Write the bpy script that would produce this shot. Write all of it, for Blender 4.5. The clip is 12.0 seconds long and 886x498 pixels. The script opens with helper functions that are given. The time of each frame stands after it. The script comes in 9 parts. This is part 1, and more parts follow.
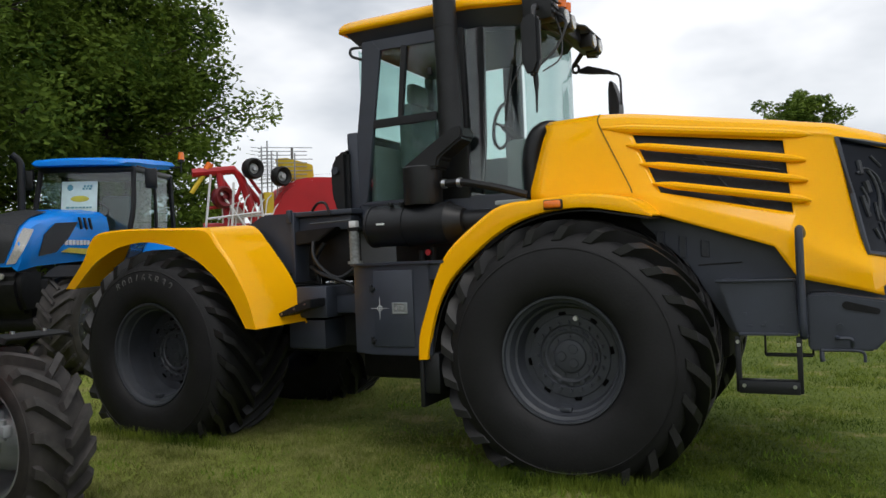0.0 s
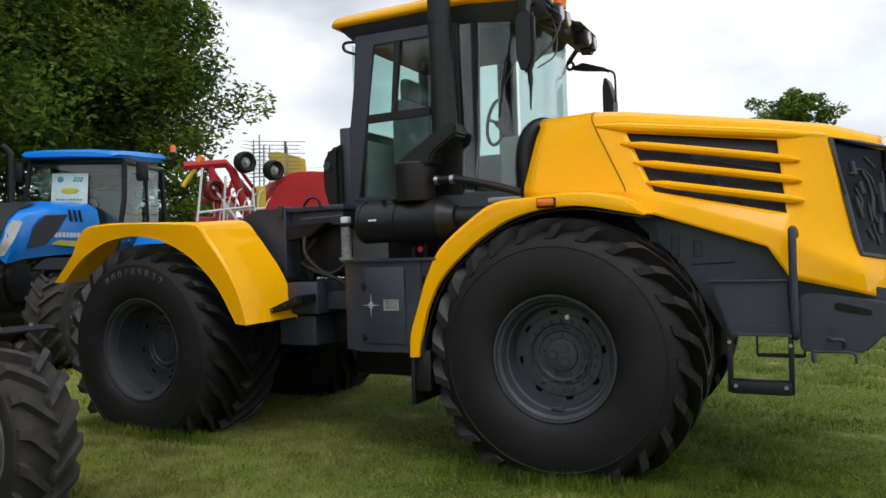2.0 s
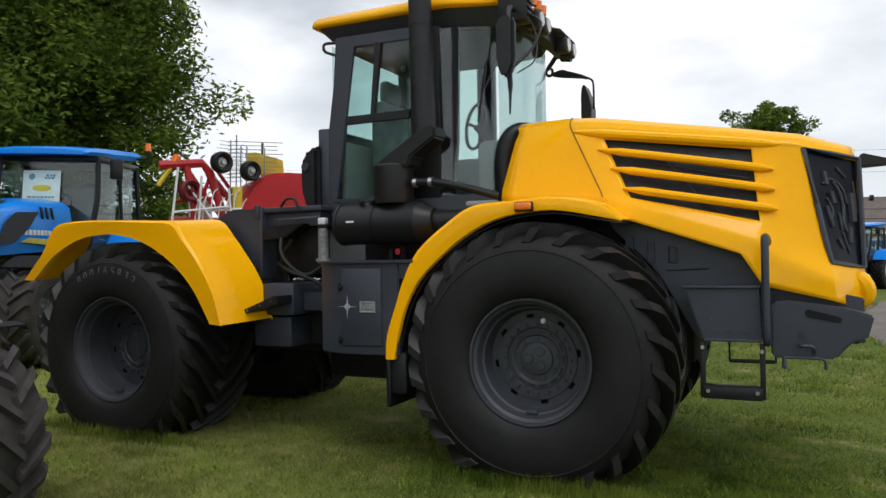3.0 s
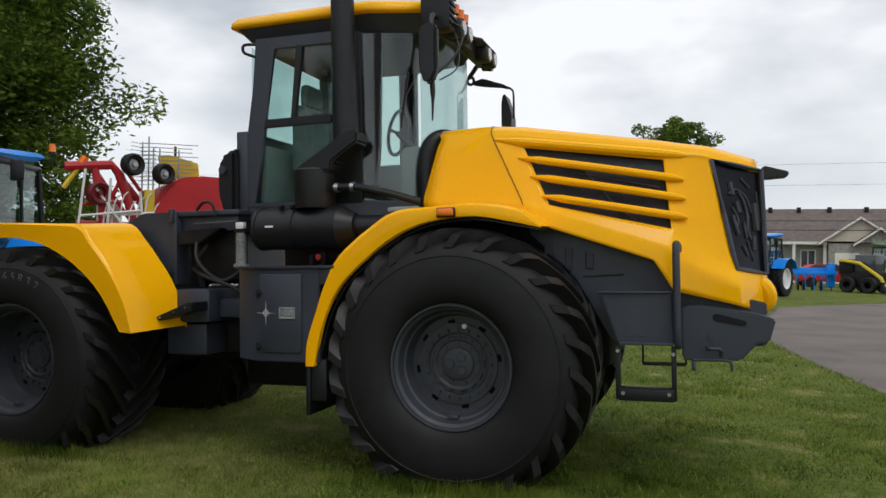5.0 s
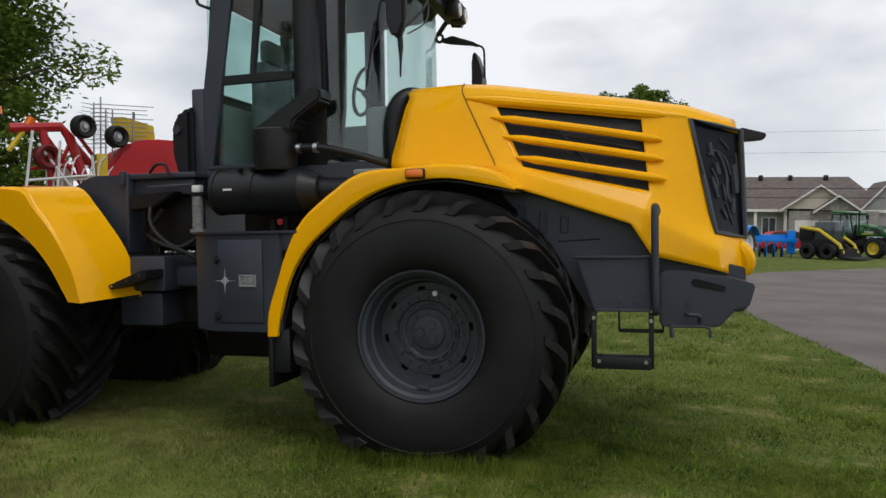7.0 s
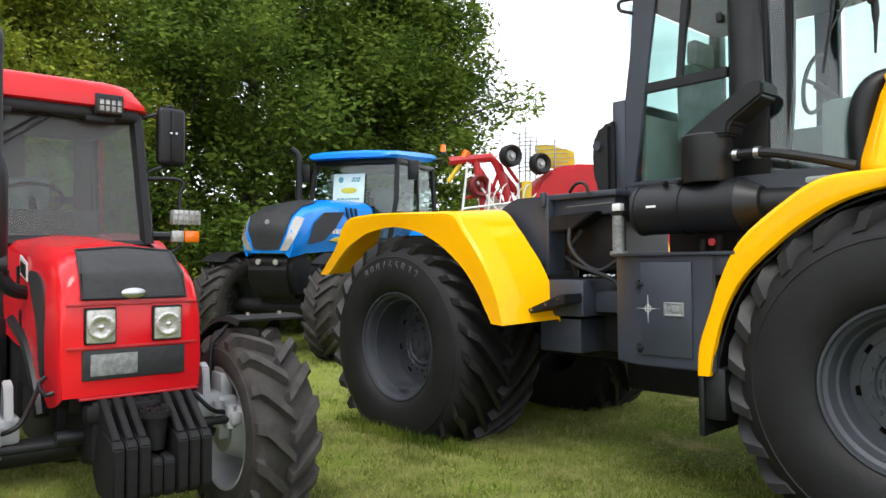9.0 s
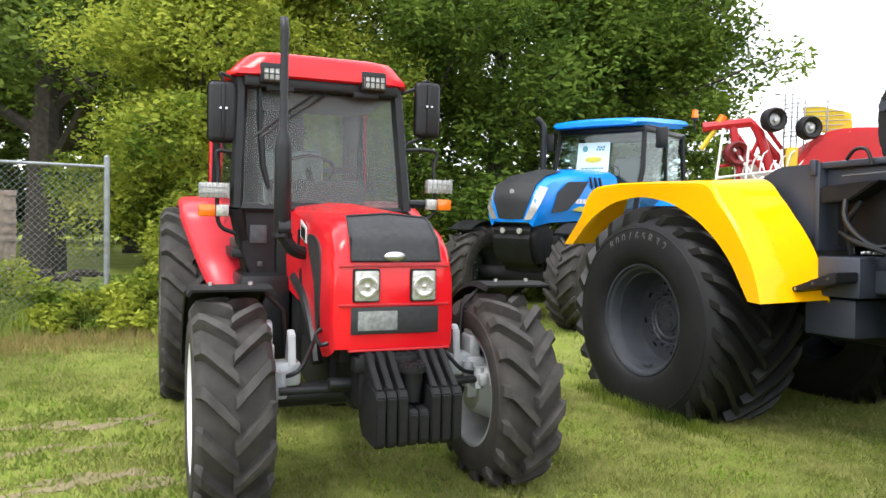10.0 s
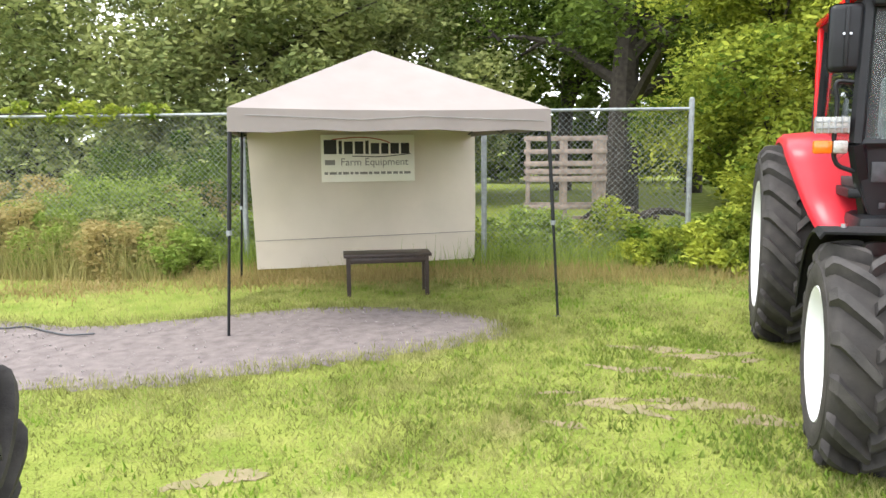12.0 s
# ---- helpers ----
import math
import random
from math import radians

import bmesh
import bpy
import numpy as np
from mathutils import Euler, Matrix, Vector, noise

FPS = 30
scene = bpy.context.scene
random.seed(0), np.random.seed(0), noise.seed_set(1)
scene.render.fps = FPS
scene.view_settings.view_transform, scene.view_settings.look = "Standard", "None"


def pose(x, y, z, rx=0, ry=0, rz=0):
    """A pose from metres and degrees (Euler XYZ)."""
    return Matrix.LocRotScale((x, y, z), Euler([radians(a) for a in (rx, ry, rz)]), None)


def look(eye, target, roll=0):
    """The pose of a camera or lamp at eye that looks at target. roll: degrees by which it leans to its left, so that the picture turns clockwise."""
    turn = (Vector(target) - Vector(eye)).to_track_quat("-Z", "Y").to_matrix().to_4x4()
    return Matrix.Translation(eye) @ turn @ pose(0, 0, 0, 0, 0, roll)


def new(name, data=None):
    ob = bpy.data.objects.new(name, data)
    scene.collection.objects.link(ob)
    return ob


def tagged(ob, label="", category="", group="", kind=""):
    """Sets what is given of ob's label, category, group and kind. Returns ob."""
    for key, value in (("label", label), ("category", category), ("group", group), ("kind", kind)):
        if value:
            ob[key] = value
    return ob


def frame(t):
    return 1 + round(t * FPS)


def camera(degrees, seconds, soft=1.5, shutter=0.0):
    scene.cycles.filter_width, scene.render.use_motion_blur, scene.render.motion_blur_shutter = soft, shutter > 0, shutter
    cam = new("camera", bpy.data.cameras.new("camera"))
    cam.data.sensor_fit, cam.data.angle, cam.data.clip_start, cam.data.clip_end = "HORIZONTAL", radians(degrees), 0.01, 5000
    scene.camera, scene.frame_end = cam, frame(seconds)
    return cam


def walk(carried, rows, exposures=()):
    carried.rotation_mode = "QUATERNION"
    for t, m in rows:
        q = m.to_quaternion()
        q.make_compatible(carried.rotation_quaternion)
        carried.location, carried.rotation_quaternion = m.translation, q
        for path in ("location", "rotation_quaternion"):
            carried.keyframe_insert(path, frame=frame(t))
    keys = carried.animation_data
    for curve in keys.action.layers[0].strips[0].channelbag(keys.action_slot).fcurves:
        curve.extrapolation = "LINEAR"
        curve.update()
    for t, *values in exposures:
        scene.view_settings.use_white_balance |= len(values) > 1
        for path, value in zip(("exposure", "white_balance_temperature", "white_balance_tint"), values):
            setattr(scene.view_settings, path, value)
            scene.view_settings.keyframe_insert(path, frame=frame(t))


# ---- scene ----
cam = camera(61.5, 12.0, soft=1.5)
PATH = [
    (0, (1.500, -4.734, 1.642), (0.600, -2.949, 1.634), -0.8),
    (0.5, (1.483, -4.688, 1.656), (0.600, -2.894, 1.620), -1.0),
    (1, (1.493, -4.706, 1.652), (0.600, -2.918, 1.596), -0.6),
    (1.5, (1.477, -4.712, 1.653), (0.584, -2.923, 1.623), -0.4),
    (2, (1.492, -4.702, 1.661), (0.608, -2.908, 1.638), -0.3),
    (2.5, (1.493, -4.703, 1.653), (0.653, -2.888, 1.648), 0.5),
    (4.3, (1.459, -4.718, 1.616), (0.649, -2.890, 1.598), 0.7),
    (4.5, (1.472, -4.713, 1.622), (0.694, -2.871, 1.612), 0.6),
    (5, (1.468, -4.712, 1.621), (0.843, -2.813, 1.638), 0.9),
    (5.5, (1.484, -4.703, 1.616), (0.999, -2.762, 1.626), 1.5),
    (6, (1.455, -4.688, 1.638), (0.980, -2.746, 1.619), 1.4),
    (6.5, (1.447, -4.635, 1.597), (1.010, -2.686, 1.503), 1.1),
    (6.7, (1.430, -4.585, 1.598), (0.966, -2.641, 1.518), 0.9),
    (8.3, (1.047, -4.072, 1.523), (-0.081, -2.423, 1.455), 1.4),
    (8.5, (1.032, -4.041, 1.524), (-0.221, -2.484, 1.461), 1.0),
    (9, (1.017, -3.999, 1.541), (-0.441, -2.630, 1.538), 0.5),
    (9.5, (0.999, -4.021, 1.531), (-0.673, -2.924, 1.511), 1.1),
    (10, (1.002, -4.034, 1.538), (-0.810, -3.192, 1.444), 1.3),
    (10.5, (0.991, -4.037, 1.532), (-0.866, -3.314, 1.364), 0.8),
    (11, (0.948, -4.054, 1.512), (-0.983, -3.579, 1.305), 0.2),
    (11.5, (0.957, -4.153, 1.512), (-1.022, -4.231, 1.233), 0.3),
    (12, (0.993, -4.407, 1.531), (-0.916, -4.939, 1.267), -0.5),
]
EXPOSURES = [(0, -0.07), (0.5, -0.09), (2.0, 0.08), (2.5, 0.06), (4.5, -0.09), (5.5, -0.2), (6.5, -0.32), (8.5, 0.65), (9.0, 1.05), (9.5, 1.35), (10.0, 1.48), (10.5, 1.82), (11.0, 2.06), (11.5, 1.99), (12, 1.77)]
walk(cam, [(t, look(eye, target, roll)) for t, eye, target, roll in PATH], EXPOSURES)

# ---- light: overcast sky with broken cloud, soft high sun ----
SUN_ELEV, SUN_AZ = radians(60), radians(150)
world = bpy.data.worlds.new("sky")
scene.world = world
world.use_nodes = True
wn, wl = world.node_tree.nodes, world.node_tree.links
wn.clear()
w_out = wn.new("ShaderNodeOutputWorld")
w_bg = wn.new("ShaderNodeBackground")
w_sky = wn.new("ShaderNodeTexSky")
w_sky.sky_type, w_sky.sun_disc = "NISHITA", False
w_sky.sun_elevation, w_sky.sun_rotation = SUN_ELEV, SUN_AZ
w_sky.air_density, w_sky.dust_density = 1.0, 3.0
w_tc = wn.new("ShaderNodeTexCoord")
w_map = wn.new("ShaderNodeMapping")
w_map.inputs["Scale"].default_value = (1.0, 1.0, 2.2)
w_n1 = wn.new("ShaderNodeTexNoise")
w_n1.inputs["Scale"].default_value, w_n1.inputs["Detail"].default_value, w_n1.inputs["Roughness"].default_value = 2.1, 5.0, 0.5
w_ramp = wn.new("ShaderNodeValToRGB")
w_ramp.color_ramp.elements[0].position, w_ramp.color_ramp.elements[0].color = 0.36, (4.7, 5.25, 6.0, 1)
w_ramp.color_ramp.elements[1].position, w_ramp.color_ramp.elements[1].color = 0.56, (11.2, 11.4, 11.8, 1)
w_mix = wn.new("ShaderNodeMix")
w_mix.data_type = "RGBA"
w_mix.inputs[0].default_value = 0.93
wl.new(w_tc.outputs["Generated"], w_map.inputs["Vector"])
wl.new(w_map.outputs["Vector"], w_n1.inputs["Vector"])
wl.new(w_n1.outputs["Fac"], w_ramp.inputs["Fac"])
wl.new(w_sky.outputs["Color"], w_mix.inputs[6])
# thinner, whiter cloud towards the horizon
w_sep = wn.new("ShaderNodeSeparateXYZ")
wl.new(w_tc.outputs["Generated"], w_sep.inputs[0])
w_low = wn.new("ShaderNodeMapRange")
w_low.inputs[1].default_value, w_low.inputs[2].default_value = 0.03, 0.26
w_low.inputs[3].default_value, w_low.inputs[4].default_value = 0.75, 0.0
wl.new(w_sep.outputs["Z"], w_low.inputs[0])
w_pale = wn.new("ShaderNodeMix")
w_pale.data_type = "RGBA"
w_pale.inputs[7].default_value = (10.8, 11.2, 11.6, 1)
wl.new(w_low.outputs[0], w_pale.inputs[0])
wl.new(w_ramp.outputs["Color"], w_pale.inputs[6])
wl.new(w_pale.outputs[2], w_mix.inputs[7])
wl.new(w_mix.outputs[2], w_bg.inputs["Color"])
w_bg.inputs["Strength"].default_value = 0.1
wl.new(w_bg.outputs["Background"], w_out.inputs["Surface"])

sun = new("sun", bpy.data.lights.new("sun", "SUN"))
sun.data.energy, sun.data.angle, sun.data.color = 1.0, radians(25), (1.0, 0.97, 0.92)
sun.matrix_world = look((0, 0, 30), Vector((0, 0, 30)) - Vector((math.sin(SUN_AZ) * math.cos(SUN_ELEV), math.cos(SUN_AZ) * math.cos(SUN_ELEV), math.sin(SUN_ELEV))))


# ---- materials ----
def material(name, color, rough=0.5, metal=0.0, vary=0.15, scale=6.0, bump=0.0, bump_scale=80.0, coat=0.0, color2=None, island=False, rand=0.0, fine=0.0, spec=0.5):
    """A painted, rubber or other surface: base colour broken up by noise at two scales, with fine relief."""
    m = bpy.data.materials.new(name)
    m.use_nodes = True
    n, l = m.node_tree.nodes, m.node_tree.links
    b = n["Principled BSDF"]
    b.inputs["Roughness"].default_value, b.inputs["Metallic"].default_value = rough, metal
    b.inputs["Coat Weight"].default_value = coat
    b.inputs["Specular IOR Level"].default_value = spec
    b.inputs["Coat Roughness"].default_value = 0.06
    tc = n.new("ShaderNodeTexCoord")
    nz = n.new("ShaderNodeTexNoise")
    nz.inputs["Scale"].default_value, nz.inputs["Detail"].default_value = scale, 6
    l.new(tc.outputs["Object"], nz.inputs["Vector"])
    mx = n.new("ShaderNodeMix")
    mx.data_type = "RGBA"
    c = color
    d = color2 or tuple(v * (1 - vary) for v in color)
    e = c if color2 else tuple(min(1, v * (1 + vary)) for v in color)
    mx.inputs[6].default_value, mx.inputs[7].default_value = (*d, 1), (*e, 1)
    ramp = n.new("ShaderNodeMapRange")
    ramp.inputs[1].default_value, ramp.inputs[2].default_value = 0.3, 0.7
    l.new(nz.outputs["Fac"], ramp.inputs[0])
    l.new(ramp.outputs[0], mx.inputs[0])
    col = mx.outputs[2]
    if rand or island:
        hsv = n.new("ShaderNodeHueSaturation")
        src = n.new("ShaderNodeNewGeometry") if island else n.new("ShaderNodeObjectInfo")
        r2 = n.new("ShaderNodeMapRange")
        r2.inputs[3].default_value, r2.inputs[4].default_value = 1 - (rand or 0.35), 1 + (rand or 0.35)
        l.new(src.outputs["Random Per Island" if island else "Random"], r2.inputs[0])
        l.new(r2.outputs[0], hsv.inputs["Value"])
        l.new(col, hsv.inputs["Color"])
        col = hsv.outputs["Color"]
    l.new(col, b.inputs["Base Color"])
    if fine:
        n2 = n.new("ShaderNodeTexNoise")
        n2.inputs["Scale"].default_value, n2.inputs["Detail"].default_value = scale * 9, 4
        l.new(tc.outputs["Object"], n2.inputs["Vector"])
        r3 = n.new("ShaderNodeMapRange")
        r3.inputs[3].default_value, r3.inputs[4].default_value = max(0, rough - fine), min(1, rough + fine)
        l.new(n2.outputs["Fac"], r3.inputs[0])
        l.new(r3.outputs[0], b.inputs["Roughness"])
    if bump:
        n3 = n.new("ShaderNodeTexNoise")
        n3.inputs["Scale"].default_value, n3.inputs["Detail"].default_value = bump_scale, 5
        l.new(tc.outputs["Object"], n3.inputs["Vector"])
        bp = n.new("ShaderNodeBump")
        bp.inputs["Strength"].default_value, bp.inputs["Distance"].default_value = bump, 0.01
        l.new(n3.outputs["Fac"], bp.inputs["Height"])
        l.new(bp.outputs["Normal"], b.inputs["Normal"])
    return m


def leaf_material(name, dark, light, glow=0.35, patch=0.0):
    """Leaves and grass: each piece its own shade, part of the light shines through."""
    m = bpy.data.materials.new(name)
    m.use_nodes = True
    n, l = m.node_tree.nodes, m.node_tree.links
    b = n["Principled BSDF"]
    b.inputs["Roughness"].default_value = 0.55
    b.inputs["Specular IOR Level"].default_value = 0.08
    g = n.new("ShaderNodeNewGeometry")
    mx = n.new("ShaderNodeMix")
    mx.data_type = "RGBA"
    mx.inputs[6].default_value, mx.inputs[7].default_value = (*dark, 1), (*light, 1)
    tc = n.new("ShaderNodeTexCoord")
    nz = n.new("ShaderNodeTexNoise")
    nz.inputs["Scale"].default_value, nz.inputs["Detail"].default_value = 0.6, 3
    l.new(tc.outputs["Object"], nz.inputs["Vector"])
    av = n.new("ShaderNodeMath")
    av.operation = "MULTIPLY_ADD"
    av.inputs[1].default_value, av.inputs[2].default_value = 0.55, -0.02
    l.new(g.outputs["Random Per Island"], av.inputs[0])
    ad = n.new("ShaderNodeMath")
    ad.operation = "MULTIPLY_ADD"
    ad.inputs[1].default_value = 0.9
    l.new(nz.outputs["Fac"], ad.inputs[0])
    l.new(av.outputs[0], ad.inputs[2])
    sh = n.new("ShaderNodeMath")
    sh.operation = "SUBTRACT"
    sh.use_clamp = True
    sh.inputs[1].default_value = 0.2
    l.new(ad.outputs[0], sh.inputs[0])
    l.new(sh.outputs[0], mx.inputs[0])
    l.new(mx.outputs[2], b.inputs["Base Color"])
    if patch:
        # lighter and darker tufts
        pn = n.new("ShaderNodeTexNoise")
        pn.inputs["Scale"].default_value, pn.inputs["Detail"].default_value, pn.inputs["Roughness"].default_value = patch, 6, 0.65
        l.new(tc.outputs["Object"], pn.inputs["Vector"])
        pr = n.new("ShaderNodeMapRange")
        pr.inputs[1].default_value, pr.inputs[2].default_value = 0.36, 0.64
        pr.inputs[3].default_value, pr.inputs[4].default_value = -0.42, 0.42
        l.new(pn.outputs["Fac"], pr.inputs[0])
        pa = n.new("ShaderNodeMath")
        pa.use_clamp = True
        l.new(sh.outputs[0], pa.inputs[0])
        l.new(pr.outputs[0], pa.inputs[1])
        l.new(pa.outputs[0], mx.inputs[0])
    tr = n.new("ShaderNodeBsdfTranslucent")
    l.new(mx.outputs[2], tr.inputs["Color"])
    ms = n.new("ShaderNodeMixShader")
    ms.inputs[0].default_value = glow
    l.new(b.outputs[0], ms.inputs[1])
    l.new(tr.outputs[0], ms.inputs[2])
    l.new(ms.outputs[0], n["Material Output"].inputs["Surface"])
    return m


def glass_material(name, tint, rough=0.02, base=0.04, sky_veil=0.0):
    """A pane of tinted glass: mostly clear, with a mirror gloss that grows to grazing angles."""
    m = bpy.data.materials.new(name)
    m.use_nodes = True
    n, l = m.node_tree.nodes, m.node_tree.links
    n.remove(n["Principled BSDF"])
    t = n.new("ShaderNodeBsdfTransparent")
    t.inputs["Color"].default_value = (*tint, 1)
    g = n.new("ShaderNodeBsdfGlossy")
    g.inputs["Roughness"].default_value = rough
    lw = n.new("ShaderNodeLayerWeight")
    pw = n.new("ShaderNodeMath")
    pw.operation = "POWER"
    pw.inputs[1].default_value = 4.0
    l.new(lw.outputs["Facing"], pw.inputs[0])
    f = n.new("ShaderNodeMath")
    f.operation = "MULTIPLY_ADD"
    f.inputs[1].default_value, f.inputs[2].default_value = 0.5, base
    l.new(pw.outputs[0], f.inputs[0])
    ms = n.new("ShaderNodeMixShader")
    l.new(f.outputs[0], ms.inputs[0])
    l.new(t.outputs[0], ms.inputs[1])
    l.new(g.outputs[0], ms.inputs[2])
    out = ms.outputs[0]
    if sky_veil:
        # an uneven grey film in the colour, standing for sky mirrored in the pane
        d = n.new("ShaderNodeBsdfDiffuse")
        d.inputs["Color"].default_value = (0.42, 0.43, 0.44, 1)
        tc = n.new("ShaderNodeTexCoord")
        nz = n.new("ShaderNodeTexNoise")
        nz.inputs["Scale"].default_value = 2.5
        l.new(tc.outputs["Object"], nz.inputs["Vector"])
        mr = n.new("ShaderNodeMapRange")
        mr.inputs[3].default_value, mr.inputs[4].default_value = sky_veil * 0.6, sky_veil * 1.4
        l.new(nz.outputs["Fac"], mr.inputs[0])
        dm = n.new("ShaderNodeMixShader")
        l.new(mr.outputs[0], dm.inputs[0])
        l.new(out, dm.inputs[1])
        l.new(d.outputs[0], dm.inputs[2])
        out = dm.outputs[0]
    l.new(out, n["Material Output"].inputs["Surface"])
    return m


M_YEL = material("yellow_paint", (0.98, 0.465, 0.002), 0.13, vary=0.04, scale=1.5, coat=0.0, spec=0.2, fine=0.03, bump=0.01, bump_scale=10)
M_GREY = material("grey_paint", (0.032, 0.038, 0.054), 0.42, vary=0.15, scale=4, bump=0.05, bump_scale=120, fine=0.1)
M_RIM = material("grey_rim_paint", (0.032, 0.036, 0.045), 0.5, vary=0.2, scale=7, bump=0.06, bump_scale=90, fine=0.12)
M_BLACK = material("black_plastic", (0.010, 0.011, 0.013), 0.42, spec=0.35, vary=0.25, scale=8, bump=0.08, bump_scale=200, fine=0.1)
M_DARK = material("grimy_black_steel", (0.008, 0.008, 0.009), 0.6, spec=0.25, vary=0.4, scale=9, bump=0.2, bump_scale=60)
M_TYRE = material("tyre_rubber", (0.009, 0.009, 0.010), 0.62, spec=0.3, vary=0.3, scale=5, bump=0.15, bump_scale=60, fine=0.1)
M_TYRE2 = material("dusty_tyre_rubber", (0.028, 0.026, 0.0255), 0.75, spec=0.3, vary=0.35, scale=9, bump=0.25, bump_scale=90, color2=(0.056, 0.050, 0.046))
M_LUG = material("worn_tyre_lugs", (0.011, 0.011, 0.0115), 0.45, spec=0.4, vary=0.35, scale=9, bump=0.2, bump_scale=90)
M_LUG2 = material("dusty_tyre_lugs", (0.066, 0.060, 0.057), 0.75, spec=0.3, color2=(0.030, 0.028, 0.0275), scale=11, bump=0.3, bump_scale=110)
M_CHROME = material("bare_metal", (0.55, 0.56, 0.58), 0.3, metal=1.0, vary=0.1, scale=20)
M_STEEL = material("galvanised_steel", (0.30, 0.32, 0.33), 0.5, metal=0.6, vary=0.2, scale=15)
M_WHITE = material("white_paint", (0.72, 0.73, 0.74), 0.4, vary=0.06, scale=6, bump=0.05)
M_SILVER = material("silver_grey_paint", (0.42, 0.44, 0.46), 0.45, metal=0.2, vary=0.12, scale=10, bump=0.15, bump_scale=80)
M_RED = material("red_paint", (0.66, 0.010, 0.017), 0.18, vary=0.05, scale=2, coat=0.0, spec=0.45, fine=0.04)
M_RED2 = material("faded_red_paint", (0.42, 0.012, 0.018), 0.42, vary=0.12, scale=3)
M_BLUE = material("blue_paint", (0.006, 0.24, 0.82), 0.25, vary=0.05, scale=2, spec=0.35)
M_GREEN = material("green_paint", (0.010, 0.12, 0.018), 0.35, vary=0.08, scale=3, coat=0.3)
M_AMBER = material("amber_lens", (0.85, 0.18, 0.008), 0.18, vary=0.08, scale=40, coat=0.5)
M_CLEAR = material("clear_lamp_lens", (0.42, 0.42, 0.39), 0.12, metal=0.35, vary=0.25, scale=60, coat=0.8, bump=0.3, bump_scale=160)
M_SEAT = material("grey_seat_fabric", (0.22, 0.27, 0.28), 0.9, vary=0.2, scale=10, bump=0.2)
M_CABIN = material("cab_trim_grey", (0.32, 0.36, 0.36), 0.7, vary=0.1, scale=8)
M_MIRROR = material("mirror_glass", (0.85, 0.86, 0.88), 0.03, metal=1.0, vary=0.02)
M_GLASS = glass_material("tinted_cab_glass", (0.80, 0.90, 0.88))
M_GLASS2 = glass_material("clear_cab_glass", (0.80, 0.87, 0.86), 0.005, 0.055)
# windscreen: part of its grey sky reflection is put in as diffuse colour
M_GLASS3 = glass_material("sky_veiled_windscreen_glass", (0.76, 0.80, 0.79), 0.005, 0.018, 0.085)
M_DASH = material("dark_dashboard_plastic", (0.03, 0.033, 0.035), 0.6, vary=0.15, scale=8)
M_SCREEN = material("glassy_dark_screen", (0.007, 0.009, 0.014), 0.16, vary=0.3, scale=5, spec=0.12, bump=0.05, bump_scale=40)
M_DIM = material("dusty_grey_metal", (0.055, 0.06, 0.068), 0.6, vary=0.3, scale=20)
M_DIM2 = material("dull_aluminium", (0.20, 0.21, 0.21), 0.6, vary=0.35, scale=40, bump=0.3, bump_scale=150)
M_FITTING = material("dim_fitting_metal", (0.026, 0.029, 0.035), 0.5, vary=0.4, scale=25)
# sky sheen on glossy red, put into a lighter, pinker base colour
M_PINK = material("sky_sheen_red_paint", (0.62, 0.03, 0.046), 0.34, vary=0.06, scale=3, spec=0.45)
M_HOLE = material("black_opening", (0.002, 0.002, 0.002), 0.9, spec=0.05)
M_MESH = material("dark_grille_mesh", (0.014, 0.015, 0.018), 0.5, vary=0.4, scale=30, bump=0.5, bump_scale=300)


# ---- mesh helpers ----
def part(name, bm, mat, parent, label="", smooth=30):
    me = bpy.data.meshes.new(name)
    bm.normal_update()
    bm.to_mesh(me)
    bm.free()
    me.materials.append(mat)
    if smooth:
        me.polygons.foreach_set("use_smooth", [True] * len(me.polygons))
        me.set_sharp_from_angle(angle=radians(smooth))
    ob = new(name, me)
    ob.parent = parent
    if label:
        tagged(ob, label)
    return ob


def share(name, mesh, parent, m):
    """Another object on a mesh that exists already."""
    ob = new(name, mesh)
    ob.parent = parent
    ob.matrix_basis = m
    return ob


def thing(name, m, label, category, group="", kind=""):
    e = new(name)
    e.empty_display_size = 0.3
    e.matrix_world = m
    return tagged(e, label, category, group, kind)


def box(bm, lo, hi, bevel=0.0, m=None, seg=2):
    d = [h - l for l, h in zip(lo, hi)]
    c = [(h + l) / 2 for l, h in zip(lo, hi)]
    mm = Matrix.Translation(c) @ Matrix.Diagonal((*d, 1))
    if m is not None:
        mm = m @ mm
    r = bmesh.ops.create_cube(bm, size=1, matrix=mm)
    if bevel:
        es = list({e for v in r["verts"] for e in v.link_edges})
        bmesh.ops.bevel(bm, geom=es, offset=bevel, segments=seg, affect="EDGES", profile=0.5)
    return bm


def cyl(bm, p0, p1, r0, r1=None, seg=24, caps=True):
    p0, p1 = Vector(p0), Vector(p1)
    d = p1 - p0
    q = d.to_track_quat("Z", "Y").to_matrix().to_4x4()
    bmesh.ops.create_cone(bm, cap_ends=caps, segments=seg, radius1=r0, radius2=r0 if r1 is None else r1, depth=d.length,
                          matrix=Matrix.Translation((p0 + p1) / 2) @ q)
    return bm


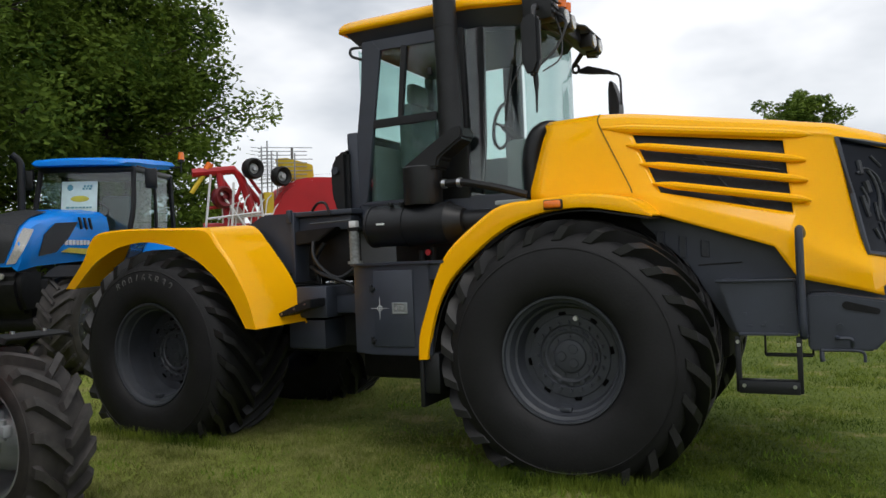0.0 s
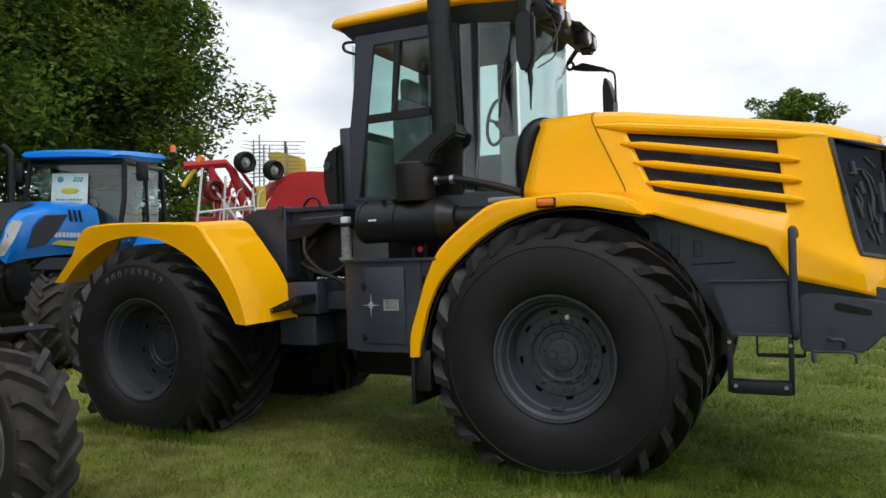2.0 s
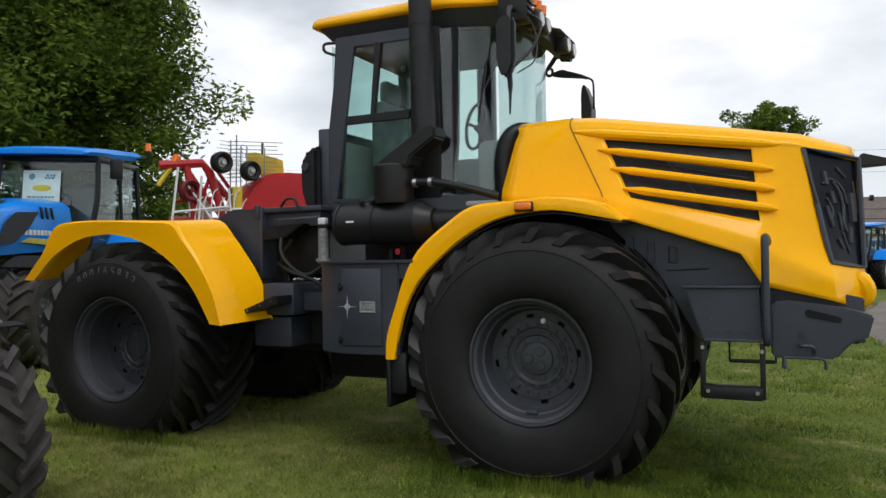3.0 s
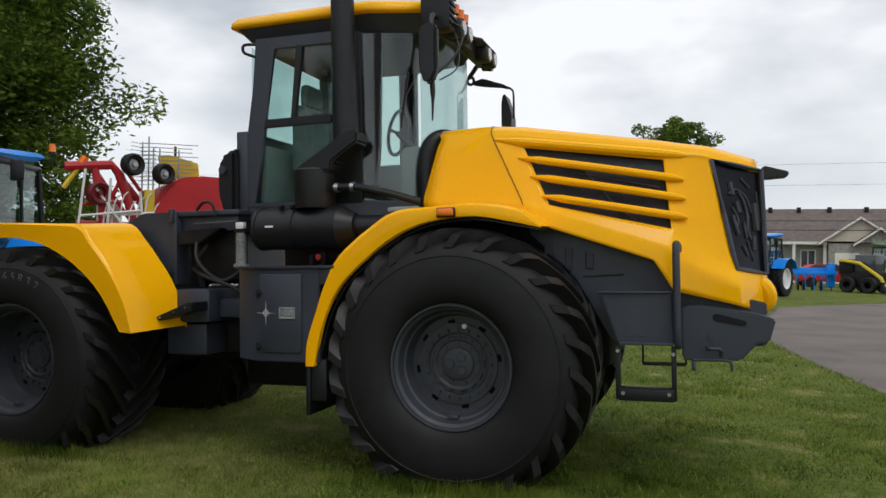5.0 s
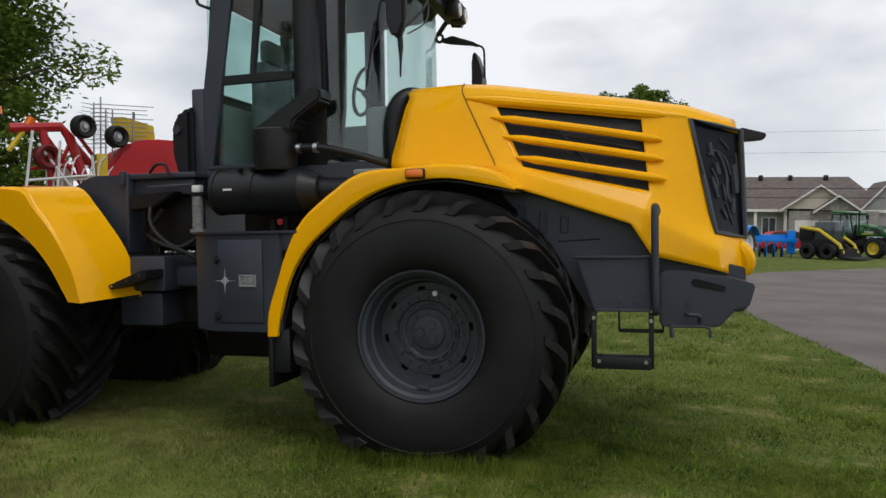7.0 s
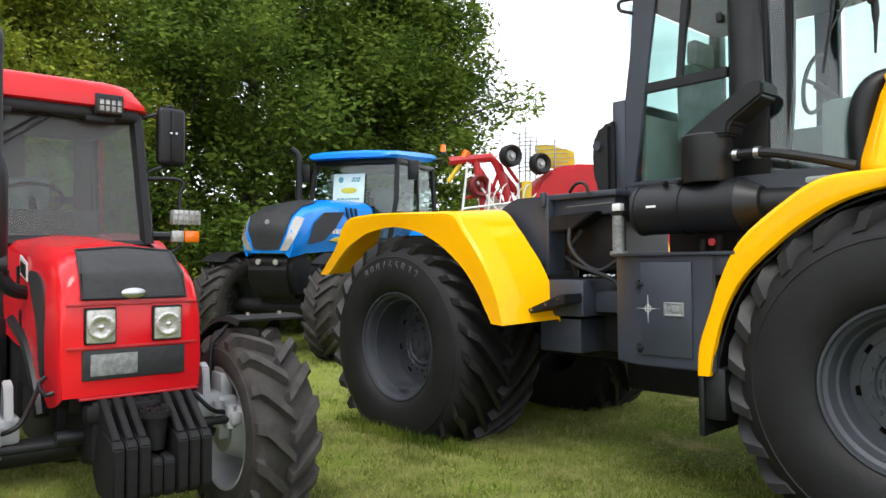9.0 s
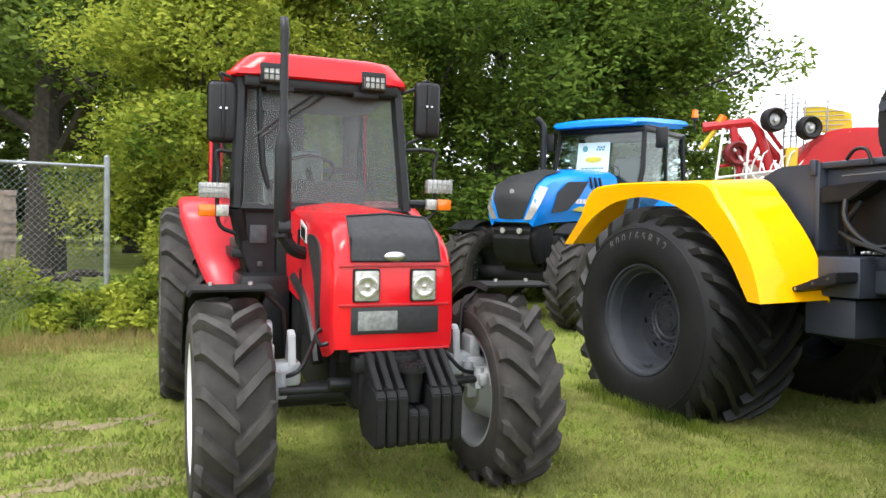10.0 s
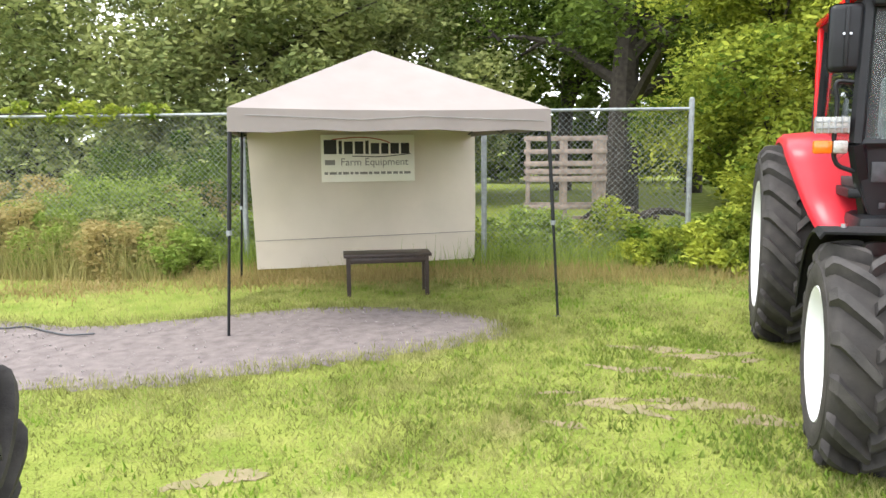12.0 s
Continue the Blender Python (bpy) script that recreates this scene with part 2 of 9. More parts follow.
def tube(bm, path, r, seg=8, close=False):
    """A round bar along a path; r: a radius or one for each point."""
    pts = [Vector(p) for p in path]
    n = len(pts)
    rs = r if isinstance(r, (list, tuple)) else [r] * n
    rings, up = [], None
    for i, p in enumerate(pts):
        a, b = pts[max(i - 1, 0)], pts[min(i + 1, n - 1)]
        if close:
            a, b = pts[i - 1], pts[(i + 1) % n]
        d = (b - a).normalized()
        if up is None:
            up = Vector((0, 0, 1)) if abs(d.z) < 0.9 else Vector((1, 0, 0))
        s = d.cross(up).normalized()
        up = s.cross(d).normalized()
        rings.append([bm.verts.new(p + (s * math.cos(k * 2 * math.pi / seg) + up * math.sin(k * 2 * math.pi / seg)) * rs[i]) for k in range(seg)])
    for i in range(n if close else n - 1):
        ra, rb = rings[i], rings[(i + 1) % n]
        for k in range(seg):
            bm.faces.new((ra[k], ra[(k + 1) % seg], rb[(k + 1) % seg], rb[k]))
    if not close:
        bm.faces.new(rings[0][::-1])
        bm.faces.new(rings[-1])
    return bm


def prism(bm, poly, y0, y1, bevel=0.0, axis="y"):
    """A plate: an outline in x, z, drawn out from y0 to y1."""
    def at(p, d):
        return (p[0], d, p[1]) if axis == "y" else (d, p[0], p[1]) if axis == "x" else (p[0], p[1], d)
    va = [bm.verts.new(at(p, y0)) for p in poly]
    vb = [bm.verts.new(at(p, y1)) for p in poly]
    n = len(poly)
    fs = [bm.faces.new(va), bm.faces.new(vb[::-1])]
    for i in range(n):
        fs.append(bm.faces.new((va[(i + 1) % n], va[i], vb[i], vb[(i + 1) % n])))
    bmesh.ops.recalc_face_normals(bm, faces=fs)
    if bevel:
        es = list({e for v in va + vb for e in v.link_edges})
        bmesh.ops.bevel(bm, geom=es, offset=bevel, segments=2, affect="EDGES")
    return bm


def lathe(bm, prof, seg=48, close=False):
    """A profile of (radius, y) turned about the y axis."""
    rings = []
    for r, y in prof:
        rings.append([bm.verts.new((r * math.sin(2 * math.pi * k / seg), y, r * math.cos(2 * math.pi * k / seg))) for k in range(seg)])
    n = len(prof)
    for i in range(n if close else n - 1):
        a, b = rings[i], rings[(i + 1) % n]
        for k in range(seg):
            bm.faces.new((a[k], a[(k + 1) % seg], b[(k + 1) % seg], b[k]))
    bmesh.ops.recalc_face_normals(bm, faces=bm.faces[:])
    return bm


def sheet(bm, rows, nu=6, nv=6, skip=()):
    """A curved skin through rows of points; skip: (row, column) cells left open."""
    R, C = len(rows), len(rows[0])
    cache = {}

    def at(fi, fj):
        key = (round(fi, 4), round(fj, 4))
        if key not in cache:
            i, j = min(int(fi), R - 2), min(int(fj), C - 2)
            u, v = fi - i, fj - j
            a, b, c, d = (Vector(rows[i][j]), Vector(rows[i][j + 1]), Vector(rows[i + 1][j]), Vector(rows[i + 1][j + 1]))
            cache[key] = bm.verts.new((a * (1 - v) + b * v) * (1 - u) + (c * (1 - v) + d * v) * u)
        return cache[key]

    for i in range(R - 1):
        for j in range(C - 1):
            if (i, j) in skip:
                continue
            for p in range(nu):
                for q in range(nv):
                    bm.faces.new((at(i + p / nu, j + q / nv), at(i + p / nu, j + (q + 1) / nv), at(i + (p + 1) / nu, j + (q + 1) / nv), at(i + (p + 1) / nu, j + q / nv)))
    return bm


def thick(bm, t):
    """Give a skin thickness on its back."""
    bmesh.ops.recalc_face_normals(bm, faces=bm.faces[:])
    bmesh.ops.solidify(bm, geom=bm.faces[:], thickness=t)
    return bm


def loft(bm, outline, levels):
    """A closed solid over a plan outline: levels of (inset, z) from below upwards."""
    cx = sum(p[0] for p in outline) / len(outline)
    cy = sum(p[1] for p in outline) / len(outline)
    hx = max(abs(p[0] - cx) for p in outline)
    hy = max(abs(p[1] - cy) for p in outline)
    rings = [[bm.verts.new((cx + (x - cx) * (1 - i / hx), cy + (y - cy) * (1 - i / hy), z)) for x, y in outline] for i, z in levels]
    n = len(outline)
    for a, c in zip(rings, rings[1:]):
        for k in range(n):
            bm.faces.new((a[k], a[(k + 1) % n], c[(k + 1) % n], c[k]))
    bm.faces.new(rings[0][::-1])
    bm.faces.new(rings[-1])
    bmesh.ops.recalc_face_normals(bm, faces=bm.faces[:])
    return bm


def spline(pts, n):
    """Points along a smooth curve through pts."""
    P = [Vector(p) for p in pts]
    P = [P[0] * 2 - P[1]] + P + [P[-1] * 2 - P[-2]]
    out = []
    m = len(P) - 3
    for k in range(n + 1):
        s = k / n * m
        i = min(int(s), m - 1)
        t = s - i
        a, b, c, d = P[i:i + 4]
        out.append(0.5 * ((2 * b) + (c - a) * t + (2 * a - 5 * b + 4 * c - d) * t * t + (3 * b - a - 3 * c + d) * t ** 3))
    return out


def text_part(name, words, size, m, mat, parent, label="", thickness=0.002):
    """Raised lettering, turned into a mesh."""
    cu = bpy.data.curves.new(name, "FONT")
    cu.body, cu.size, cu.extrude = words, size, thickness
    cu.align_x, cu.align_y = "CENTER", "CENTER"
    tmp = bpy.data.objects.new(name, cu)
    scene.collection.objects.link(tmp)
    me = bpy.data.meshes.new_from_object(tmp.evaluated_get(bpy.context.evaluated_depsgraph_get()))
    bpy.data.objects.remove(tmp)
    me.materials.clear()
    me.materials.append(mat)
    ob = new(name, me)
    ob.parent = parent
    ob.matrix_basis = m
    if label:
        tagged(ob, label)
    return ob


def from_arrays(name, verts, faces, mat, smooth=False):
    """One mesh from numpy arrays of points and of equal faces."""
    me = bpy.data.meshes.new(name)
    k = faces.shape[1]
    me.vertices.add(len(verts))
    me.vertices.foreach_set("co", np.ascontiguousarray(verts, dtype=np.float32).ravel())
    me.loops.add(faces.size)
    me.loops.foreach_set("vertex_index", np.ascontiguousarray(faces, dtype=np.int32).ravel())
    me.polygons.add(len(faces))
    me.polygons.foreach_set("loop_start", np.arange(0, faces.size, k, dtype=np.int32))
    me.update(calc_edges=True)
    me.validate()
    me.materials.append(mat)
    if smooth:
        me.polygons.foreach_set("use_smooth", [True] * len(me.polygons))
    return me
# ---- ground ----
def height(x, y):
    """The lawn lies a little lower round the rear of the articulated tractor, and is slightly uneven."""
    dip = -0.055 * np.exp(-(((x + 3.9) / 1.7) ** 2 + ((y - 1.4) / 2.0) ** 2))
    dip = dip + 0.07 * np.exp(-(((x - 0.1) / 1.6) ** 2 + ((y - 0.5) / 1.9) ** 2))
    rough = 0.012 * np.sin(x * 1.7 + 0.6 * np.sin(y * 1.1)) * np.cos(y * 1.3 + x * 0.4)
    return dip + rough * np.exp(-((x * x + y * y) / 900.0))


def ground_material():
    m = bpy.data.materials.new("lawn_soil")
    m.use_nodes = True
    n, l = m.node_tree.nodes, m.node_tree.links
    b = n["Principled BSDF"]
    b.inputs["Roughness"].default_value = 0.95
    b.inputs["Specular IOR Level"].default_value = 0.15
    tc = n.new("ShaderNodeTexCoord")

    def noise_at(scale, detail=5):
        z = n.new("ShaderNodeTexNoise")
        z.inputs["Scale"].default_value, z.inputs["Detail"].default_value = scale, detail
        l.new(tc.outputs["Object"], z.inputs["Vector"])
        return z.outputs["Fac"]

    def blend(fac, lo, hi, a, c):
        r = n.new("ShaderNodeMapRange")
        r.inputs[1].default_value, r.inputs[2].default_value = lo, hi
        l.new(fac, r.inputs[0])
        x = n.new("ShaderNodeMix")
        x.data_type = "RGBA"
        l.new(r.outputs[0], x.inputs[0])
        for sock, val in ((6, a), (7, c)):
            if isinstance(val, tuple):
                x.inputs[sock].default_value = (*val, 1)
            else:
                l.new(val, x.inputs[sock])
        return x.outputs[2]

    green = blend(noise_at(0.7, 4), 0.35, 0.65, (0.12, 0.165, 0.026), (0.20, 0.235, 0.045))
    fine = blend(noise_at(28), 0.35, 0.68, (0.070, 0.10, 0.018), green)
    dry = blend(noise_at(2.3), 0.56, 0.74, fine, (0.30, 0.26, 0.11))
    # paler turf towards the canopy, some of the stronger light put into its colour
    sep = n.new("ShaderNodeSeparateXYZ")
    l.new(tc.outputs["Object"], sep.inputs[0])
    far = n.new("ShaderNodeMath")
    far.operation = "MULTIPLY_ADD"
    far.inputs[1].default_value, far.inputs[2].default_value = 0.6, 0.0
    l.new(sep.outputs["Y"], far.inputs[0])
    add = n.new("ShaderNodeMath")
    l.new(far.outputs[0], add.inputs[0])
    l.new(sep.outputs["X"], add.inputs[1])
    pale = blend(noise_at(3.0), 0.3, 0.7, (0.17, 0.23, 0.035), (0.29, 0.32, 0.075))
    zone = blend(add.outputs[0], -1.0, -2.8, dry, pale)
    patchy = blend(noise_at(1.1, 6), 0.62, 0.74, zone, (0.30, 0.26, 0.12))
    l.new(patchy, b.inputs["Base Color"])
    bp = n.new("ShaderNodeBump")
    bp.inputs["Strength"].default_value, bp.inputs["Distance"].default_value = 0.8, 0.05
    l.new(noise_at(45), bp.inputs["Height"])
    l.new(bp.outputs["Normal"], b.inputs["Normal"])
    return m


M_LAWN = ground_material()
axis_x = np.concatenate([-np.geomspace(600, 20, 22), np.arange(-19.5, 12.01, 0.25), np.geomspace(12.6, 600, 26)])
axis_y = np.concatenate([-np.geomspace(600, 18, 22), np.arange(-17.5, 12.01, 0.25), np.geomspace(12.6, 900, 30)])
gx, gy = np.meshgrid(axis_x, axis_y, indexing="ij")
gv = np.stack([gx, gy, height(gx, gy)], -1).reshape(-1, 3)
nx, ny = len(axis_x), len(axis_y)
ii, jj = np.meshgrid(np.arange(nx - 1), np.arange(ny - 1), indexing="ij")
base = (ii * ny + jj).ravel()
gf = np.stack([base, base + ny, base + ny + 1, base + 1], -1)
ground = new("ground", from_arrays("ground", gv, gf, M_LAWN, True))
tagged(ground, "mown green lawn with dry patches, reaching to the horizon", "lawn", kind="structure")


def flat_patch(name, outline, z, mat, label, category, wob=0.0, seed=1):
    """A sheet laid on the ground, its edge finely uneven."""
    r = random.Random(seed)
    pts = spline([(p[0], p[1], 0) for p in outline + outline[:1]], 220 if len(outline) > 12 else 60)[:-1]
    bmx = bmesh.new()
    mid = Vector((sum(p.x for p in pts) / len(pts), sum(p.y for p in pts) / len(pts), 0))
    rings = []
    for f in (1.0, 0.97, 0.6, 0.2):
        ring = []
        for p in pts:
            q = mid + (p - mid) * f
            if f == 1.0:
                q += Vector((r.uniform(-wob, wob), r.uniform(-wob, wob), 0))
            ring.append(bmx.verts.new((q.x, q.y, float(height(q.x, q.y)) + (z if f < 1 else z * 0.3))))
        rings.append(ring)
    n = len(pts)
    for a, b_ in zip(rings, rings[1:]):
        for k in range(n):
            bmx.faces.new((a[k], a[(k + 1) % n], b_[(k + 1) % n], b_[k]))
    bmx.faces.new(rings[-1])
    bmesh.ops.recalc_face_normals(bmx, faces=bmx.faces[:])
    me = bpy.data.meshes.new(name)
    bmx.to_mesh(me)
    bmx.free()
    me.materials.append(mat)
    return tagged(new(name, me), label, category, kind="structure")


M_GRAVEL = material("grey_gravel", (0.120, 0.098, 0.094), 0.95, color2=(0.205, 0.172, 0.163), scale=9.0, bump=1.0, bump_scale=45)
M_ROAD = material("gravel_road", (0.105, 0.088, 0.077), 0.9, color2=(0.18, 0.152, 0.134), scale=0.7, bump=0.6, bump_scale=40)
M_EARTH = material("bare_earth", (0.27, 0.205, 0.135), 0.95, color2=(0.19, 0.175, 0.075), scale=5.0, bump=0.6, bump_scale=50)
ROAD = [(4.45, -6.0), (4.15, 0.0), (4.0, 3.2), (3.72, 6.3), (3.32, 9.2), (3.05, 11.4), (3.25, 16), (4.4, 22.6), (8.0, 27.6), (14.0, 33.4), (30.0, 46.0), (60.0, 56.0), (80.0, 40.0), (60.0, -10.0), (20.0, -14.0)]
flat_patch("road", ROAD, 0.012, M_ROAD, "curving grey-brown gravel driveway beside the lawn", "driveway", 0.05, 2)
PATCH = [(-2.75, -8.35), (-3.1, -7.55), (-3.6, -6.95), (-4.05, -6.35), (-4.55, -5.85), (-5.0, -5.55), (-5.45, -5.75), (-5.75, -6.3), (-5.75, -7.0), (-5.5, -7.7), (-4.95, -8.5), (-4.35, -9.3), (-4.2, -10.4), (-4.3, -12.0), (-2.6, -12.0), (-2.5, -10.0)]
PATCH = [(x, y + 0.08) for x, y in PATCH]
flat_patch("gravel_patch", PATCH, 0.012, M_GRAVEL, "patch of grey gravel on the lawn under the canopy", "gravel", 0.06, 3)
br = random.Random(8)
BARE = [(-1.95, -6.33, 0.22, 0.08, -1.1)]
for x0, y0, x1, y1, count, wide in ((-4.84, -4.55, -4.64, -3.62, 9, 0.10), (-3.25, -4.98, -3.72, -3.75, 14, 0.15), (-4.25, -4.6, -4.1, -3.9, 4, 0.08)):
    for k in range(count):
        u = (k + br.uniform(0.0, 1.0)) / count
        BARE.append((x0 + (x1 - x0) * u + br.gauss(0, wide), y0 + (y1 - y0) * u, br.uniform(0.06, 0.2), br.uniform(0.03, 0.075), br.uniform(1.3, 2.3)))
for k, (cx, cy, rx, ry, a) in enumerate(BARE):
    ca, sa = math.cos(a), math.sin(a)
    out = []
    for q in range(10):
        t = q * 2 * math.pi / 10
        f = 1 + 0.25 * math.sin(3 * t + k) + 0.2 * math.sin(2 * t + 2.1 * k)
        out.append((cx + ca * rx * f * math.cos(t) - sa * ry * f * math.sin(t), cy + sa * rx * f * math.cos(t) + ca * ry * f * math.sin(t)))
    flat_patch("bare_patch", out, 0.006, M_EARTH, "bare trodden earth in the lawn", "bare earth", 0.025, 10 + k)

# grass blades on the lawn near the way, thinning out with distance
M_GRASS = leaf_material("grass_blades", (0.045, 0.085, 0.010), (0.23, 0.285, 0.045), 0.45, 2.4)
M_GRASS_P = leaf_material("pale_grass_blades", (0.155, 0.175, 0.045), (0.42, 0.415, 0.165), 0.45, 4.0)


def inside(px, py, poly):
    hit = np.zeros(len(px), bool)
    n = len(poly)
    for k in range(n):
        (x0, y0), (x1, y1) = poly[k], poly[(k + 1) % n]
        c = ((y0 > py) != (y1 > py)) & (px < (x1 - x0) * (py - y0) / (y1 - y0 + 1e-9) + x0)
        hit ^= c
    return hit


def blades(name, x, y, hgt, wid, mat, label, lean=1.5, seed=1):
    r = np.random.default_rng(seed)
    n = len(x)
    z = height(x, y)
    a = r.uniform(0, 2 * np.pi, n)
    dx, dy = np.cos(a) * wid / 2, np.sin(a) * wid / 2
    la, lm = r.uniform(0, 2 * np.pi, n), r.uniform(0.1, 1.0, n) * lean * hgt
    tx, ty = np.cos(la) * lm, np.sin(la) * lm
    p0 = np.stack([x - dx, y - dy, z - 0.005], -1)
    p1 = np.stack([x + dx, y + dy, z - 0.005], -1)
    p2 = np.stack([x + tx, y + ty, z + hgt], -1)
    v = np.stack([p0, p1, p2], 1).reshape(-1, 3)
    f = np.arange(n * 3).reshape(-1, 3)
    ob = new(name, from_arrays(name, v, f, mat))
    return tagged(ob, label, "grass", kind="stuff")


def lawn(seed, x0, x1, y0, y1, n, h0, h1, w):
    r = np.random.default_rng(seed)
    x, y = r.uniform(x0, x1, n), r.uniform(y0, y1, n)
    clump = 0.5 + 0.5 * np.sin(x * 2.9 + 1.3 * np.sin(y * 2.3)) * np.cos(y * 3.1 + np.sin(x * 1.9))
    keep = (r.uniform(0, 1, n) < 0.45 + 0.55 * clump) & ~inside(x, y, PATCH) & ~inside(x, y, ROAD)
    for cx, cy, rx, ry, a in BARE:
        u = ((x - cx) * math.cos(a) + (y - cy) * math.sin(a)) / rx
        v = ((y - cy) * math.cos(a) - (x - cx) * math.sin(a)) / ry
        keep &= (u * u + v * v > r.uniform(0.0, 1.5, n)) | (r.uniform(0, 1, n) < 0.7)
    x, y, clump = x[keep], y[keep], clump[keep]
    h = r.uniform(h0, h1, len(x)) * (0.6 + 0.6 * clump)
    return x, y, h, np.full(len(x), w)


parts_ = [lawn(1, -4.5, 3.8, -3.6, 0.9, 190000, 0.016, 0.042, 0.008), lawn(2, -9.5, 4.5, 0.0, 6.0, 60000, 0.02, 0.05, 0.010), lawn(3, -10.5, -2.0, -8.5, 0.0, 210000, 0.016, 0.045, 0.010),
          lawn(4, -9.0, 0.0, -13.5, -5.0, 60000, 0.02, 0.055, 0.009), lawn(5, -1.5, 5.0, 4.0, 22.0, 40000, 0.03, 0.07, 0.014),
          lawn(6, -2.0, 4.6, -12.0, -3.6, 55000, 0.018, 0.05, 0.010), lawn(7, 0.0, 4.6, 0.9, 4.0, 16000, 0.02, 0.05, 0.010)]
allp = [np.concatenate([p[k] for p in parts_]) for k in range(4)]
# blades split likewise: the darker ones by the yellow tractor hold some painted shade
pale_at = allp[0] + allp[1] * 0.6 + np.random.default_rng(9).normal(0, 0.6, len(allp[0])) < -1.2
blades("grass", *[p[~pale_at] for p in allp], M_GRASS, "short green lawn grass blades")
blades("pale_grass", *[p[pale_at] for p in allp], M_GRASS_P, "short yellow-green lawn grass blades", seed=2)

# broad-leaved weeds in the turf, in loose patches
r_ = np.random.default_rng(41)
cx_, cy_ = r_.uniform(-8.5, 3.5, 420), r_.uniform(-8.0, 2.5, 420)
wx_ = (cx_[:, None] + r_.normal(0, 0.09, (420, 26))).ravel()
wy_ = (cy_[:, None] + r_.normal(0, 0.09, (420, 26))).ravel()
ok_ = ~inside(wx_, wy_, PATCH) & ~inside(wx_, wy_, ROAD)
wx_, wy_ = wx_[ok_], wy_[ok_]
blades("clover", wx_, wy_, r_.uniform(0.02, 0.055, len(wx_)), r_.uniform(0.012, 0.026, len(wx_)), leaf_material("clover_leaves", (0.10, 0.19, 0.016), (0.30, 0.42, 0.07), 0.4), "patches of broad-leaved clover in the lawn", 1.1, 42)
# darker plantain and dandelion leaves on the trodden ground beside the canopy
cx_, cy_ = r_.uniform(-5.6, -2.2, 130), r_.uniform(-5.7, -3.5, 130)
wx_ = (cx_[:, None] + r_.normal(0, 0.075, (130, 30))).ravel()
wy_ = (cy_[:, None] + r_.normal(0, 0.075, (130, 30))).ravel()
ok_ = ~inside(wx_, wy_, PATCH)
wx_, wy_ = wx_[ok_], wy_[ok_]
blades("plantain", wx_, wy_, r_.uniform(0.02, 0.05, len(wx_)), r_.uniform(0.014, 0.03, len(wx_)), leaf_material("plantain_leaves", (0.10, 0.155, 0.028), (0.27, 0.33, 0.075), 0.4), "patches of dark broad-leaved weeds in the lawn", 1.1, 46)
# loose stones on the gravel
n_ = 2600
sx_, sy_ = r_.uniform(-6.0, -2.4, n_), r_.uniform(-11.0, -5.4, n_)
ok_ = inside(sx_, sy_, PATCH)
sx_, sy_ = sx_[ok_], sy_[ok_]
sr_ = 0.003 + 0.012 * r_.uniform(0, 1, len(sx_)) ** 4
oct_ = np.array([(1, 0, 0), (0, 1, 0), (-1, 0, 0), (0, -1, 0), (0, 0, 0.7), (0, 0, -0.7)])
ofc_ = np.array([(0, 1, 4), (1, 2, 4), (2, 3, 4), (3, 0, 4), (1, 0, 5), (2, 1, 5), (3, 2, 5), (0, 3, 5)])
ang_ = r_.uniform(0, 6.28, len(sx_))
sv_ = oct_[None] * sr_[:, None, None] * r_.uniform(0.6, 1.4, (len(sx_), 6, 1))
sv_ = np.stack([sv_[..., 0] * np.cos(ang_)[:, None] - sv_[..., 1] * np.sin(ang_)[:, None], sv_[..., 0] * np.sin(ang_)[:, None] + sv_[..., 1] * np.cos(ang_)[:, None], sv_[..., 2]], -1)
sv_ += np.stack([sx_, sy_, height(sx_, sy_) + 0.012 + sr_ * 0.3], -1)[:, None]
sf_ = (ofc_[None] + 6 * np.arange(len(sx_))[:, None, None]).reshape(-1, 3)
stones = new("gravel_stone", from_arrays("gravel_stone", sv_.reshape(-1, 3), sf_, material("pale_stone", (0.27, 0.24, 0.23), 0.9, vary=0.3, scale=9, island=True, rand=0.25)))
tagged(stones, "loose grey stones on the gravel", "stones", kind="stuff")
# dark hose lying on the gravel
hose = bmesh.new()
tube(hose, spline([(-4.05, -11.2, 0.022), (-4.12, -10.4, 0.022), (-4.09, -9.84, 0.022), (-4.19, -9.66, 0.022), (-4.1, -9.37, 0.022), (-4.03, -9.08, 0.022), (-4.09, -8.86, 0.03)], 40), 0.008, 8)
me_ = bpy.data.meshes.new("hose")
hose.to_mesh(me_)
hose.free()
me_.materials.append(M_DIM)
me_.polygons.foreach_set("use_smooth", [True] * len(me_.polygons))
tagged(new("hose", me_), "thin dark hose lying on the grey gravel", "hose")
# grass creeping over the gravel's edge
ex_, ey_ = [], []
for (x0_, y0_), (x1_, y1_) in zip(PATCH, PATCH[1:]):
    t_ = r_.uniform(0, 1, 420)
    ex_.append(x0_ + (x1_ - x0_) * t_ + r_.normal(0, 0.10, 420))
    ey_.append(y0_ + (y1_ - y0_) * t_ + r_.normal(0, 0.10, 420))
ex_, ey_ = np.concatenate(ex_), np.concatenate(ey_)
blades("edge_grass", ex_, ey_, r_.uniform(0.03, 0.09, len(ex_)), np.full(len(ex_), 0.009), M_GRASS_P, "ragged grass on the edge of the gravel", 0.8, 43)
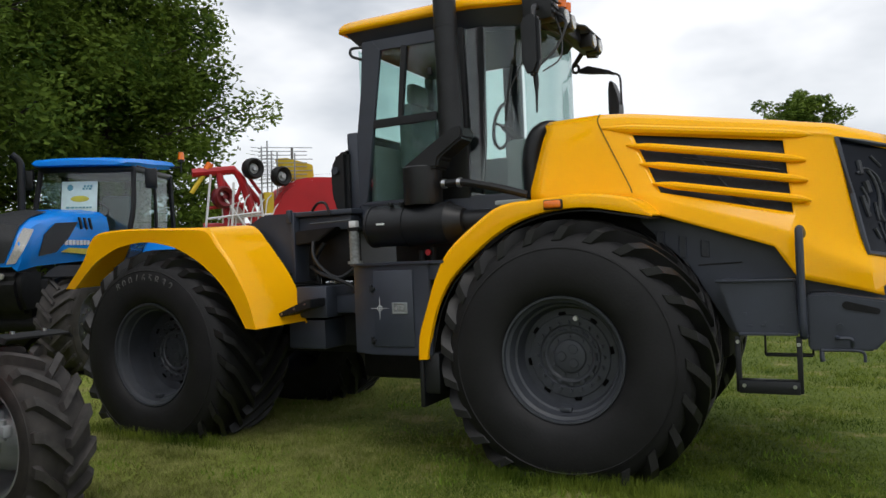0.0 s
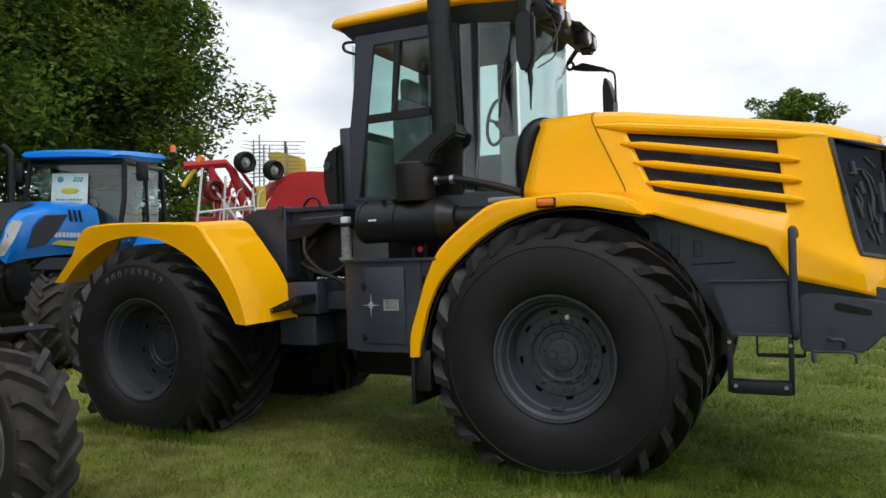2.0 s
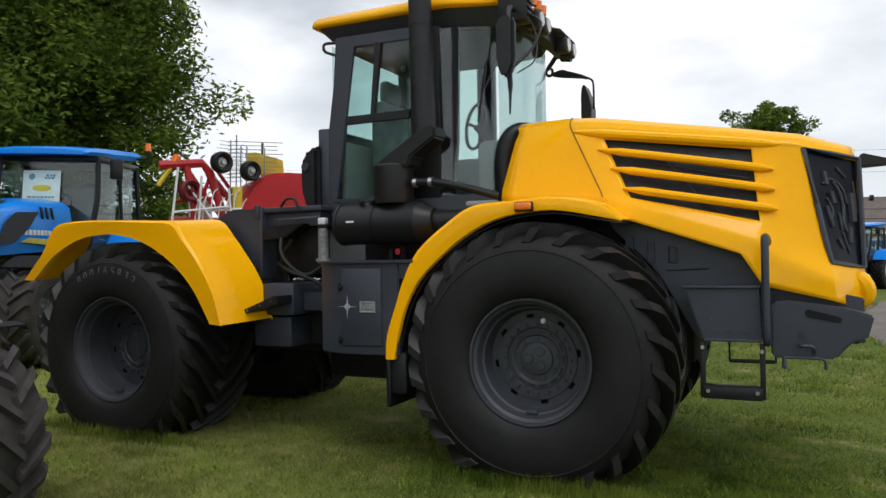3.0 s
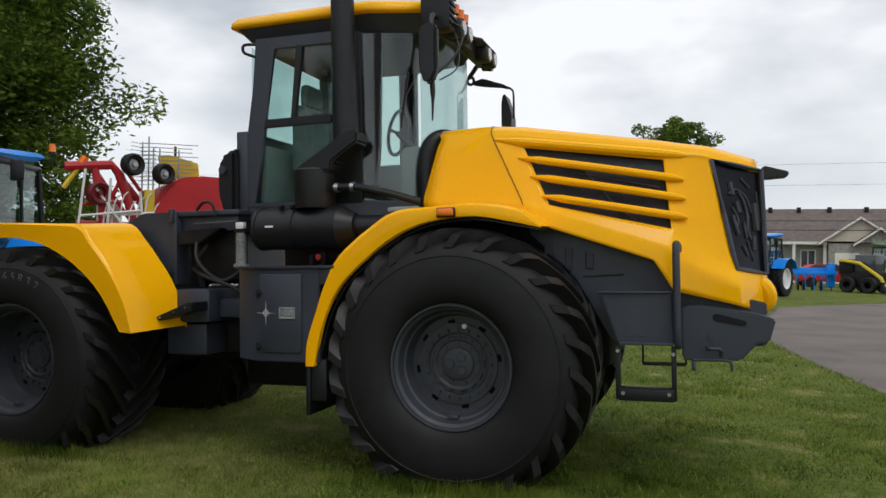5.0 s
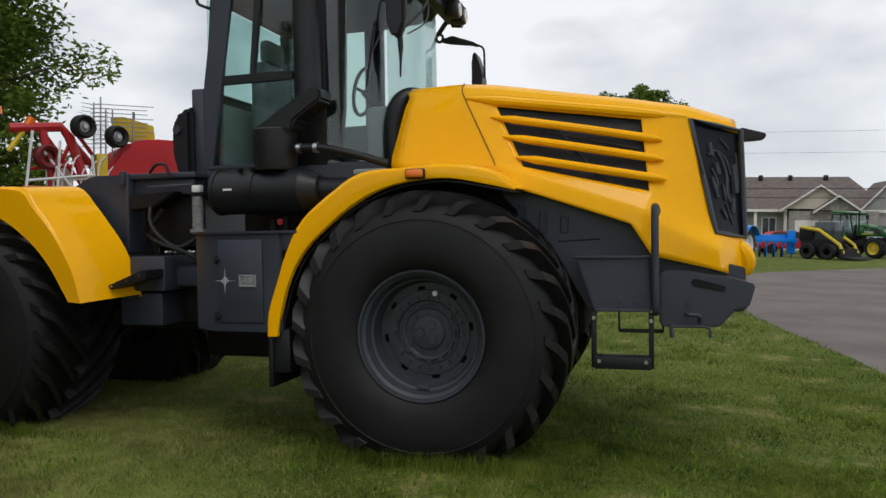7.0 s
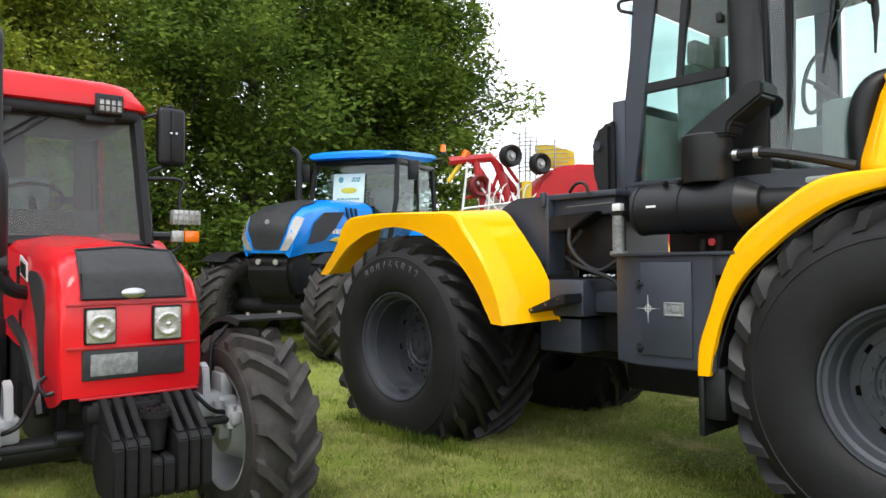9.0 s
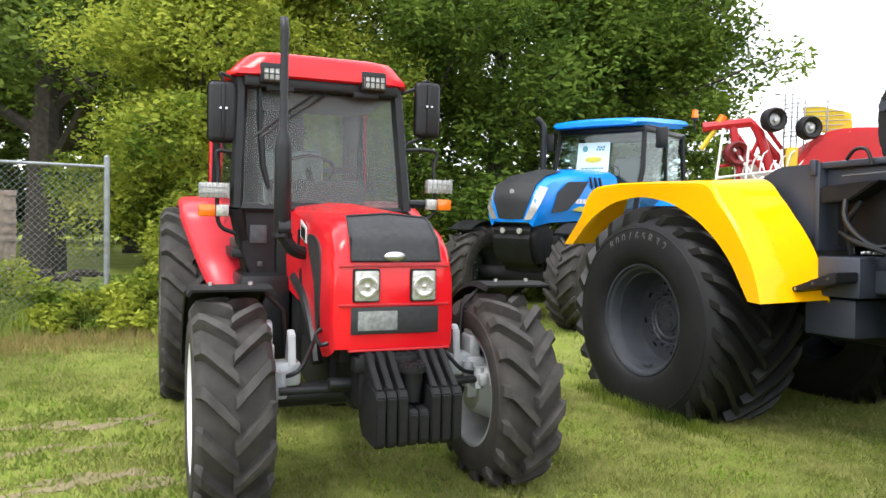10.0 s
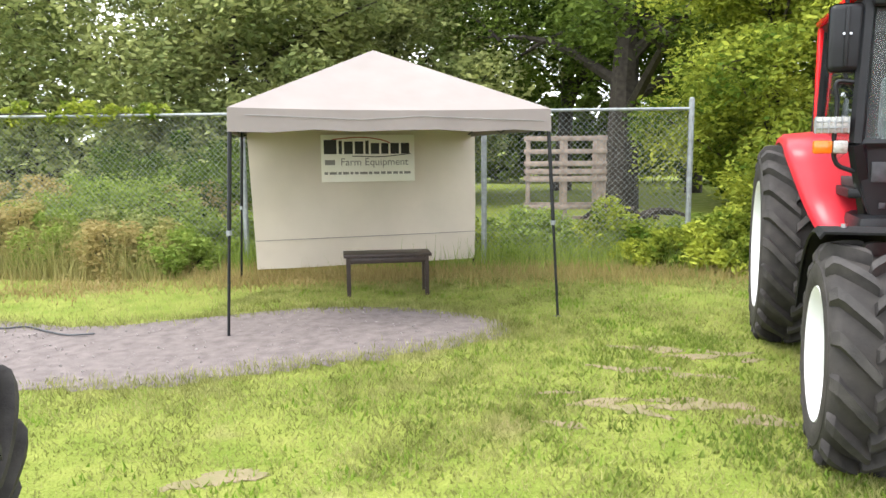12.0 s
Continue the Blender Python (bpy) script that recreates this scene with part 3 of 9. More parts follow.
# dry, yellowed grass along the foot of the fence
t_ = r_.uniform(0, 1, 15000)
dx_ = np.interp(t_, (0, 0.68, 1), (-9.9, -6.9, -5.5)) + r_.normal(0.15, 0.32, 15000)
dy_ = np.interp(t_, (0, 0.68, 1), (-4.0, -9.05, -11.6)) + r_.normal(0, 0.3, 15000)
on_ = np.sin(t_ * 31) + np.sin(t_ * 12 + 1) + r_.normal(0, 0.7, 15000) > -0.5
blades("dry_grass", dx_[on_], dy_[on_], r_.uniform(0.03, 0.09, on_.sum()), np.full(on_.sum(), 0.014), leaf_material("dry_grass_blades", (0.22, 0.16, 0.06), (0.46, 0.36, 0.17), 0.35), "dry yellowed grass along the foot of the fence", 1.2, 45)
# longer uncut grass round the big wheels
tx_ = np.concatenate([r_.normal(c, 0.38, 2600) for c in (0.1, -3.7)])
ty_ = np.concatenate([np.abs(r_.normal(0, 0.10, 2600)) * -1 + 0.04 for c in (0, 1)])
blades("wheel_grass", tx_, ty_, r_.uniform(0.05, 0.13, len(tx_)), np.full(len(tx_), 0.007), M_GRASS, "longer grass at the foot of the wheels", 0.6, 44)
# ---- wheels ----
SIDE = ((-0.03, -0.7), (0.02, 0.0), (0.08, 0.45), (0.2, 0.85), (0.35, 1.0), (0.5, 1.0), (0.62, 0.86), (0.685, 0.72), (0.695, 0.80), (0.71, 0.76), (0.72, 0.58), (0.80, 0.22), (0.86, -0.15), (0.92, -0.7), (0.97, -1.35), (1.0, -2.2))


WALL = ((-0.03, -0.7), (0.02, 0.0), (0.08, 0.45), (0.2, 0.85), (0.35, 1.0), (0.5, 1.0), (0.64, 0.88), (0.735, 0.70), (0.745, 0.76), (0.76, 0.72), (0.77, 0.58), (0.86, 0.25), (0.92, -0.1), (0.96, -0.45), (0.985, -0.85), (1.0, -1.4))


def tyre_mesh(R, rb, w, n, lug_h, lug_w, turn=1, flat=None, bulge=0.05, sweep=0.30, wall=SIDE):
    """A farm tyre on the y axis, its outer bead at y = 0: rounded carcass and two rows of curving lugs moulded onto it."""
    bm = bmesh.new()
    c = w / 2
    rc = R - lug_h
    h = rc - rb
    prof = [(rb + h * a, -bulge * k) for a, k in wall] + [(rc + 0.005, w * 0.3), (rc + 0.01, c)]
    lathe(bm, prof + [(r, w - y) for r, y in prof[-2::-1]], 72)
    plain = list(bm.faces)
    skin = [v for v in bm.verts if math.hypot(v.co.x, v.co.z) > rb + h * 0.7]
    # the way of a lug over the shoulder to the middle of the tread
    way = [Vector((rb + h * a, -bulge * k)) for a, k in wall[11:]] + [Vector((rc + 0.005, w * 0.3)), Vector((rc + 0.01, c)), Vector((rc + 0.01, c + 0.03 * w))]
    run = [0.0]
    for p, q in zip(way, way[1:]):
        run.append(run[-1] + (q - p).length)
    bend = run[4] / run[-1] * (1 if wall is SIDE else 0.25)
    stations = []
    for q in range(13):
        f = (q / 12) ** 0.85
        i = max(k for k in range(len(run) - 1) if run[k] <= f * run[-1] + 1e-9)
        p = way[i].lerp(way[i + 1], (f * run[-1] - run[i]) / (run[i + 1] - run[i]))
        d = (way[min(i + 2, len(way) - 1)] - way[max(i - 1, 0)]).normalized()
        nrm = Vector((d.y, -d.x))
        rise = min(1.0, 0.12 + f / (0.26 if wall is SIDE else 0.16)) * (1 - 0.12 * max(0, f - 0.92) / 0.08)
        g = max(0.0, f - bend * 0.6) / (1 - bend * 0.6)
        stations.append((p - nrm * 0.02, p + nrm * lug_h * rise, turn * sweep * g ** (0.95 if wall is SIDE else 0.85), lug_w * (1.12 - 0.3 * f)))
    step = 2 * math.pi / n
    for side in (0, 1):
        for k in range(n):
            a0 = (k + side * 0.5) * step
            ring = []
            for lo, hi, ang, wd in stations:
                row = []
                for p, off in ((lo, -0.66), (hi, -0.42), (hi, 0.42), (lo, 0.66)):
                    a = a0 + ang + off * wd / R
                    row.append(bm.verts.new((p.x * math.sin(a), p.y if side == 0 else w - p.y, p.x * math.cos(a))))
                ring.append(row)
            for i in range(len(ring) - 1):
                for j in range(3):
                    bm.faces.new((ring[i][j], ring[i][j + 1], ring[i + 1][j + 1], ring[i + 1][j]))
            bm.faces.new(ring[0][::-1])
            bm.faces.new(ring[-1])
            root = ring[2][0]
            bm.edges.new((root, min(skin, key=lambda v: (v.co - root.co).length_squared)))
    plain = set(plain)
    for f in bm.faces:
        f.material_index = 0 if f in plain else 1
    bmesh.ops.recalc_face_normals(bm, faces=bm.faces[:])
    if flat:
        for v in bm.verts:
            if v.co.z < -flat:
                v.co.z = -flat + (v.co.z + flat) * 0.15
    return bm


def disc_wheel(parent, m, depth, turn, rb=0.45, R=0.93, w=0.80, flat=0.785, letters=False):
    """A deep grey steel rim with slotted disc, bolted hub and its wide tyre."""
    bm = bmesh.new()
    lathe(bm, [(rb - 0.004, 0.03), (rb + 0.012, 0.006), (rb + 0.006, -0.012), (rb - 0.008, -0.010), (rb - 0.014, 0.012), (rb - 0.034, 0.026), (rb - 0.046, 0.06),
               (rb - 0.052, 0.085), (rb - 0.066, 0.092), (rb - 0.075, depth - 0.03), (rb - 0.085, depth), (0.282, depth), (0.278, depth - 0.008), (0.215, depth - 0.008),
               (0.205, depth + 0.006), (0.0005, depth + 0.006)], 64)
    lathe(bm, [(rb - 0.004, 0.03), (rb - 0.03, 0.12), (rb - 0.05, w * 0.5), (rb - 0.004, w - 0.03), (rb + 0.012, w)], 48)
    # valve guard
    box(bm, (-0.05, 0.07, -rb + 0.055), (0.03, 0.11, -rb + 0.085), 0.006)
    wheel = part("wheel", bm, M_RIM, parent, "grey painted deep steel wheel with slotted disc")
    wheel.matrix_basis = m
    ty = part("tyre", tyre_mesh(R, rb, w, 24, 0.08, 0.072, turn, flat, 0.06, 0.56, WALL), M_TYRE, wheel, "wide black tractor tyre with heavy lugs", smooth=35)
    ty.data.materials.append(M_LUG)
    # hub with bolted cover
    hb = bmesh.new()
    lathe(hb, [(0.19, depth + 0.02), (0.188, depth - 0.006), (0.178, depth - 0.014), (0.165, depth - 0.012), (0.155, depth - 0.002), (0.115, depth - 0.004), (0.108, depth - 0.016), (0.09, depth - 0.02), (0.0005, depth - 0.022)], 40)
    for k in range(9):
        a = k * 2 * math.pi / 9
        cyl(hb, (0.135 * math.sin(a), depth, 0.135 * math.cos(a)), (0.135 * math.sin(a), depth - 0.018, 0.135 * math.cos(a)), 0.013, seg=8)
    for k in range(3):
        a = k * math.pi * 2 / 3 + 0.5
        cyl(hb, (0.055 * math.sin(a), depth - 0.01, 0.055 * math.cos(a)), (0.055 * math.sin(a), depth - 0.027, 0.055 * math.cos(a)), 0.038, 0.030, seg=18)
    for k in range(14):
        a = k * 2 * math.pi / 14
        cyl(hb, (0.186 * math.sin(a), depth + 0.004, 0.186 * math.cos(a)), (0.186 * math.sin(a), depth - 0.012, 0.186 * math.cos(a)), 0.017, seg=10)
    part("hub", hb, M_RIM, wheel)
    nb = bmesh.new()
    cyl(nb, (0, 0, 0), (0, -0.024, 0), 0.013, 0.012, seg=6)
    cyl(nb, (0, 0.004, 0), (0, -0.006, 0), 0.018, seg=12)
    nut = part("wheel_nut", nb, M_RIM, wheel)
    slot = bmesh.new()
    box(slot, (-0.027, -0.003, -0.016), (0.027, 0.006, 0.016), 0.008)
    hole = part("disc_slot", slot, M_HOLE, wheel)
    for k in range(20):
        a = 2 * math.pi * k / 20
        mm = Matrix.Rotation(a, 4, "Y") @ Matrix.Translation((0, depth - 0.008, 0.234))
        if k == 0:
            nut.matrix_basis = mm
        else:
            share("wheel_nut", nut.data, wheel, mm)
    for k in range(8):
        a = 2 * math.pi * (k - 0.2) / 8
        mm = Matrix.Rotation(a, 4, "Y") @ Matrix.Translation((0, depth, min(0.292, rb - 0.124)))
        if k == 0:
            hole.matrix_basis = mm
        else:
            share("disc_slot", hole.data, wheel, mm)
    if not letters and turn > 0:
        wb = bmesh.new()
        cyl(wb, (0.052, depth - 0.01, 0.258), (0.052, depth - 0.03, 0.258), 0.020, 0.016, seg=12)
        part("bright_nut", wb, M_WHITE, wheel, "one bright unpainted nut")
    if letters:
        for i, ch in enumerate("800/65R32"):
            a = radians(-28 + i * 7.0)
            mm = Matrix.Rotation(a, 4, "Y") @ Matrix.Translation((0, -0.054, 0.68)) @ Matrix.Rotation(math.pi / 2, 4, "X")
            text_part("lettering", ch, 0.098, mm, M_LETTER, wheel, thickness=0.004)
    return wheel


M_LETTER = material("scuffed_rubber", (0.085, 0.085, 0.083), 0.7, vary=0.3, scale=30)

# ---- yellow articulated tractor ----
C = 1.39  # its middle line
YT = Matrix.Translation((0, 0, 0.87)) @ Matrix.Rotation(radians(-1.7), 4, "Y") @ Matrix.Translation((0, 0, -0.87))
yt = thing("articulated_tractor", YT, "large yellow and dark grey articulated tractor parked on grass", "tractor")


def mirrored(rows):
    return [[(p[0], 2 * C - p[1], p[2]) for p in row] for row in rows]


HUB = 0.87
for x, z, depth, letters in ((-0.02, HUB + 0.01, 0.19, False), (-3.81, HUB - 0.045, 0.30, True)):
    disc_wheel(yt, Matrix.Translation((x, 0, z)), depth, 1, 0.45 if letters else 0.415, letters=letters)
    disc_wheel(yt, Matrix.Translation((x, 2 * C, z)) @ Matrix.Rotation(math.pi, 4, "Z"), depth, -1)

# bonnet: columns from the cab to the nose, rows from the top inwards edge to the lower edge
cols = [(-0.33, 2.60, -0.30), (0.07, 2.61, 0.09), (0.31, 2.59, 0.33), (1.325, 2.42, 1.33), (1.41, 2.402, 1.42), (1.635, 2.362, 1.645), (1.955, 2.272, 1.965)]
nose_y = [0, 0, 0, 0, 0, 0.0, 0.17]
rows = [
    [(c[0] + (0.03 if i == 0 else 0), 1.02 + nose_y[i], c[1] + 0.035) for i, c in enumerate(cols)],
    [(c[0] + (0.01 if i == 0 else 0), 0.86 + nose_y[i], c[1] + 0.012) for i, c in enumerate(cols)],
    [(c[0], 0.785 + nose_y[i], c[1] - 0.03) for i, c in enumerate(cols)],
    [(c[2] - 0.01, 0.755 + nose_y[i], c[1] - 0.075) for i, c in enumerate(cols)],
    [(-0.33, 0.715, 2.45), (0.13, 0.705, 2.44), (0.345, 0.735, 2.425), (1.335, 0.755, 2.28), (1.43, 0.755, 2.285), (1.655, 0.76, 2.262), (1.985, 0.93, 2.19)],
    [(-0.40, 0.60, 2.08), (0.335, 0.585, 2.03), (0.555, 0.59, 1.978), (1.388, 0.575, 1.785), (1.48, 0.575, 1.70), (1.795, 0.62, 1.512), (2.005, 0.90, 1.472)],
    [(-0.40, 0.585, 2.03), (0.35, 0.57, 1.99), (0.54, 0.555, 1.94), (1.35, 0.50, 1.66), (1.45, 0.50, 1.56), (1.81, 0.54, 1.40), (2.01, 0.87, 1.35)],
    [(-0.40, 0.59, 1.95), (0.36, 0.575, 1.92), (0.50, 0.52, 1.835), (1.27, 0.48, 1.575), (1.40, 0.48, 1.365), (1.83, 0.55, 1.262), (2.0, 0.87, 1.195)],
]
bm = bmesh.new()
holes = {(4, 2), (4, 5)}
sheet(bm, rows, 5, 6, holes)
sheet(bm, mirrored(rows), 5, 6, holes)
# top and nose between the two sides
top = [rows[0], [(p[0], C, p[2] + 0.02) for p in rows[0]], mirrored([rows[0]])[0]]
sheet(bm, top, 4, 6)
nose = [[r[-1] for r in rows], [(r[-1][0] + 0.05, C, r[-1][2]) for r in rows], mirrored([[r[-1] for r in rows]])[0]]
sheet(bm, nose, 4, 4)
back = [[(p[0], p[1], p[2]) for p in (rows[0][0], rows[3][0], rows[5][0], rows[7][0])], mirrored([[rows[0][0], rows[3][0], rows[5][0], rows[7][0]]])[0]]
sheet(bm, back, 2, 2)
bmesh.ops.remove_doubles(bm, verts=bm.verts[:], dist=0.002)
bmesh.ops.recalc_face_normals(bm, faces=bm.faces[:])
bmesh.ops.smooth_vert(bm, verts=[v for v in bm.verts if not v.is_boundary], factor=0.5, use_axis_x=True, use_axis_y=True, use_axis_z=True)
bonnet = part("bonnet", bm, M_YEL, yt, "smooth yellow engine bonnet with side louvres", smooth=40)
sheet_metal = bonnet.modifiers.new("sheet_metal", "SOLIDIFY")
sheet_metal.thickness, sheet_metal.offset, sheet_metal.use_even_offset = 0.018, -1.0, False


def cell(i, j, u, v, out=0.0):
    """A place on the bonnet's side: row i, column j, u down, v along."""
    a, b, c, d = (Vector(rows[i][j]), Vector(rows[i][j + 1]), Vector(rows[i + 1][j]), Vector(rows[i + 1][j + 1]))
    p = (a * (1 - v) + b * v) * (1 - u) + (c * (1 - v) + d * v) * u
    return p + Vector((0, -out, 0))


def panel(name, i, j, out, mat, label, grow=0.03):
    b = bmesh.new()
    sheet(b, [[cell(i, j, u, v, out) for v in (-grow, 0.25, 0.5, 0.75, 1 + grow)] for u in (-grow, 0.5, 1 + grow)], 2, 2)
    thick(b, 0.01)
    return part(name, b, mat, bonnet, label)


panel("louvre_screen", 4, 2, -0.035, M_MESH, "dark louvre screen")
panel("side_grille", 4, 5, -0.02, M_SCREEN, "dark mesh side grille behind glassy screen", 0.02)
b = bmesh.new()
tube(b, [cell(4, 5, u, v, 0.004) for u, v in ((0, 0), (0, 0.5), (0, 1), (0.5, 1), (1, 1), (1, 0.5), (1, 0.02), (0.85, 0), (0.5, 0))], 0.018, 6, close=True)
part("grille_frame", b, M_GREY, bonnet)
# pale bars added behind the louvres to stand for reflections between them
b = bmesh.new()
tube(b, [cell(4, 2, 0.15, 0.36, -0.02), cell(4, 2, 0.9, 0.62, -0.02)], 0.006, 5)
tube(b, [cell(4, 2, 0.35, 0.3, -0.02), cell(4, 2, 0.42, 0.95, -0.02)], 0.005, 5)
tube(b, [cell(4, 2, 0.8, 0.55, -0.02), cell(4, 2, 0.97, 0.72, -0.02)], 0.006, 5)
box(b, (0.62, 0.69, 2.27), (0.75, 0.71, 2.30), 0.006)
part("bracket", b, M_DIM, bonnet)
# added tubes that stand for dim machinery and reflected shapes on the screen
for path, rad in (([(0.18, 0.30), (0.30, 0.31)], 0.018), ([(0.26, 0.45), (0.34, 0.55), (0.48, 0.60), (0.62, 0.55), (0.70, 0.62)], 0.012), ([(0.34, 0.78), (0.60, 0.80)], 0.026),
                  ([(0.42, 0.25), (0.52, 0.34), (0.60, 0.30)], 0.010), ([(0.66, 0.70), (0.80, 0.66)], 0.018), ([(0.78, 0.35), (0.86, 0.45)], 0.012), ([(0.30, 0.22), (0.24, 0.42), (0.30, 0.62), (0.44, 0.70)], 0.009), ([(0.50, 0.22), (0.68, 0.28)], 0.016), ([(0.36, 0.36), (0.46, 0.40)], 0.022),
                  ([(0.12, 0.55), (0.20, 0.72)], 0.010), ([(0.54, 0.48), (0.70, 0.50)], 0.010), ([(0.72, 0.50), (0.90, 0.62)], 0.009), ([(0.22, 0.86), (0.52, 0.90)], 0.008)):
    b = bmesh.new()
    tube(b, spline([cell(4, 5, u, v, -0.016) for u, v in path], 10), rad, 7)
    part("radiator_fitting", b, M_FITTING, bonnet)
for k, (u0, u1, v0, v1) in enumerate(((0.21, 0.262, -0.085, 1.13), (0.53, 0.535, -0.055, 1.13), (0.86, 0.80, -0.03, 1.135))):
    b = bmesh.new()
    pts, rad = [], []
    for q in range(15):
        f = q / 14
        v = v0 + (v1 - v0) * f
        p = cell(4, 2, u0 + (u1 - u0) * f, v, 0.012 + 0.02 * math.sin(math.pi * min(1, f * 1.05)))
        pts.append(p)
        rad.append(0.029 * min(1, 0.25 + f * 6, 0.35 + (1 - f) * 9))
    tube(b, pts, rad, 10)
    part("louvre_bar", b, M_YEL, bonnet)
b = bmesh.new()
pts = [cell(4, 2, -0.09, v, 0.008) for v in (-0.2, 0, 0.3, 0.6, 0.9, 1.1, 1.2)]
tube(b, pts, [0.012, 0.035, 0.036, 0.036, 0.036, 0.03, 0.008], 10)
part("louvre_bar", b, M_YEL, bonnet)
# seam
b = bmesh.new()
tube(b, [Vector(rows[i][1]) + Vector((0.015, -0.012, 0.0)) for i in (1, 2, 3, 4, 5, 6)], 0.0035, 5)
part("seam", b, M_DARK, bonnet)
# bulged front lamp housing
b = bmesh.new()
tube(b, spline([(1.95, 0.83, 1.43), (1.99, 0.86, 1.37), (2.005, 0.88, 1.29), (1.98, 0.87, 1.22)], 8), [0.03, 0.05, 0.06, 0.066, 0.068, 0.066, 0.06, 0.05, 0.03], 10)
part("lamp_housing", b, M_YEL, bonnet)


# front mudguard over the wheel
arch_out = [(-1.102, 0.852), (-1.09, 1.022), (-1.021, 1.226), (-0.951, 1.428), (-0.839, 1.628), (-0.605, 1.819), (-0.409, 1.928), (-0.151, 1.95), (0.122, 1.967), (0.40, 1.93), (0.56, 1.812)]
arch_in = [(-1.024, 0.854), (-0.989, 1.025), (-0.926, 1.228), (-0.81, 1.428), (-0.60, 1.62), (-0.443, 1.73), (-0.295, 1.805), (-0.102, 1.858), (0.154, 1.875), (0.40, 1.832), (0.55, 1.80)]
ylip = [0, 0, 0, 0, 0, 0, 0, 0.01, 0.03, 0.09, 0.24]


def mudguard(sgn):
    b = bmesh.new()
    o = spline([(p[0], 0, p[1]) for p in arch_out], 40)
    i_ = spline([(p[0], 0, p[1]) for p in arch_in], 40)
    yl = [v.x for v in spline([(y, 0, 0) for y in ylip], 40)]
    r = []
    for off, dy, base in ((0, 0.035, 0), (0, 0.004, 0.06), (0, 0.0, 0.2), (0, 0.0, 0.8), (0.0, 0.006, 0.95), (0.004, 0.03, 1), (0.012, 0.3, 1), (0.02, 0.64, 1)):
        row = []
        for k in range(41):
            p = i_[k] * (1 - base) + o[k] * base
            a, c = o[max(k - 1, 0)], o[min(k + 1, 40)]
            t = (c - a).normalized()
            nrm = Vector((-t.z, 0, t.x))
            p = p + nrm * off
            row.append((p.x, yl[k] + dy if dy < 0.6 else max(dy, yl[k]), p.z))
        r.append(row)
    if sgn < 0:
        r = mirrored(r)
    sheet(b, r, 1, 1)
    thick(b, 0.012)
    return part("mudguard", b, M_YEL, yt, "yellow front mudguard", smooth=50)


mg = mudguard(1)
mudguard(-1)
b = bmesh.new()
box(b, (-0.092, -0.045, 1.882), (0.022, 0.01, 1.934), 0.014, seg=3)
part("marker_lamp", b, M_AMBER, mg, "amber side marker lamp")
b = bmesh.new()
box(b, (-0.10, -0.02, 1.875), (0.030, 0.012, 1.941), 0.01)
part("lamp_base", b, M_BLACK, mg)
b = bmesh.new()
box(b, (-1.112, 0.03, 0.50), (-1.075, 0.62, 0.88), 0.01)
box(b, (-1.08, 0.04, 0.60), (-0.95, 0.60, 0.90), 0.02)
part("mud_flap", b, M_BLACK, yt, "black rubber mud flap")
# dark liner of the wheel arch
b = bmesh.new()
o = spline([(p[0] + 0.01, 0, p[1] - 0.01) for p in arch_in], 24)
sheet(b, [[(p.x, 0.05, p.z) for p in o], [(p.x, 0.75, p.z + 0.02) for p in o]], 2, 1)
thick(b, 0.01)
part("arch_liner", b, M_DARK, yt)

# rear mudguards
# stations from the rear tip to the front tip: lower edge, outer crease, inner edge of the top and front panel
fen = [
    ((-4.763, 1.422), (-4.865, 1.428), (-4.865, 1.45)), ((-4.512, 1.632), (-4.615, 1.68), (-4.615, 1.70)), ((-4.312, 1.735), (-4.469, 1.905), (-4.46, 1.915)), ((-4.12, 1.797), (-4.156, 1.946), (-4.156, 1.955)),
    ((-3.848, 1.825), (-3.85, 1.943), (-3.85, 1.952)), ((-3.639, 1.804), (-3.60, 1.935), (-3.58, 1.947)), ((-3.442, 1.756), (-3.33, 1.922), (-3.25, 1.94)), ((-3.246, 1.666), (-3.06, 1.90), (-2.94, 1.93)),
    ((-3.103, 1.574), (-2.949, 1.768), (-2.79, 1.79)), ((-2.964, 1.457), (-2.833, 1.640), (-2.69, 1.67)), ((-2.849, 1.323), (-2.71, 1.46), (-2.56, 1.50)), ((-2.76, 1.181), (-2.62, 1.29), (-2.47, 1.33)), ((-2.694, 1.069), (-2.555, 1.062), (-2.392, 1.095)),
]
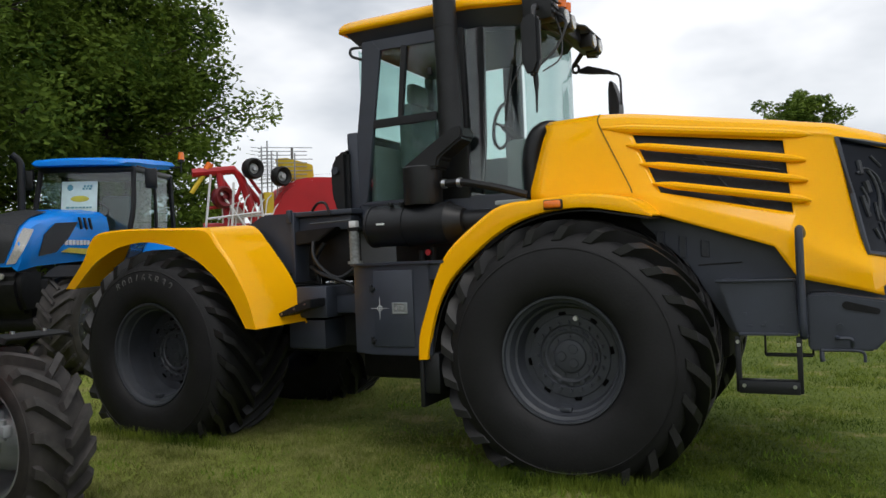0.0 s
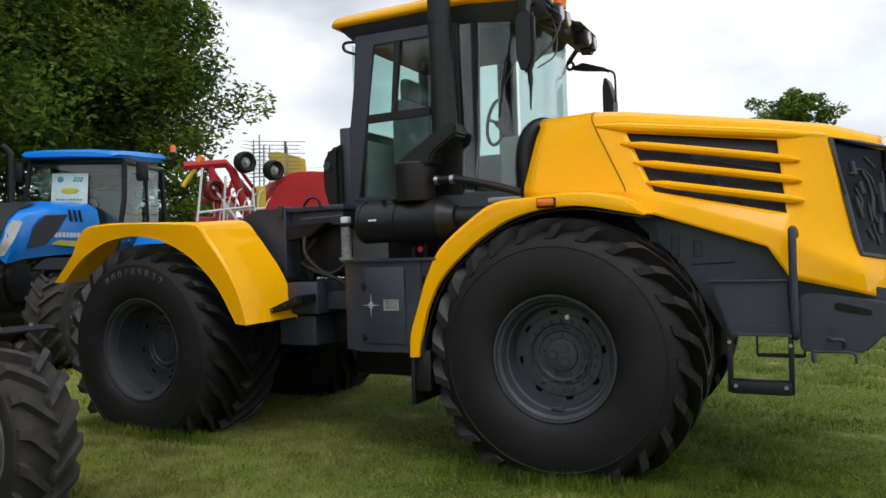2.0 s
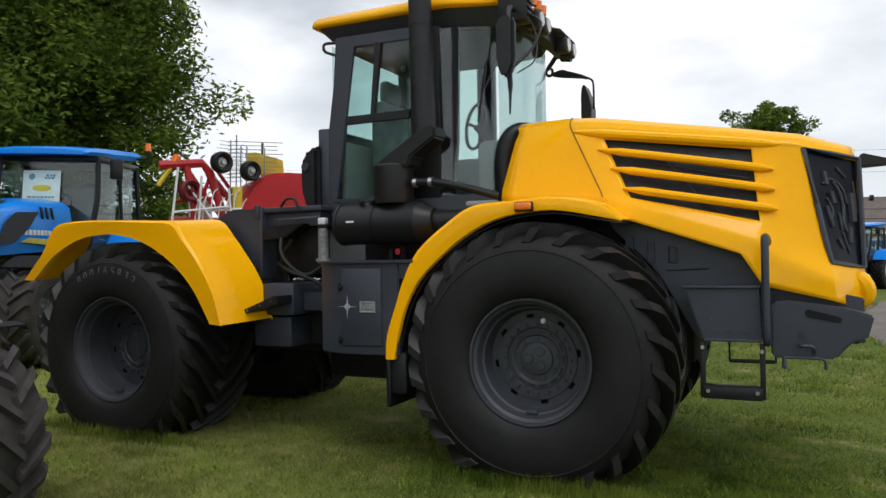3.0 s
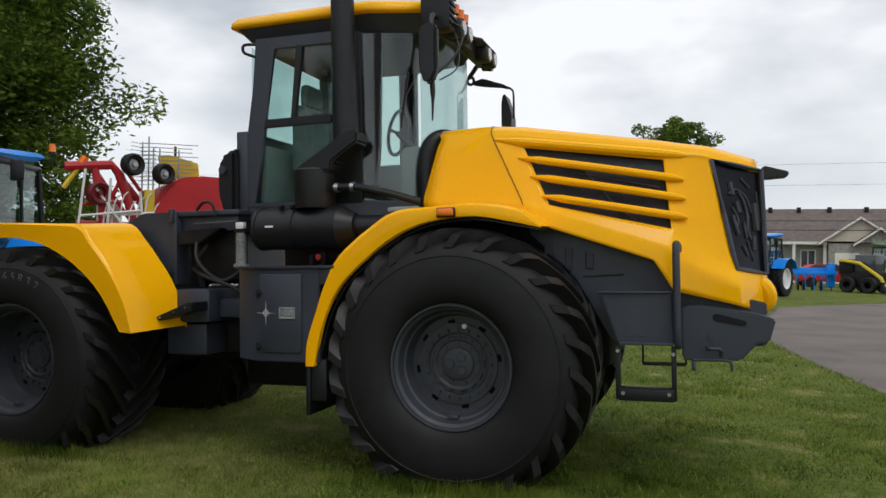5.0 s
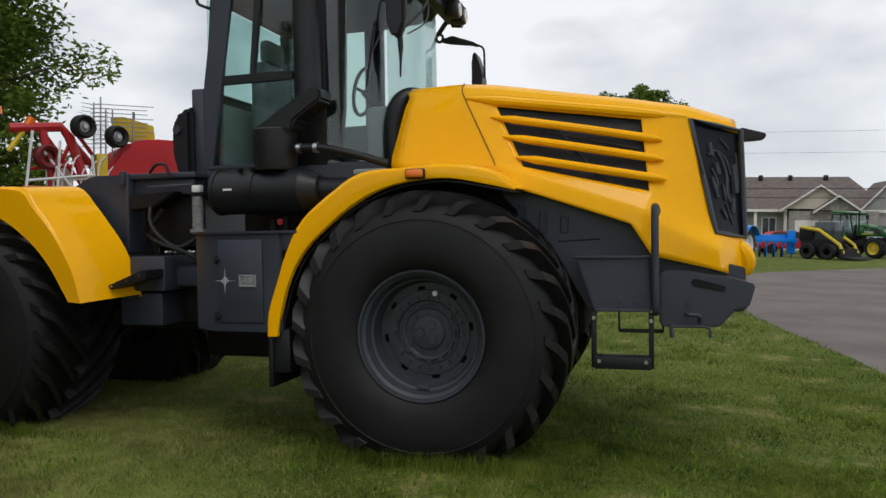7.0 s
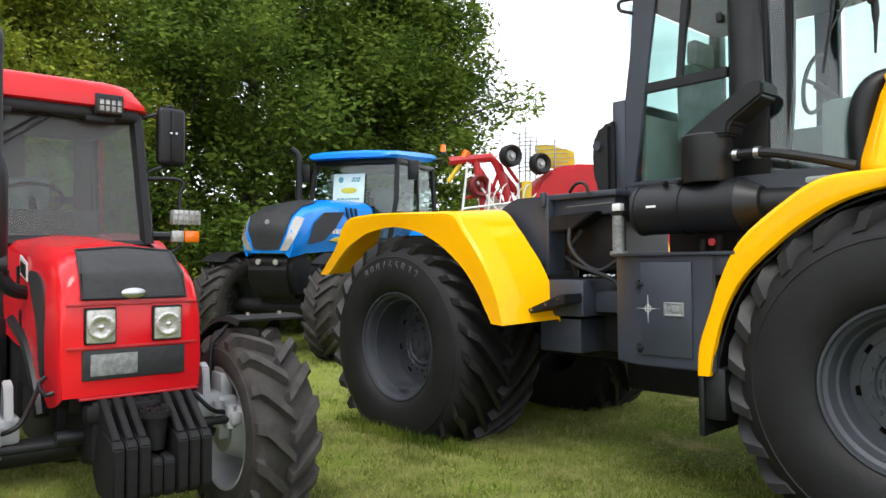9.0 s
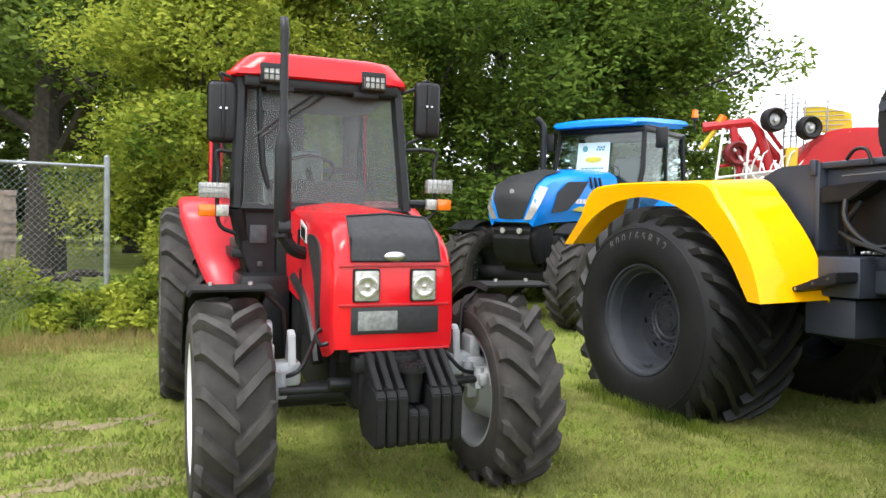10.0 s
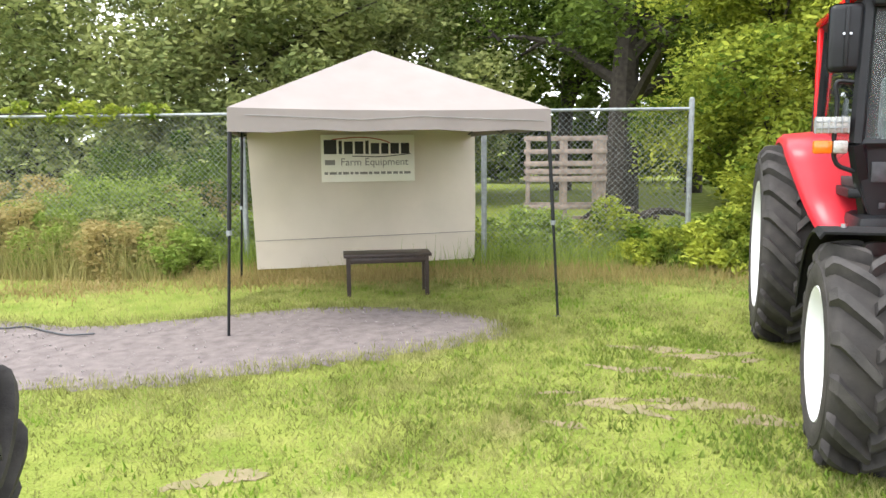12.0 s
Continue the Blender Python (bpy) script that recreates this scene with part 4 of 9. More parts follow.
for sgn in (1, -1):
    b = bmesh.new()
    s0 = spline([(p[0][0], 0.02, p[0][1] + 0.012) for p in fen], 48)
    s1 = spline([(p[0][0], -0.022, p[0][1]) for p in fen], 48)
    s2 = spline([(p[0][0] * 0.08 + p[1][0] * 0.92, -0.044, p[0][1] * 0.08 + p[1][1] * 0.92) for p in fen], 48)
    s3 = spline([(p[1][0] * 0.96 + p[2][0] * 0.04, -0.022, p[1][1] * 0.96 + p[2][1] * 0.04 + 0.003) for p in fen], 48)
    s4 = spline([(p[2][0], 0.40, p[2][1]) for p in fen], 48)
    s5 = spline([(p[2][0] - 0.012, 0.42, p[2][1] - 0.02) for p in fen], 48)
    r = [s0, s1, s2, s3, s4, s5]
    sheet(b, r if sgn > 0 else mirrored(r), 2, 1)
    thick(b, 0.012)
    rf = part("mudguard", b, M_YEL, yt, "angular yellow rear mudguard", smooth=35)
    if sgn > 0:
        b = bmesh.new()
        prism(b, [(-2.50, 1.175), (-2.20, 1.29), (-2.16, 1.29), (-2.16, 1.225), (-2.48, 1.145)], 0.16, 0.36, 0.006)
        part("bracket", b, M_BLACK, rf)
        for x, z in ((-2.46, 1.17), (-2.33, 1.212), (-2.22, 1.25)):
            b = bmesh.new()
            cyl(b, (x, 0.165, z), (x, 0.150, z), 0.009, seg=8)
            part("bolt", b, M_CHROME, rf)

# chassis, axles, deck
b = bmesh.new()
box(b, (-4.9, 0.95, 0.75), (-1.9, 1.83, 1.35), 0.04)
box(b, (-2.6, 0.72, 0.84), (-2.1, 2.05, 1.14), 0.03)
box(b, (-1.7, 0.8, 0.80), (0.95, 1.98, 1.45), 0.04)
box(b, (0.9, 1.0, 1.0), (1.7, 1.78, 1.45), 0.03)
part("chassis", b, M_DARK, yt, "black steel chassis")
for x in (-0.02, -3.81):
    b = bmesh.new()
    cyl(b, (x, 0.3, HUB), (x, 2 * C - 0.3, HUB), 0.17, seg=24)
    cyl(b, (x, C - 0.3, HUB), (x, C + 0.3, HUB), 0.34, seg=24)
    part("axle", b, M_DARK, yt, "black steel axle")
b = bmesh.new()
box(b, (-2.3, 1.1, 0.5), (-1.0, 1.7, 0.85), 0.05)
box(b, (-1.72, 0.78, 1.4), (0.5, 2 * C - 0.78, 1.93), 0.03)
box(b, (-0.42, 0.72, 1.5), (0.62, 2 * C - 0.72, 1.99), 0.02)
part("engine_frame", b, M_DARK, yt, "black engine and frame")
b = bmesh.new()
prism(b, [(-3.5, 1.50), (-3.12, 1.93), (-2.92, 2.025), (-2.57, 2.025), (-2.57, 1.50)], 0.5, 2 * C - 0.5, 0.02)
box(b, (-2.59, 0.48, 1.42), (-2.55, 0.86, 2.03), 0.006)
part("rear_deck", b, M_GREY, yt, "dark grey rear deck panel")
b = bmesh.new()
box(b, (-2.66, 0.50, 1.985), (-1.96, 2.28, 2.03), 0.01)
box(b, (-2.55, 0.55, 1.86), (-2.0, 2.2, 1.985), 0.01)
box(b, (-2.62, 0.46, 1.94), (-2.57, 0.50, 2.05), 0.008)
part("cross_beam", b, M_GREY, yt)
b = bmesh.new()
box(b, (-2.52, 0.62, 1.45), (-2.0, 0.70, 1.86), 0.02)
prism(b, [(-2.52, 1.86), (-2.1, 1.88), (-2.3, 1.76), (-2.52, 1.74)], 0.45, 0.62, 0.01)
part("support_plate", b, M_DARK, yt)
for lo, hi in (((-2.46, 0.36, 1.12), (-2.15, 0.9, 1.385)), ((-2.60, 0.42, 0.85), (-2.22, 0.95, 1.10)), ((-2.15, 0.5, 1.15), (-1.7, 0.85, 1.30))):
    b = bmesh.new()
    box(b, lo, hi, 0.013)
    part("hitch_block", b, M_GREY, yt, "dark grey articulation block")
b = bmesh.new()
for k in range(7):
    cyl(b, (-2.22 + 0.04 * k, 0.47, 1.41 + 0.006 * (k % 2)), (-2.19 + 0.04 * k, 0.47, 1.415), 0.012, seg=8)
part("chain", b, M_CHROME, yt)
b = bmesh.new()
tube(b, spline([(-2.35, 0.5, 1.85), (-2.3, 0.42, 1.62), (-2.1, 0.45, 1.45), (-1.9, 0.5, 1.55)], 12), 0.018, 8)
tube(b, spline([(-2.4, 0.5, 1.55), (-2.2, 0.4, 1.48), (-1.95, 0.45, 1.38), (-1.78, 0.5, 1.2)], 12), 0.016, 8)
tube(b, spline([(-2.35, 0.55, 1.4), (-2.35, 0.5, 1.6), (-2.25, 0.5, 1.75)], 10), 0.02, 8)
tube(b, spline([(-2.35, 0.48, 2.03), (-2.28, 0.47, 2.09), (-2.2, 0.47, 2.08), (-2.16, 0.47, 1.98)], 10), 0.012, 8)
part("hose", b, M_BLACK, yt, "black hydraulic hose")
b = bmesh.new()
tube(b, [(-2.33, 0.42, 1.915), (-1.92, 0.42, 1.925)], 0.008, 6)
part("stay_rod", b, M_DIM, yt)

# toolbox with door
b = bmesh.new()
foot = [(-1.72, 0.13), (-1.50, 0.02), (-0.995, 0.02), (-0.995, 0.7), (-1.72, 0.7)]
prism(b, foot, 0.875, 1.545, 0.008, axis="z")
tbx = part("toolbox", b, M_GREY, yt, "dark grey steel toolbox with a locked door")
b = bmesh.new()
prism(b, [(-1.74, 0.11), (-1.50, 0.0), (-0.86, 0.0), (-0.86, 0.65), (-1.74, 0.65)], 1.545, 1.565, 0.004, axis="z")
box(b, (-0.995, 0.03, 1.43), (-0.86, 0.06, 1.545), 0.004)
part("lid", b, M_GREY, tbx)
b = bmesh.new()
box(b, (-1.465, 0.006, 0.945), (-1.13, 0.02, 1.505), 0.004)
door = part("door", b, M_GREY, tbx)
for z in (1.372, 0.985):
    b = bmesh.new()
    box(b, (-1.49, -0.012, z - 0.028), (-1.472, 0.012, z + 0.028), 0.004)
    box(b, (-1.475, -0.008, z - 0.012), (-1.45, 0.008, z + 0.012), 0.003)
    part("hinge", b, M_BLACK, tbx)
b = bmesh.new()
for lo, hi in (((-1.305, -0.006, 1.185), (-1.175, 0.008, 1.197)), ((-1.305, -0.006, 1.256), (-1.175, 0.008, 1.268)), ((-1.305, -0.006, 1.190), (-1.291, 0.008, 1.262)), ((-1.189, -0.006, 1.190), (-1.175, 0.008, 1.262))):
    box(b, lo, hi, 0.004)
box(b, (-1.295, 0.001, 1.193), (-1.185, 0.008, 1.260))
lock = part("latch", b, M_STEEL, tbx, "silver recessed latch")
b = bmesh.new()
box(b, (-1.253, -0.004, 1.203), (-1.198, 0.002, 1.250), 0.005)
part("paddle", b, M_DIM2, lock)
b = bmesh.new()
cyl(b, (-1.272, 0.003, 1.226), (-1.272, -0.004, 1.226), 0.011, seg=14)
part("lock_barrel", b, M_CHROME, lock)
b = bmesh.new()
prism(b, [(-1.50, 1.226), (-1.419, 1.222), (-1.414, 1.140), (-1.409, 1.222), (-1.33, 1.226), (-1.409, 1.230), (-1.414, 1.312), (-1.419, 1.230)], 0.002, 0.008)
tube(b, [(-1.414 + 0.02 * math.cos(k * math.pi / 8), 0.004, 1.226 + 0.02 * math.sin(k * math.pi / 8)) for k in range(16)], 0.003, 6, close=True)
part("emblem", b, M_SILVER, tbx, "thin silver compass-star emblem")

# air cleaner, inlet stack
b = bmesh.new()
cyl(b, (-1.73, 0.47, 1.855), (-1.02, 0.47, 1.855), 0.165, seg=32)
air = part("air_cleaner", b, M_BLACK, yt, "black drum air cleaner")
b = bmesh.new()
cyl(b, (-1.021, 0.47, 1.855), (-0.90, 0.47, 1.86), 0.165, 0.10, seg=32)
part("end_cone", b, M_BLACK, air)
for x in (-1.39, -1.71):
    b = bmesh.new()
    cyl(b, (x - 0.01, 0.47, 1.855), (x + 0.01, 0.47, 1.855), 0.172, seg=32)
    part("band", b, M_BLACK, air)
for x in (-1.40, -1.50, -1.14):
    b = bmesh.new()
    box(b, (x - 0.015, 0.36, 2.0), (x + 0.015, 0.40, 2.035), 0.006)
    cyl(b, (x, 0.34, 2.02), (x, 0.36, 2.02), 0.014, seg=8)
    part("clamp", b, M_BLACK, air)
b = bmesh.new()
box(b, (-1.60, 0.30, 1.86), (-1.53, 0.306, 1.875), 0.001)
part("label_plate", b, M_WHITE, air, "small white label")
b = bmesh.new()
cyl(b, (-0.95, 0.50, 1.86), (-0.35, 0.55, 1.86), 0.085, seg=24)
part("outlet_pipe", b, M_BLACK, air)
b = bmesh.new()
lathe(b, [(0.0005, -0.15), (0.15, -0.15), (0.155, -0.13), (0.155, 0.14), (0.148, 0.15), (0.0005, 0.15)], 28)
bmesh.ops.rotate(b, verts=b.verts[:], matrix=Matrix.Rotation(math.pi / 2, 3, "X"))
bmesh.ops.translate(b, verts=b.verts[:], vec=(-1.245, 0.45, 2.155))
part("pre_cleaner", b, M_BLACK, yt, "black round pre-cleaner bowl")
b = bmesh.new()
hull_a = [(-1.392, 2.285), (-1.062, 2.275), (-1.045, 2.35), (-0.838, 2.485), (-0.838, 2.57), (-0.93, 2.575)]
prism(b, hull_a, 0.34, 0.56, 0.016)
part("elbow", b, M_BLACK, yt)
b = bmesh.new()
cyl(b, (-0.975, 0.45, 2.50), (-1.005, 0.45, 4.05), 0.098, 0.086, seg=28)
cyl(b, (-0.993, 0.45, 3.36), (-0.994, 0.45, 3.385), 0.094, seg=28)
part("inlet_pipe", b, M_BLACK, yt, "tall black upright inlet pipe")
b = bmesh.new()
tube(b, spline([(-1.06, 0.40, 2.155), (-0.86, 0.40, 2.15), (-0.6, 0.44, 2.09), (-0.40, 0.50, 2.03)], 14), 0.03, 10)
part("hose", b, M_BLACK, yt)
for x in (-1.03, -0.90):
    b = bmesh.new()
    cyl(b, (x - 0.015, 0.40, 2.155), (x + 0.015, 0.40, 2.152), 0.037, seg=14)
    part("hose_clamp", b, M_CHROME, yt)
b = bmesh.new()
cyl(b, (-1.89, 0.42, 1.585), (-1.89, 0.42, 1.83), 0.04, seg=20)
for k in range(7):
    cyl(b, (-1.89, 0.42, 1.61 + 0.03 * k), (-1.89, 0.42, 1.62 + 0.03 * k), 0.043, seg=20)
cyl(b, (-1.89, 0.42, 1.56), (-1.89, 0.42, 1.585), 0.06, seg=20)
filt = part("dryer_canister", b, M_DIM2, yt, "dull grey metal canister")
b = bmesh.new()
box(b, (-1.92, 0.385, 1.862), (-1.85, 0.44, 1.915), 0.008)
part("sticker", b, M_WHITE, filt)
b = bmesh.new()
box(b, (-1.94, 0.4, 1.825), (-1.84, 0.48, 1.865), 0.01)
part("valve", b, M_DARK, filt)
for x, z in ((-1.3, 1.60), (-1.2, 1.62), (-1.05, 1.6), (-0.9, 1.61)):
    b = bmesh.new()
    cyl(b, (x, 0.5, 1.565), (x, 0.5, z + 0.05), 0.03, seg=12)
    part("fuel_fitting", b, M_DARK, yt)
b = bmesh.new()
cyl(b, (-1.22, 0.46, 1.63), (-1.22, 0.44, 1.63), 0.024, seg=14)
part("red_cap", b, M_RED2, yt, "red plastic cap")

# skirt under the bonnet, battery box, steps, bumper
b = bmesh.new()
prism(b, [(0.36, 1.94), (0.52, 1.86), (1.30, 1.60), (1.42, 1.42), (1.98, 1.28), (1.98, 1.0), (0.98, 1.0), (0.72, 1.46), (0.40, 1.78)], 0.64, 0.70, 0.008)
skirt = part("skirt", b, M_GREY, yt, "dark grey side skirt below the bonnet")
b = bmesh.new()
prism(b, [(0.36, 1.94), (0.52, 1.86), (1.30, 1.60), (1.42, 1.42), (1.98, 1.28), (1.98, 1.0), (0.98, 1.0)], 2 * C - 0.70, 2 * C - 0.64, 0.008)
part("skirt", b, M_GREY, yt, "dark grey side skirt below the bonnet")
for x, z0, z1, w_ in ((0.512, 1.545, 1.71, 0.042), (0.662, 1.525, 1.668, 0.036), (0.806, 1.525, 1.628, 0.04)):
    b = bmesh.new()
    prism(b, [(x, z0), (x + w_, z0 - 0.006), (x + w_, z1 - 0.012), (x, z1)], 0.632, 0.645, 0.004)
    slot_ = part("vent_slot", b, M_RIM, skirt)
    b = bmesh.new()
    tube(b, [(x - 0.004, 0.634, z0 - 0.004), (x + w_ + 0.004, 0.634, z0 - 0.01), (x + w_ + 0.004, 0.634, z1 - 0.008), (x - 0.004, 0.634, z1 + 0.004)], 0.006, 5, close=True)
    part("vent_rim", b, M_GREY, slot_)
b = bmesh.new()
tube(b, [(0.78, 0.636, 1.465), (1.06, 0.636, 1.475)], 0.006, 6)
part("seam", b, M_BLACK, skirt)
b = bmesh.new()
prism(b, [(0.925, 1.365), (1.372, 1.365), (1.392, 1.02), (1.04, 1.02)], 0.34, 0.66, 0.012)
bat = part("battery_box", b, M_GREY, yt, "dark grey battery box with boarding step")
b = bmesh.new()
box(b, (0.92, 0.32, 1.355), (1.385, 0.36, 1.372), 0.005)
box(b, (1.05, 0.30, 1.02), (1.39, 0.36, 1.035), 0.004)
for x in (1.10, 1.18, 1.28):
    box(b, (x, 0.332, 1.075), (x + 0.03, 0.342, 1.085), 0.002)
for x in (1.09, 1.2, 1.35):
    cyl(b, (x, 0.342, 1.155 - 0.06 * (x == 1.2)), (x, 0.33, 1.155 - 0.06 * (x == 1.2)), 0.009, seg=8)
part("step_edge", b, M_GREY, bat)
b = bmesh.new()
tube(b, spline([(1.425, 0.34, 1.02), (1.42, 0.27, 1.05), (1.418, 0.26, 1.3), (1.418, 0.26, 1.62), (1.42, 0.285, 1.675), (1.43, 0.40, 1.66), (1.43, 0.48, 1.64)], 20), 0.024, 10)
part("grab_handle", b, M_GREY, yt, "dark grey tubular grab handle")
for (x0, x1, z0, z1, yy) in ((1.04, 1.39, 0.66, 1.01, 0.32), (1.19, 1.465, 0.87, 1.0, 0.50)):
    b = bmesh.new()
    thin = 0.4 if z0 > 0.8 else 1.0
    box(b, (x0 - 0.018 * thin, yy, z0), (x0 + 0.014 * thin, yy + 0.06 * thin, z1), 0.005)
    box(b, (x1 - 0.014 * thin, yy, z0), (x1 + 0.018 * thin, yy + 0.06 * thin, z1), 0.005)
    box(b, (x0, yy - 0.01, z0 - 0.005), (x1, yy + 0.10 * thin, z0 + (0.075 if z0 < 0.8 else 0.015)), 0.005)
    st = part("boarding_step", b, M_BLACK, yt, "black steel boarding step")
    if z0 < 0.8:
        for x, z in ((x0 + 0.03, z0 + 0.045), (x1 - 0.03, z0 + 0.045), (x0, 0.98), (x1, 0.965)):
            b = bmesh.new()
            cyl(b, (x, yy - 0.004, z), (x, yy - 0.02, z), 0.012, seg=8)
            part("bolt", b, M_CHROME, st)
b = bmesh.new()
plate = [(1.441, 1.25), (1.46, 1.272), (1.57, 1.275), (1.87, 1.228), (2.012, 1.19), (1.972, 1.045), (1.895, 1.028), (1.80, 0.922), (1.46, 0.918), (1.441, 0.935)]
prism(b, plate, 0.40, 2 * C - 0.40, 0.012)
bump = part("front_weight", b, M_GREY, yt, "dark grey front bumper weight")
b = bmesh.new()
prism(b, [(1.635, 1.212), (1.655, 1.226), (1.825, 1.182), (1.84, 1.168), (1.828, 1.144), (1.655, 1.174), (1.635, 1.19)], 0.392, 0.402, 0.003)
part("slot", b, M_DARK, bump)
b = bmesh.new()
tube(b, spline([(1.60, 0.40, 1.045), (1.61, 0.35, 1.045), (1.665, 0.35, 1.045), (1.68, 0.35, 1.03), (1.68, 0.38, 0.995)], 10), 0.012, 8)
tube(b, spline([(1.515, 0.40, 0.975), (1.515, 0.385, 0.92), (1.52, 0.385, 0.90)], 8), 0.014, 8)
tube(b, spline([(1.51, 0.39, 0.965), (1.64, 0.385, 0.968), (1.735, 0.385, 0.96), (1.745, 0.385, 0.90)], 10), 0.009, 8)
cyl(b, (1.62, 0.41, 1.115), (1.62, 0.385, 1.115), 0.018, seg=12)
bmesh.ops.translate(b, verts=b.verts[:], vec=(0, 0, -0.042))
part("hook", b, M_GREY, bump)
b = bmesh.new()
box(b, (1.80, 0.55, 1.0), (1.96, 2 * C - 0.55, 1.2), 0.03)
part("bumper", b, M_GREY, yt)

# ---- cab ----
b = bmesh.new()
# plan of the cab: side, slanting corner, front
plan = [(-2.0, 0.68), (-0.93, 0.68), (-0.50, 0.86), (-0.34, 1.12), (-0.34, 2 * C - 1.12), (-0.50, 2 * C - 0.86), (-0.93, 2 * C - 0.68), (-2.0, 2 * C - 0.68)]
prism(b, plan, 1.93, 2.075, 0.02, axis="z")
cab = part("cab", b, M_GREY, yt, "dark grey glazed operator cab")
b = bmesh.new()
loft(b, [(-2.06, 0.66), (-0.88, 0.66), (-0.40, 0.82), (-0.26, 1.1), (-0.26, 2 * C - 1.1), (-0.40, 2 * C - 0.82), (-0.88, 2 * C - 0.66), (-2.06, 2 * C - 0.66)], [(0.125, 3.39), (0.115, 3.41), (0.02, 3.52), (0.0, 3.56)])
part("roof_frame", b, M_GREY, cab)
b = bmesh.new()
box(b, (-1.21, 0.68, 2.05), (-0.95, 0.78, 3.43), 0.015)
part("pillar", b, M_BLACK, cab, "black front door pillar")
for lo, hi in (((-2.0, 2 * C - 0.80, 2.05), (-1.9, 2 * C - 0.68, 3.43)), ((-1.15, 2 * C - 0.78, 2.05), (-0.98, 2 * C - 0.68, 3.43))):
    b = bmesh.new()
    box(b, lo, hi, 0.015)
    part("pillar", b, M_GREY, cab)
b = bmesh.new()
box(b, (-2.10, 0.68, 1.95), (-1.99, 2 * C - 0.70, 2.695), 0.012)
part("rear_panel", b, M_GREY, cab)
b = bmesh.new()
loft(b, [(-2.13, 0.66), (-2.10, 0.63), (-0.85, 0.61), (-0.42, 0.78), (-0.3, 1.1), (-0.3, 2 * C - 1.1), (-0.42, 2 * C - 0.78), (-0.85, 2 * C - 0.61), (-2.10, 2 * C - 0.63), (-2.13, 2 * C - 0.66)],
     [(0.03, 3.55), (0.006, 3.556), (0.0, 3.57), (0.004, 3.60), (0.03, 3.635), (0.075, 3.66), (0.14, 3.675), (0.30, 3.685)])
part("roof", b, M_YEL, cab, "yellow cab roof", smooth=60)
# leaning rear pillar and the framed door
b = bmesh.new()
prism(b, [(-2.0, 2.05), (-1.995, 2.69), (-1.945, 3.04), (-1.918, 3.40), (-1.918, 3.46), (-1.79, 3.46), (-1.945, 2.05)], 0.685, 0.80, 0.008)
part("pillar", b, M_GREY, cab)
b = bmesh.new()
prism(b, [(-1.957, 2.056), (-1.805, 3.452), (-1.722, 3.356), (-1.912, 2.082)], 0.670, 0.70, 0.003)
prism(b, [(-1.805, 3.452), (-1.20, 3.447), (-1.20, 3.352), (-1.722, 3.356)], 0.670, 0.70, 0.003)
prism(b, [(-1.957, 2.056), (-1.912, 2.084), (-1.20, 2.084), (-1.20, 2.056)], 0.670, 0.70, 0.003)
part("door_frame", b, M_GREY, cab, "wide dark grey cab door frame")
b = bmesh.new()
prism(b, [(-1.812, 2.775), (-1.21, 2.78), (-1.21, 2.712), (-1.822, 2.705)], 0.664, 0.70, 0.004)
prism(b, [(-1.574, 2.77), (-1.520, 3.37), (-1.462, 3.36), (-1.530, 2.77)], 0.664, 0.70, 0.004)
part("window_bar", b, M_BLACK, cab, "black window glazing bars")
b = bmesh.new()
box(b, (-1.275, 0.655, 3.08), (-1.235, 0.675, 3.14), 0.008)
part("window_latch", b, M_BLACK, cab)


def pane(a, c, z0, z1, mat, name="window"):
    bb = bmesh.new()
    d = Vector((c[0] - a[0], c[1] - a[1], 0)).normalized()
    nrm = Vector((-d.y, d.x, 0)) * 0.004
    lo = [Vector((a[0], a[1], z0)), Vector((c[0], c[1], z0)), Vector((c[0], c[1], z1)), Vector((a[0], a[1], z1))]
    va = [bb.verts.new(p) for p in lo]
    vb = [bb.verts.new(p + nrm) for p in lo]
    bb.faces.new(va)
    bb.faces.new(vb[::-1])
    for k in range(4):
        bb.faces.new((va[(k + 1) % 4], va[k], vb[k], vb[(k + 1) % 4]))
    ob = part(name, bb, mat, cab, "tinted glass pane")
    ob.visible_shadow = False
    return ob


pane((-1.93, 0.69), (-1.21, 0.69), 2.08, 2.74, M_GLASS)
pane((-1.85, 0.69), (-1.21, 0.69), 2.745, 3.41, M_GLASS)
# one bent front glass from door post to door post
bend = spline([(-0.95, 0.70, 0), (-0.72, 0.775, 0), (-0.51, 0.88, 0), (-0.39, 1.02, 0), (-0.35, 1.2, 0), (-0.345, C, 0), (-0.35, 2 * C - 1.2, 0), (-0.39, 2 * C - 1.02, 0), (-0.51, 2 * C - 0.88, 0), (-0.72, 2 * C - 0.775, 0), (-0.95, 2 * C - 0.70, 0)], 48)
b = bmesh.new()
sheet(b, [[(p.x, p.y, z) for p in bend] for z in (2.075, 3.41)], 1, 1)
bmesh.ops.recalc_face_normals(b, faces=b.faces[:])
bmesh.ops.solidify(b, geom=b.faces[:], thickness=0.004)
screen = part("windscreen", b, M_GLASS2, cab, "curved tinted windscreen", smooth=60)
screen.visible_shadow = False
pane((-1.0, 2 * C - 0.69), (-1.9, 2 * C - 0.69), 2.075, 3.41, M_GLASS)
pane((-1.99, 2 * C - 0.75), (-1.99, 0.75), 2.66, 3.41, M_GLASS)
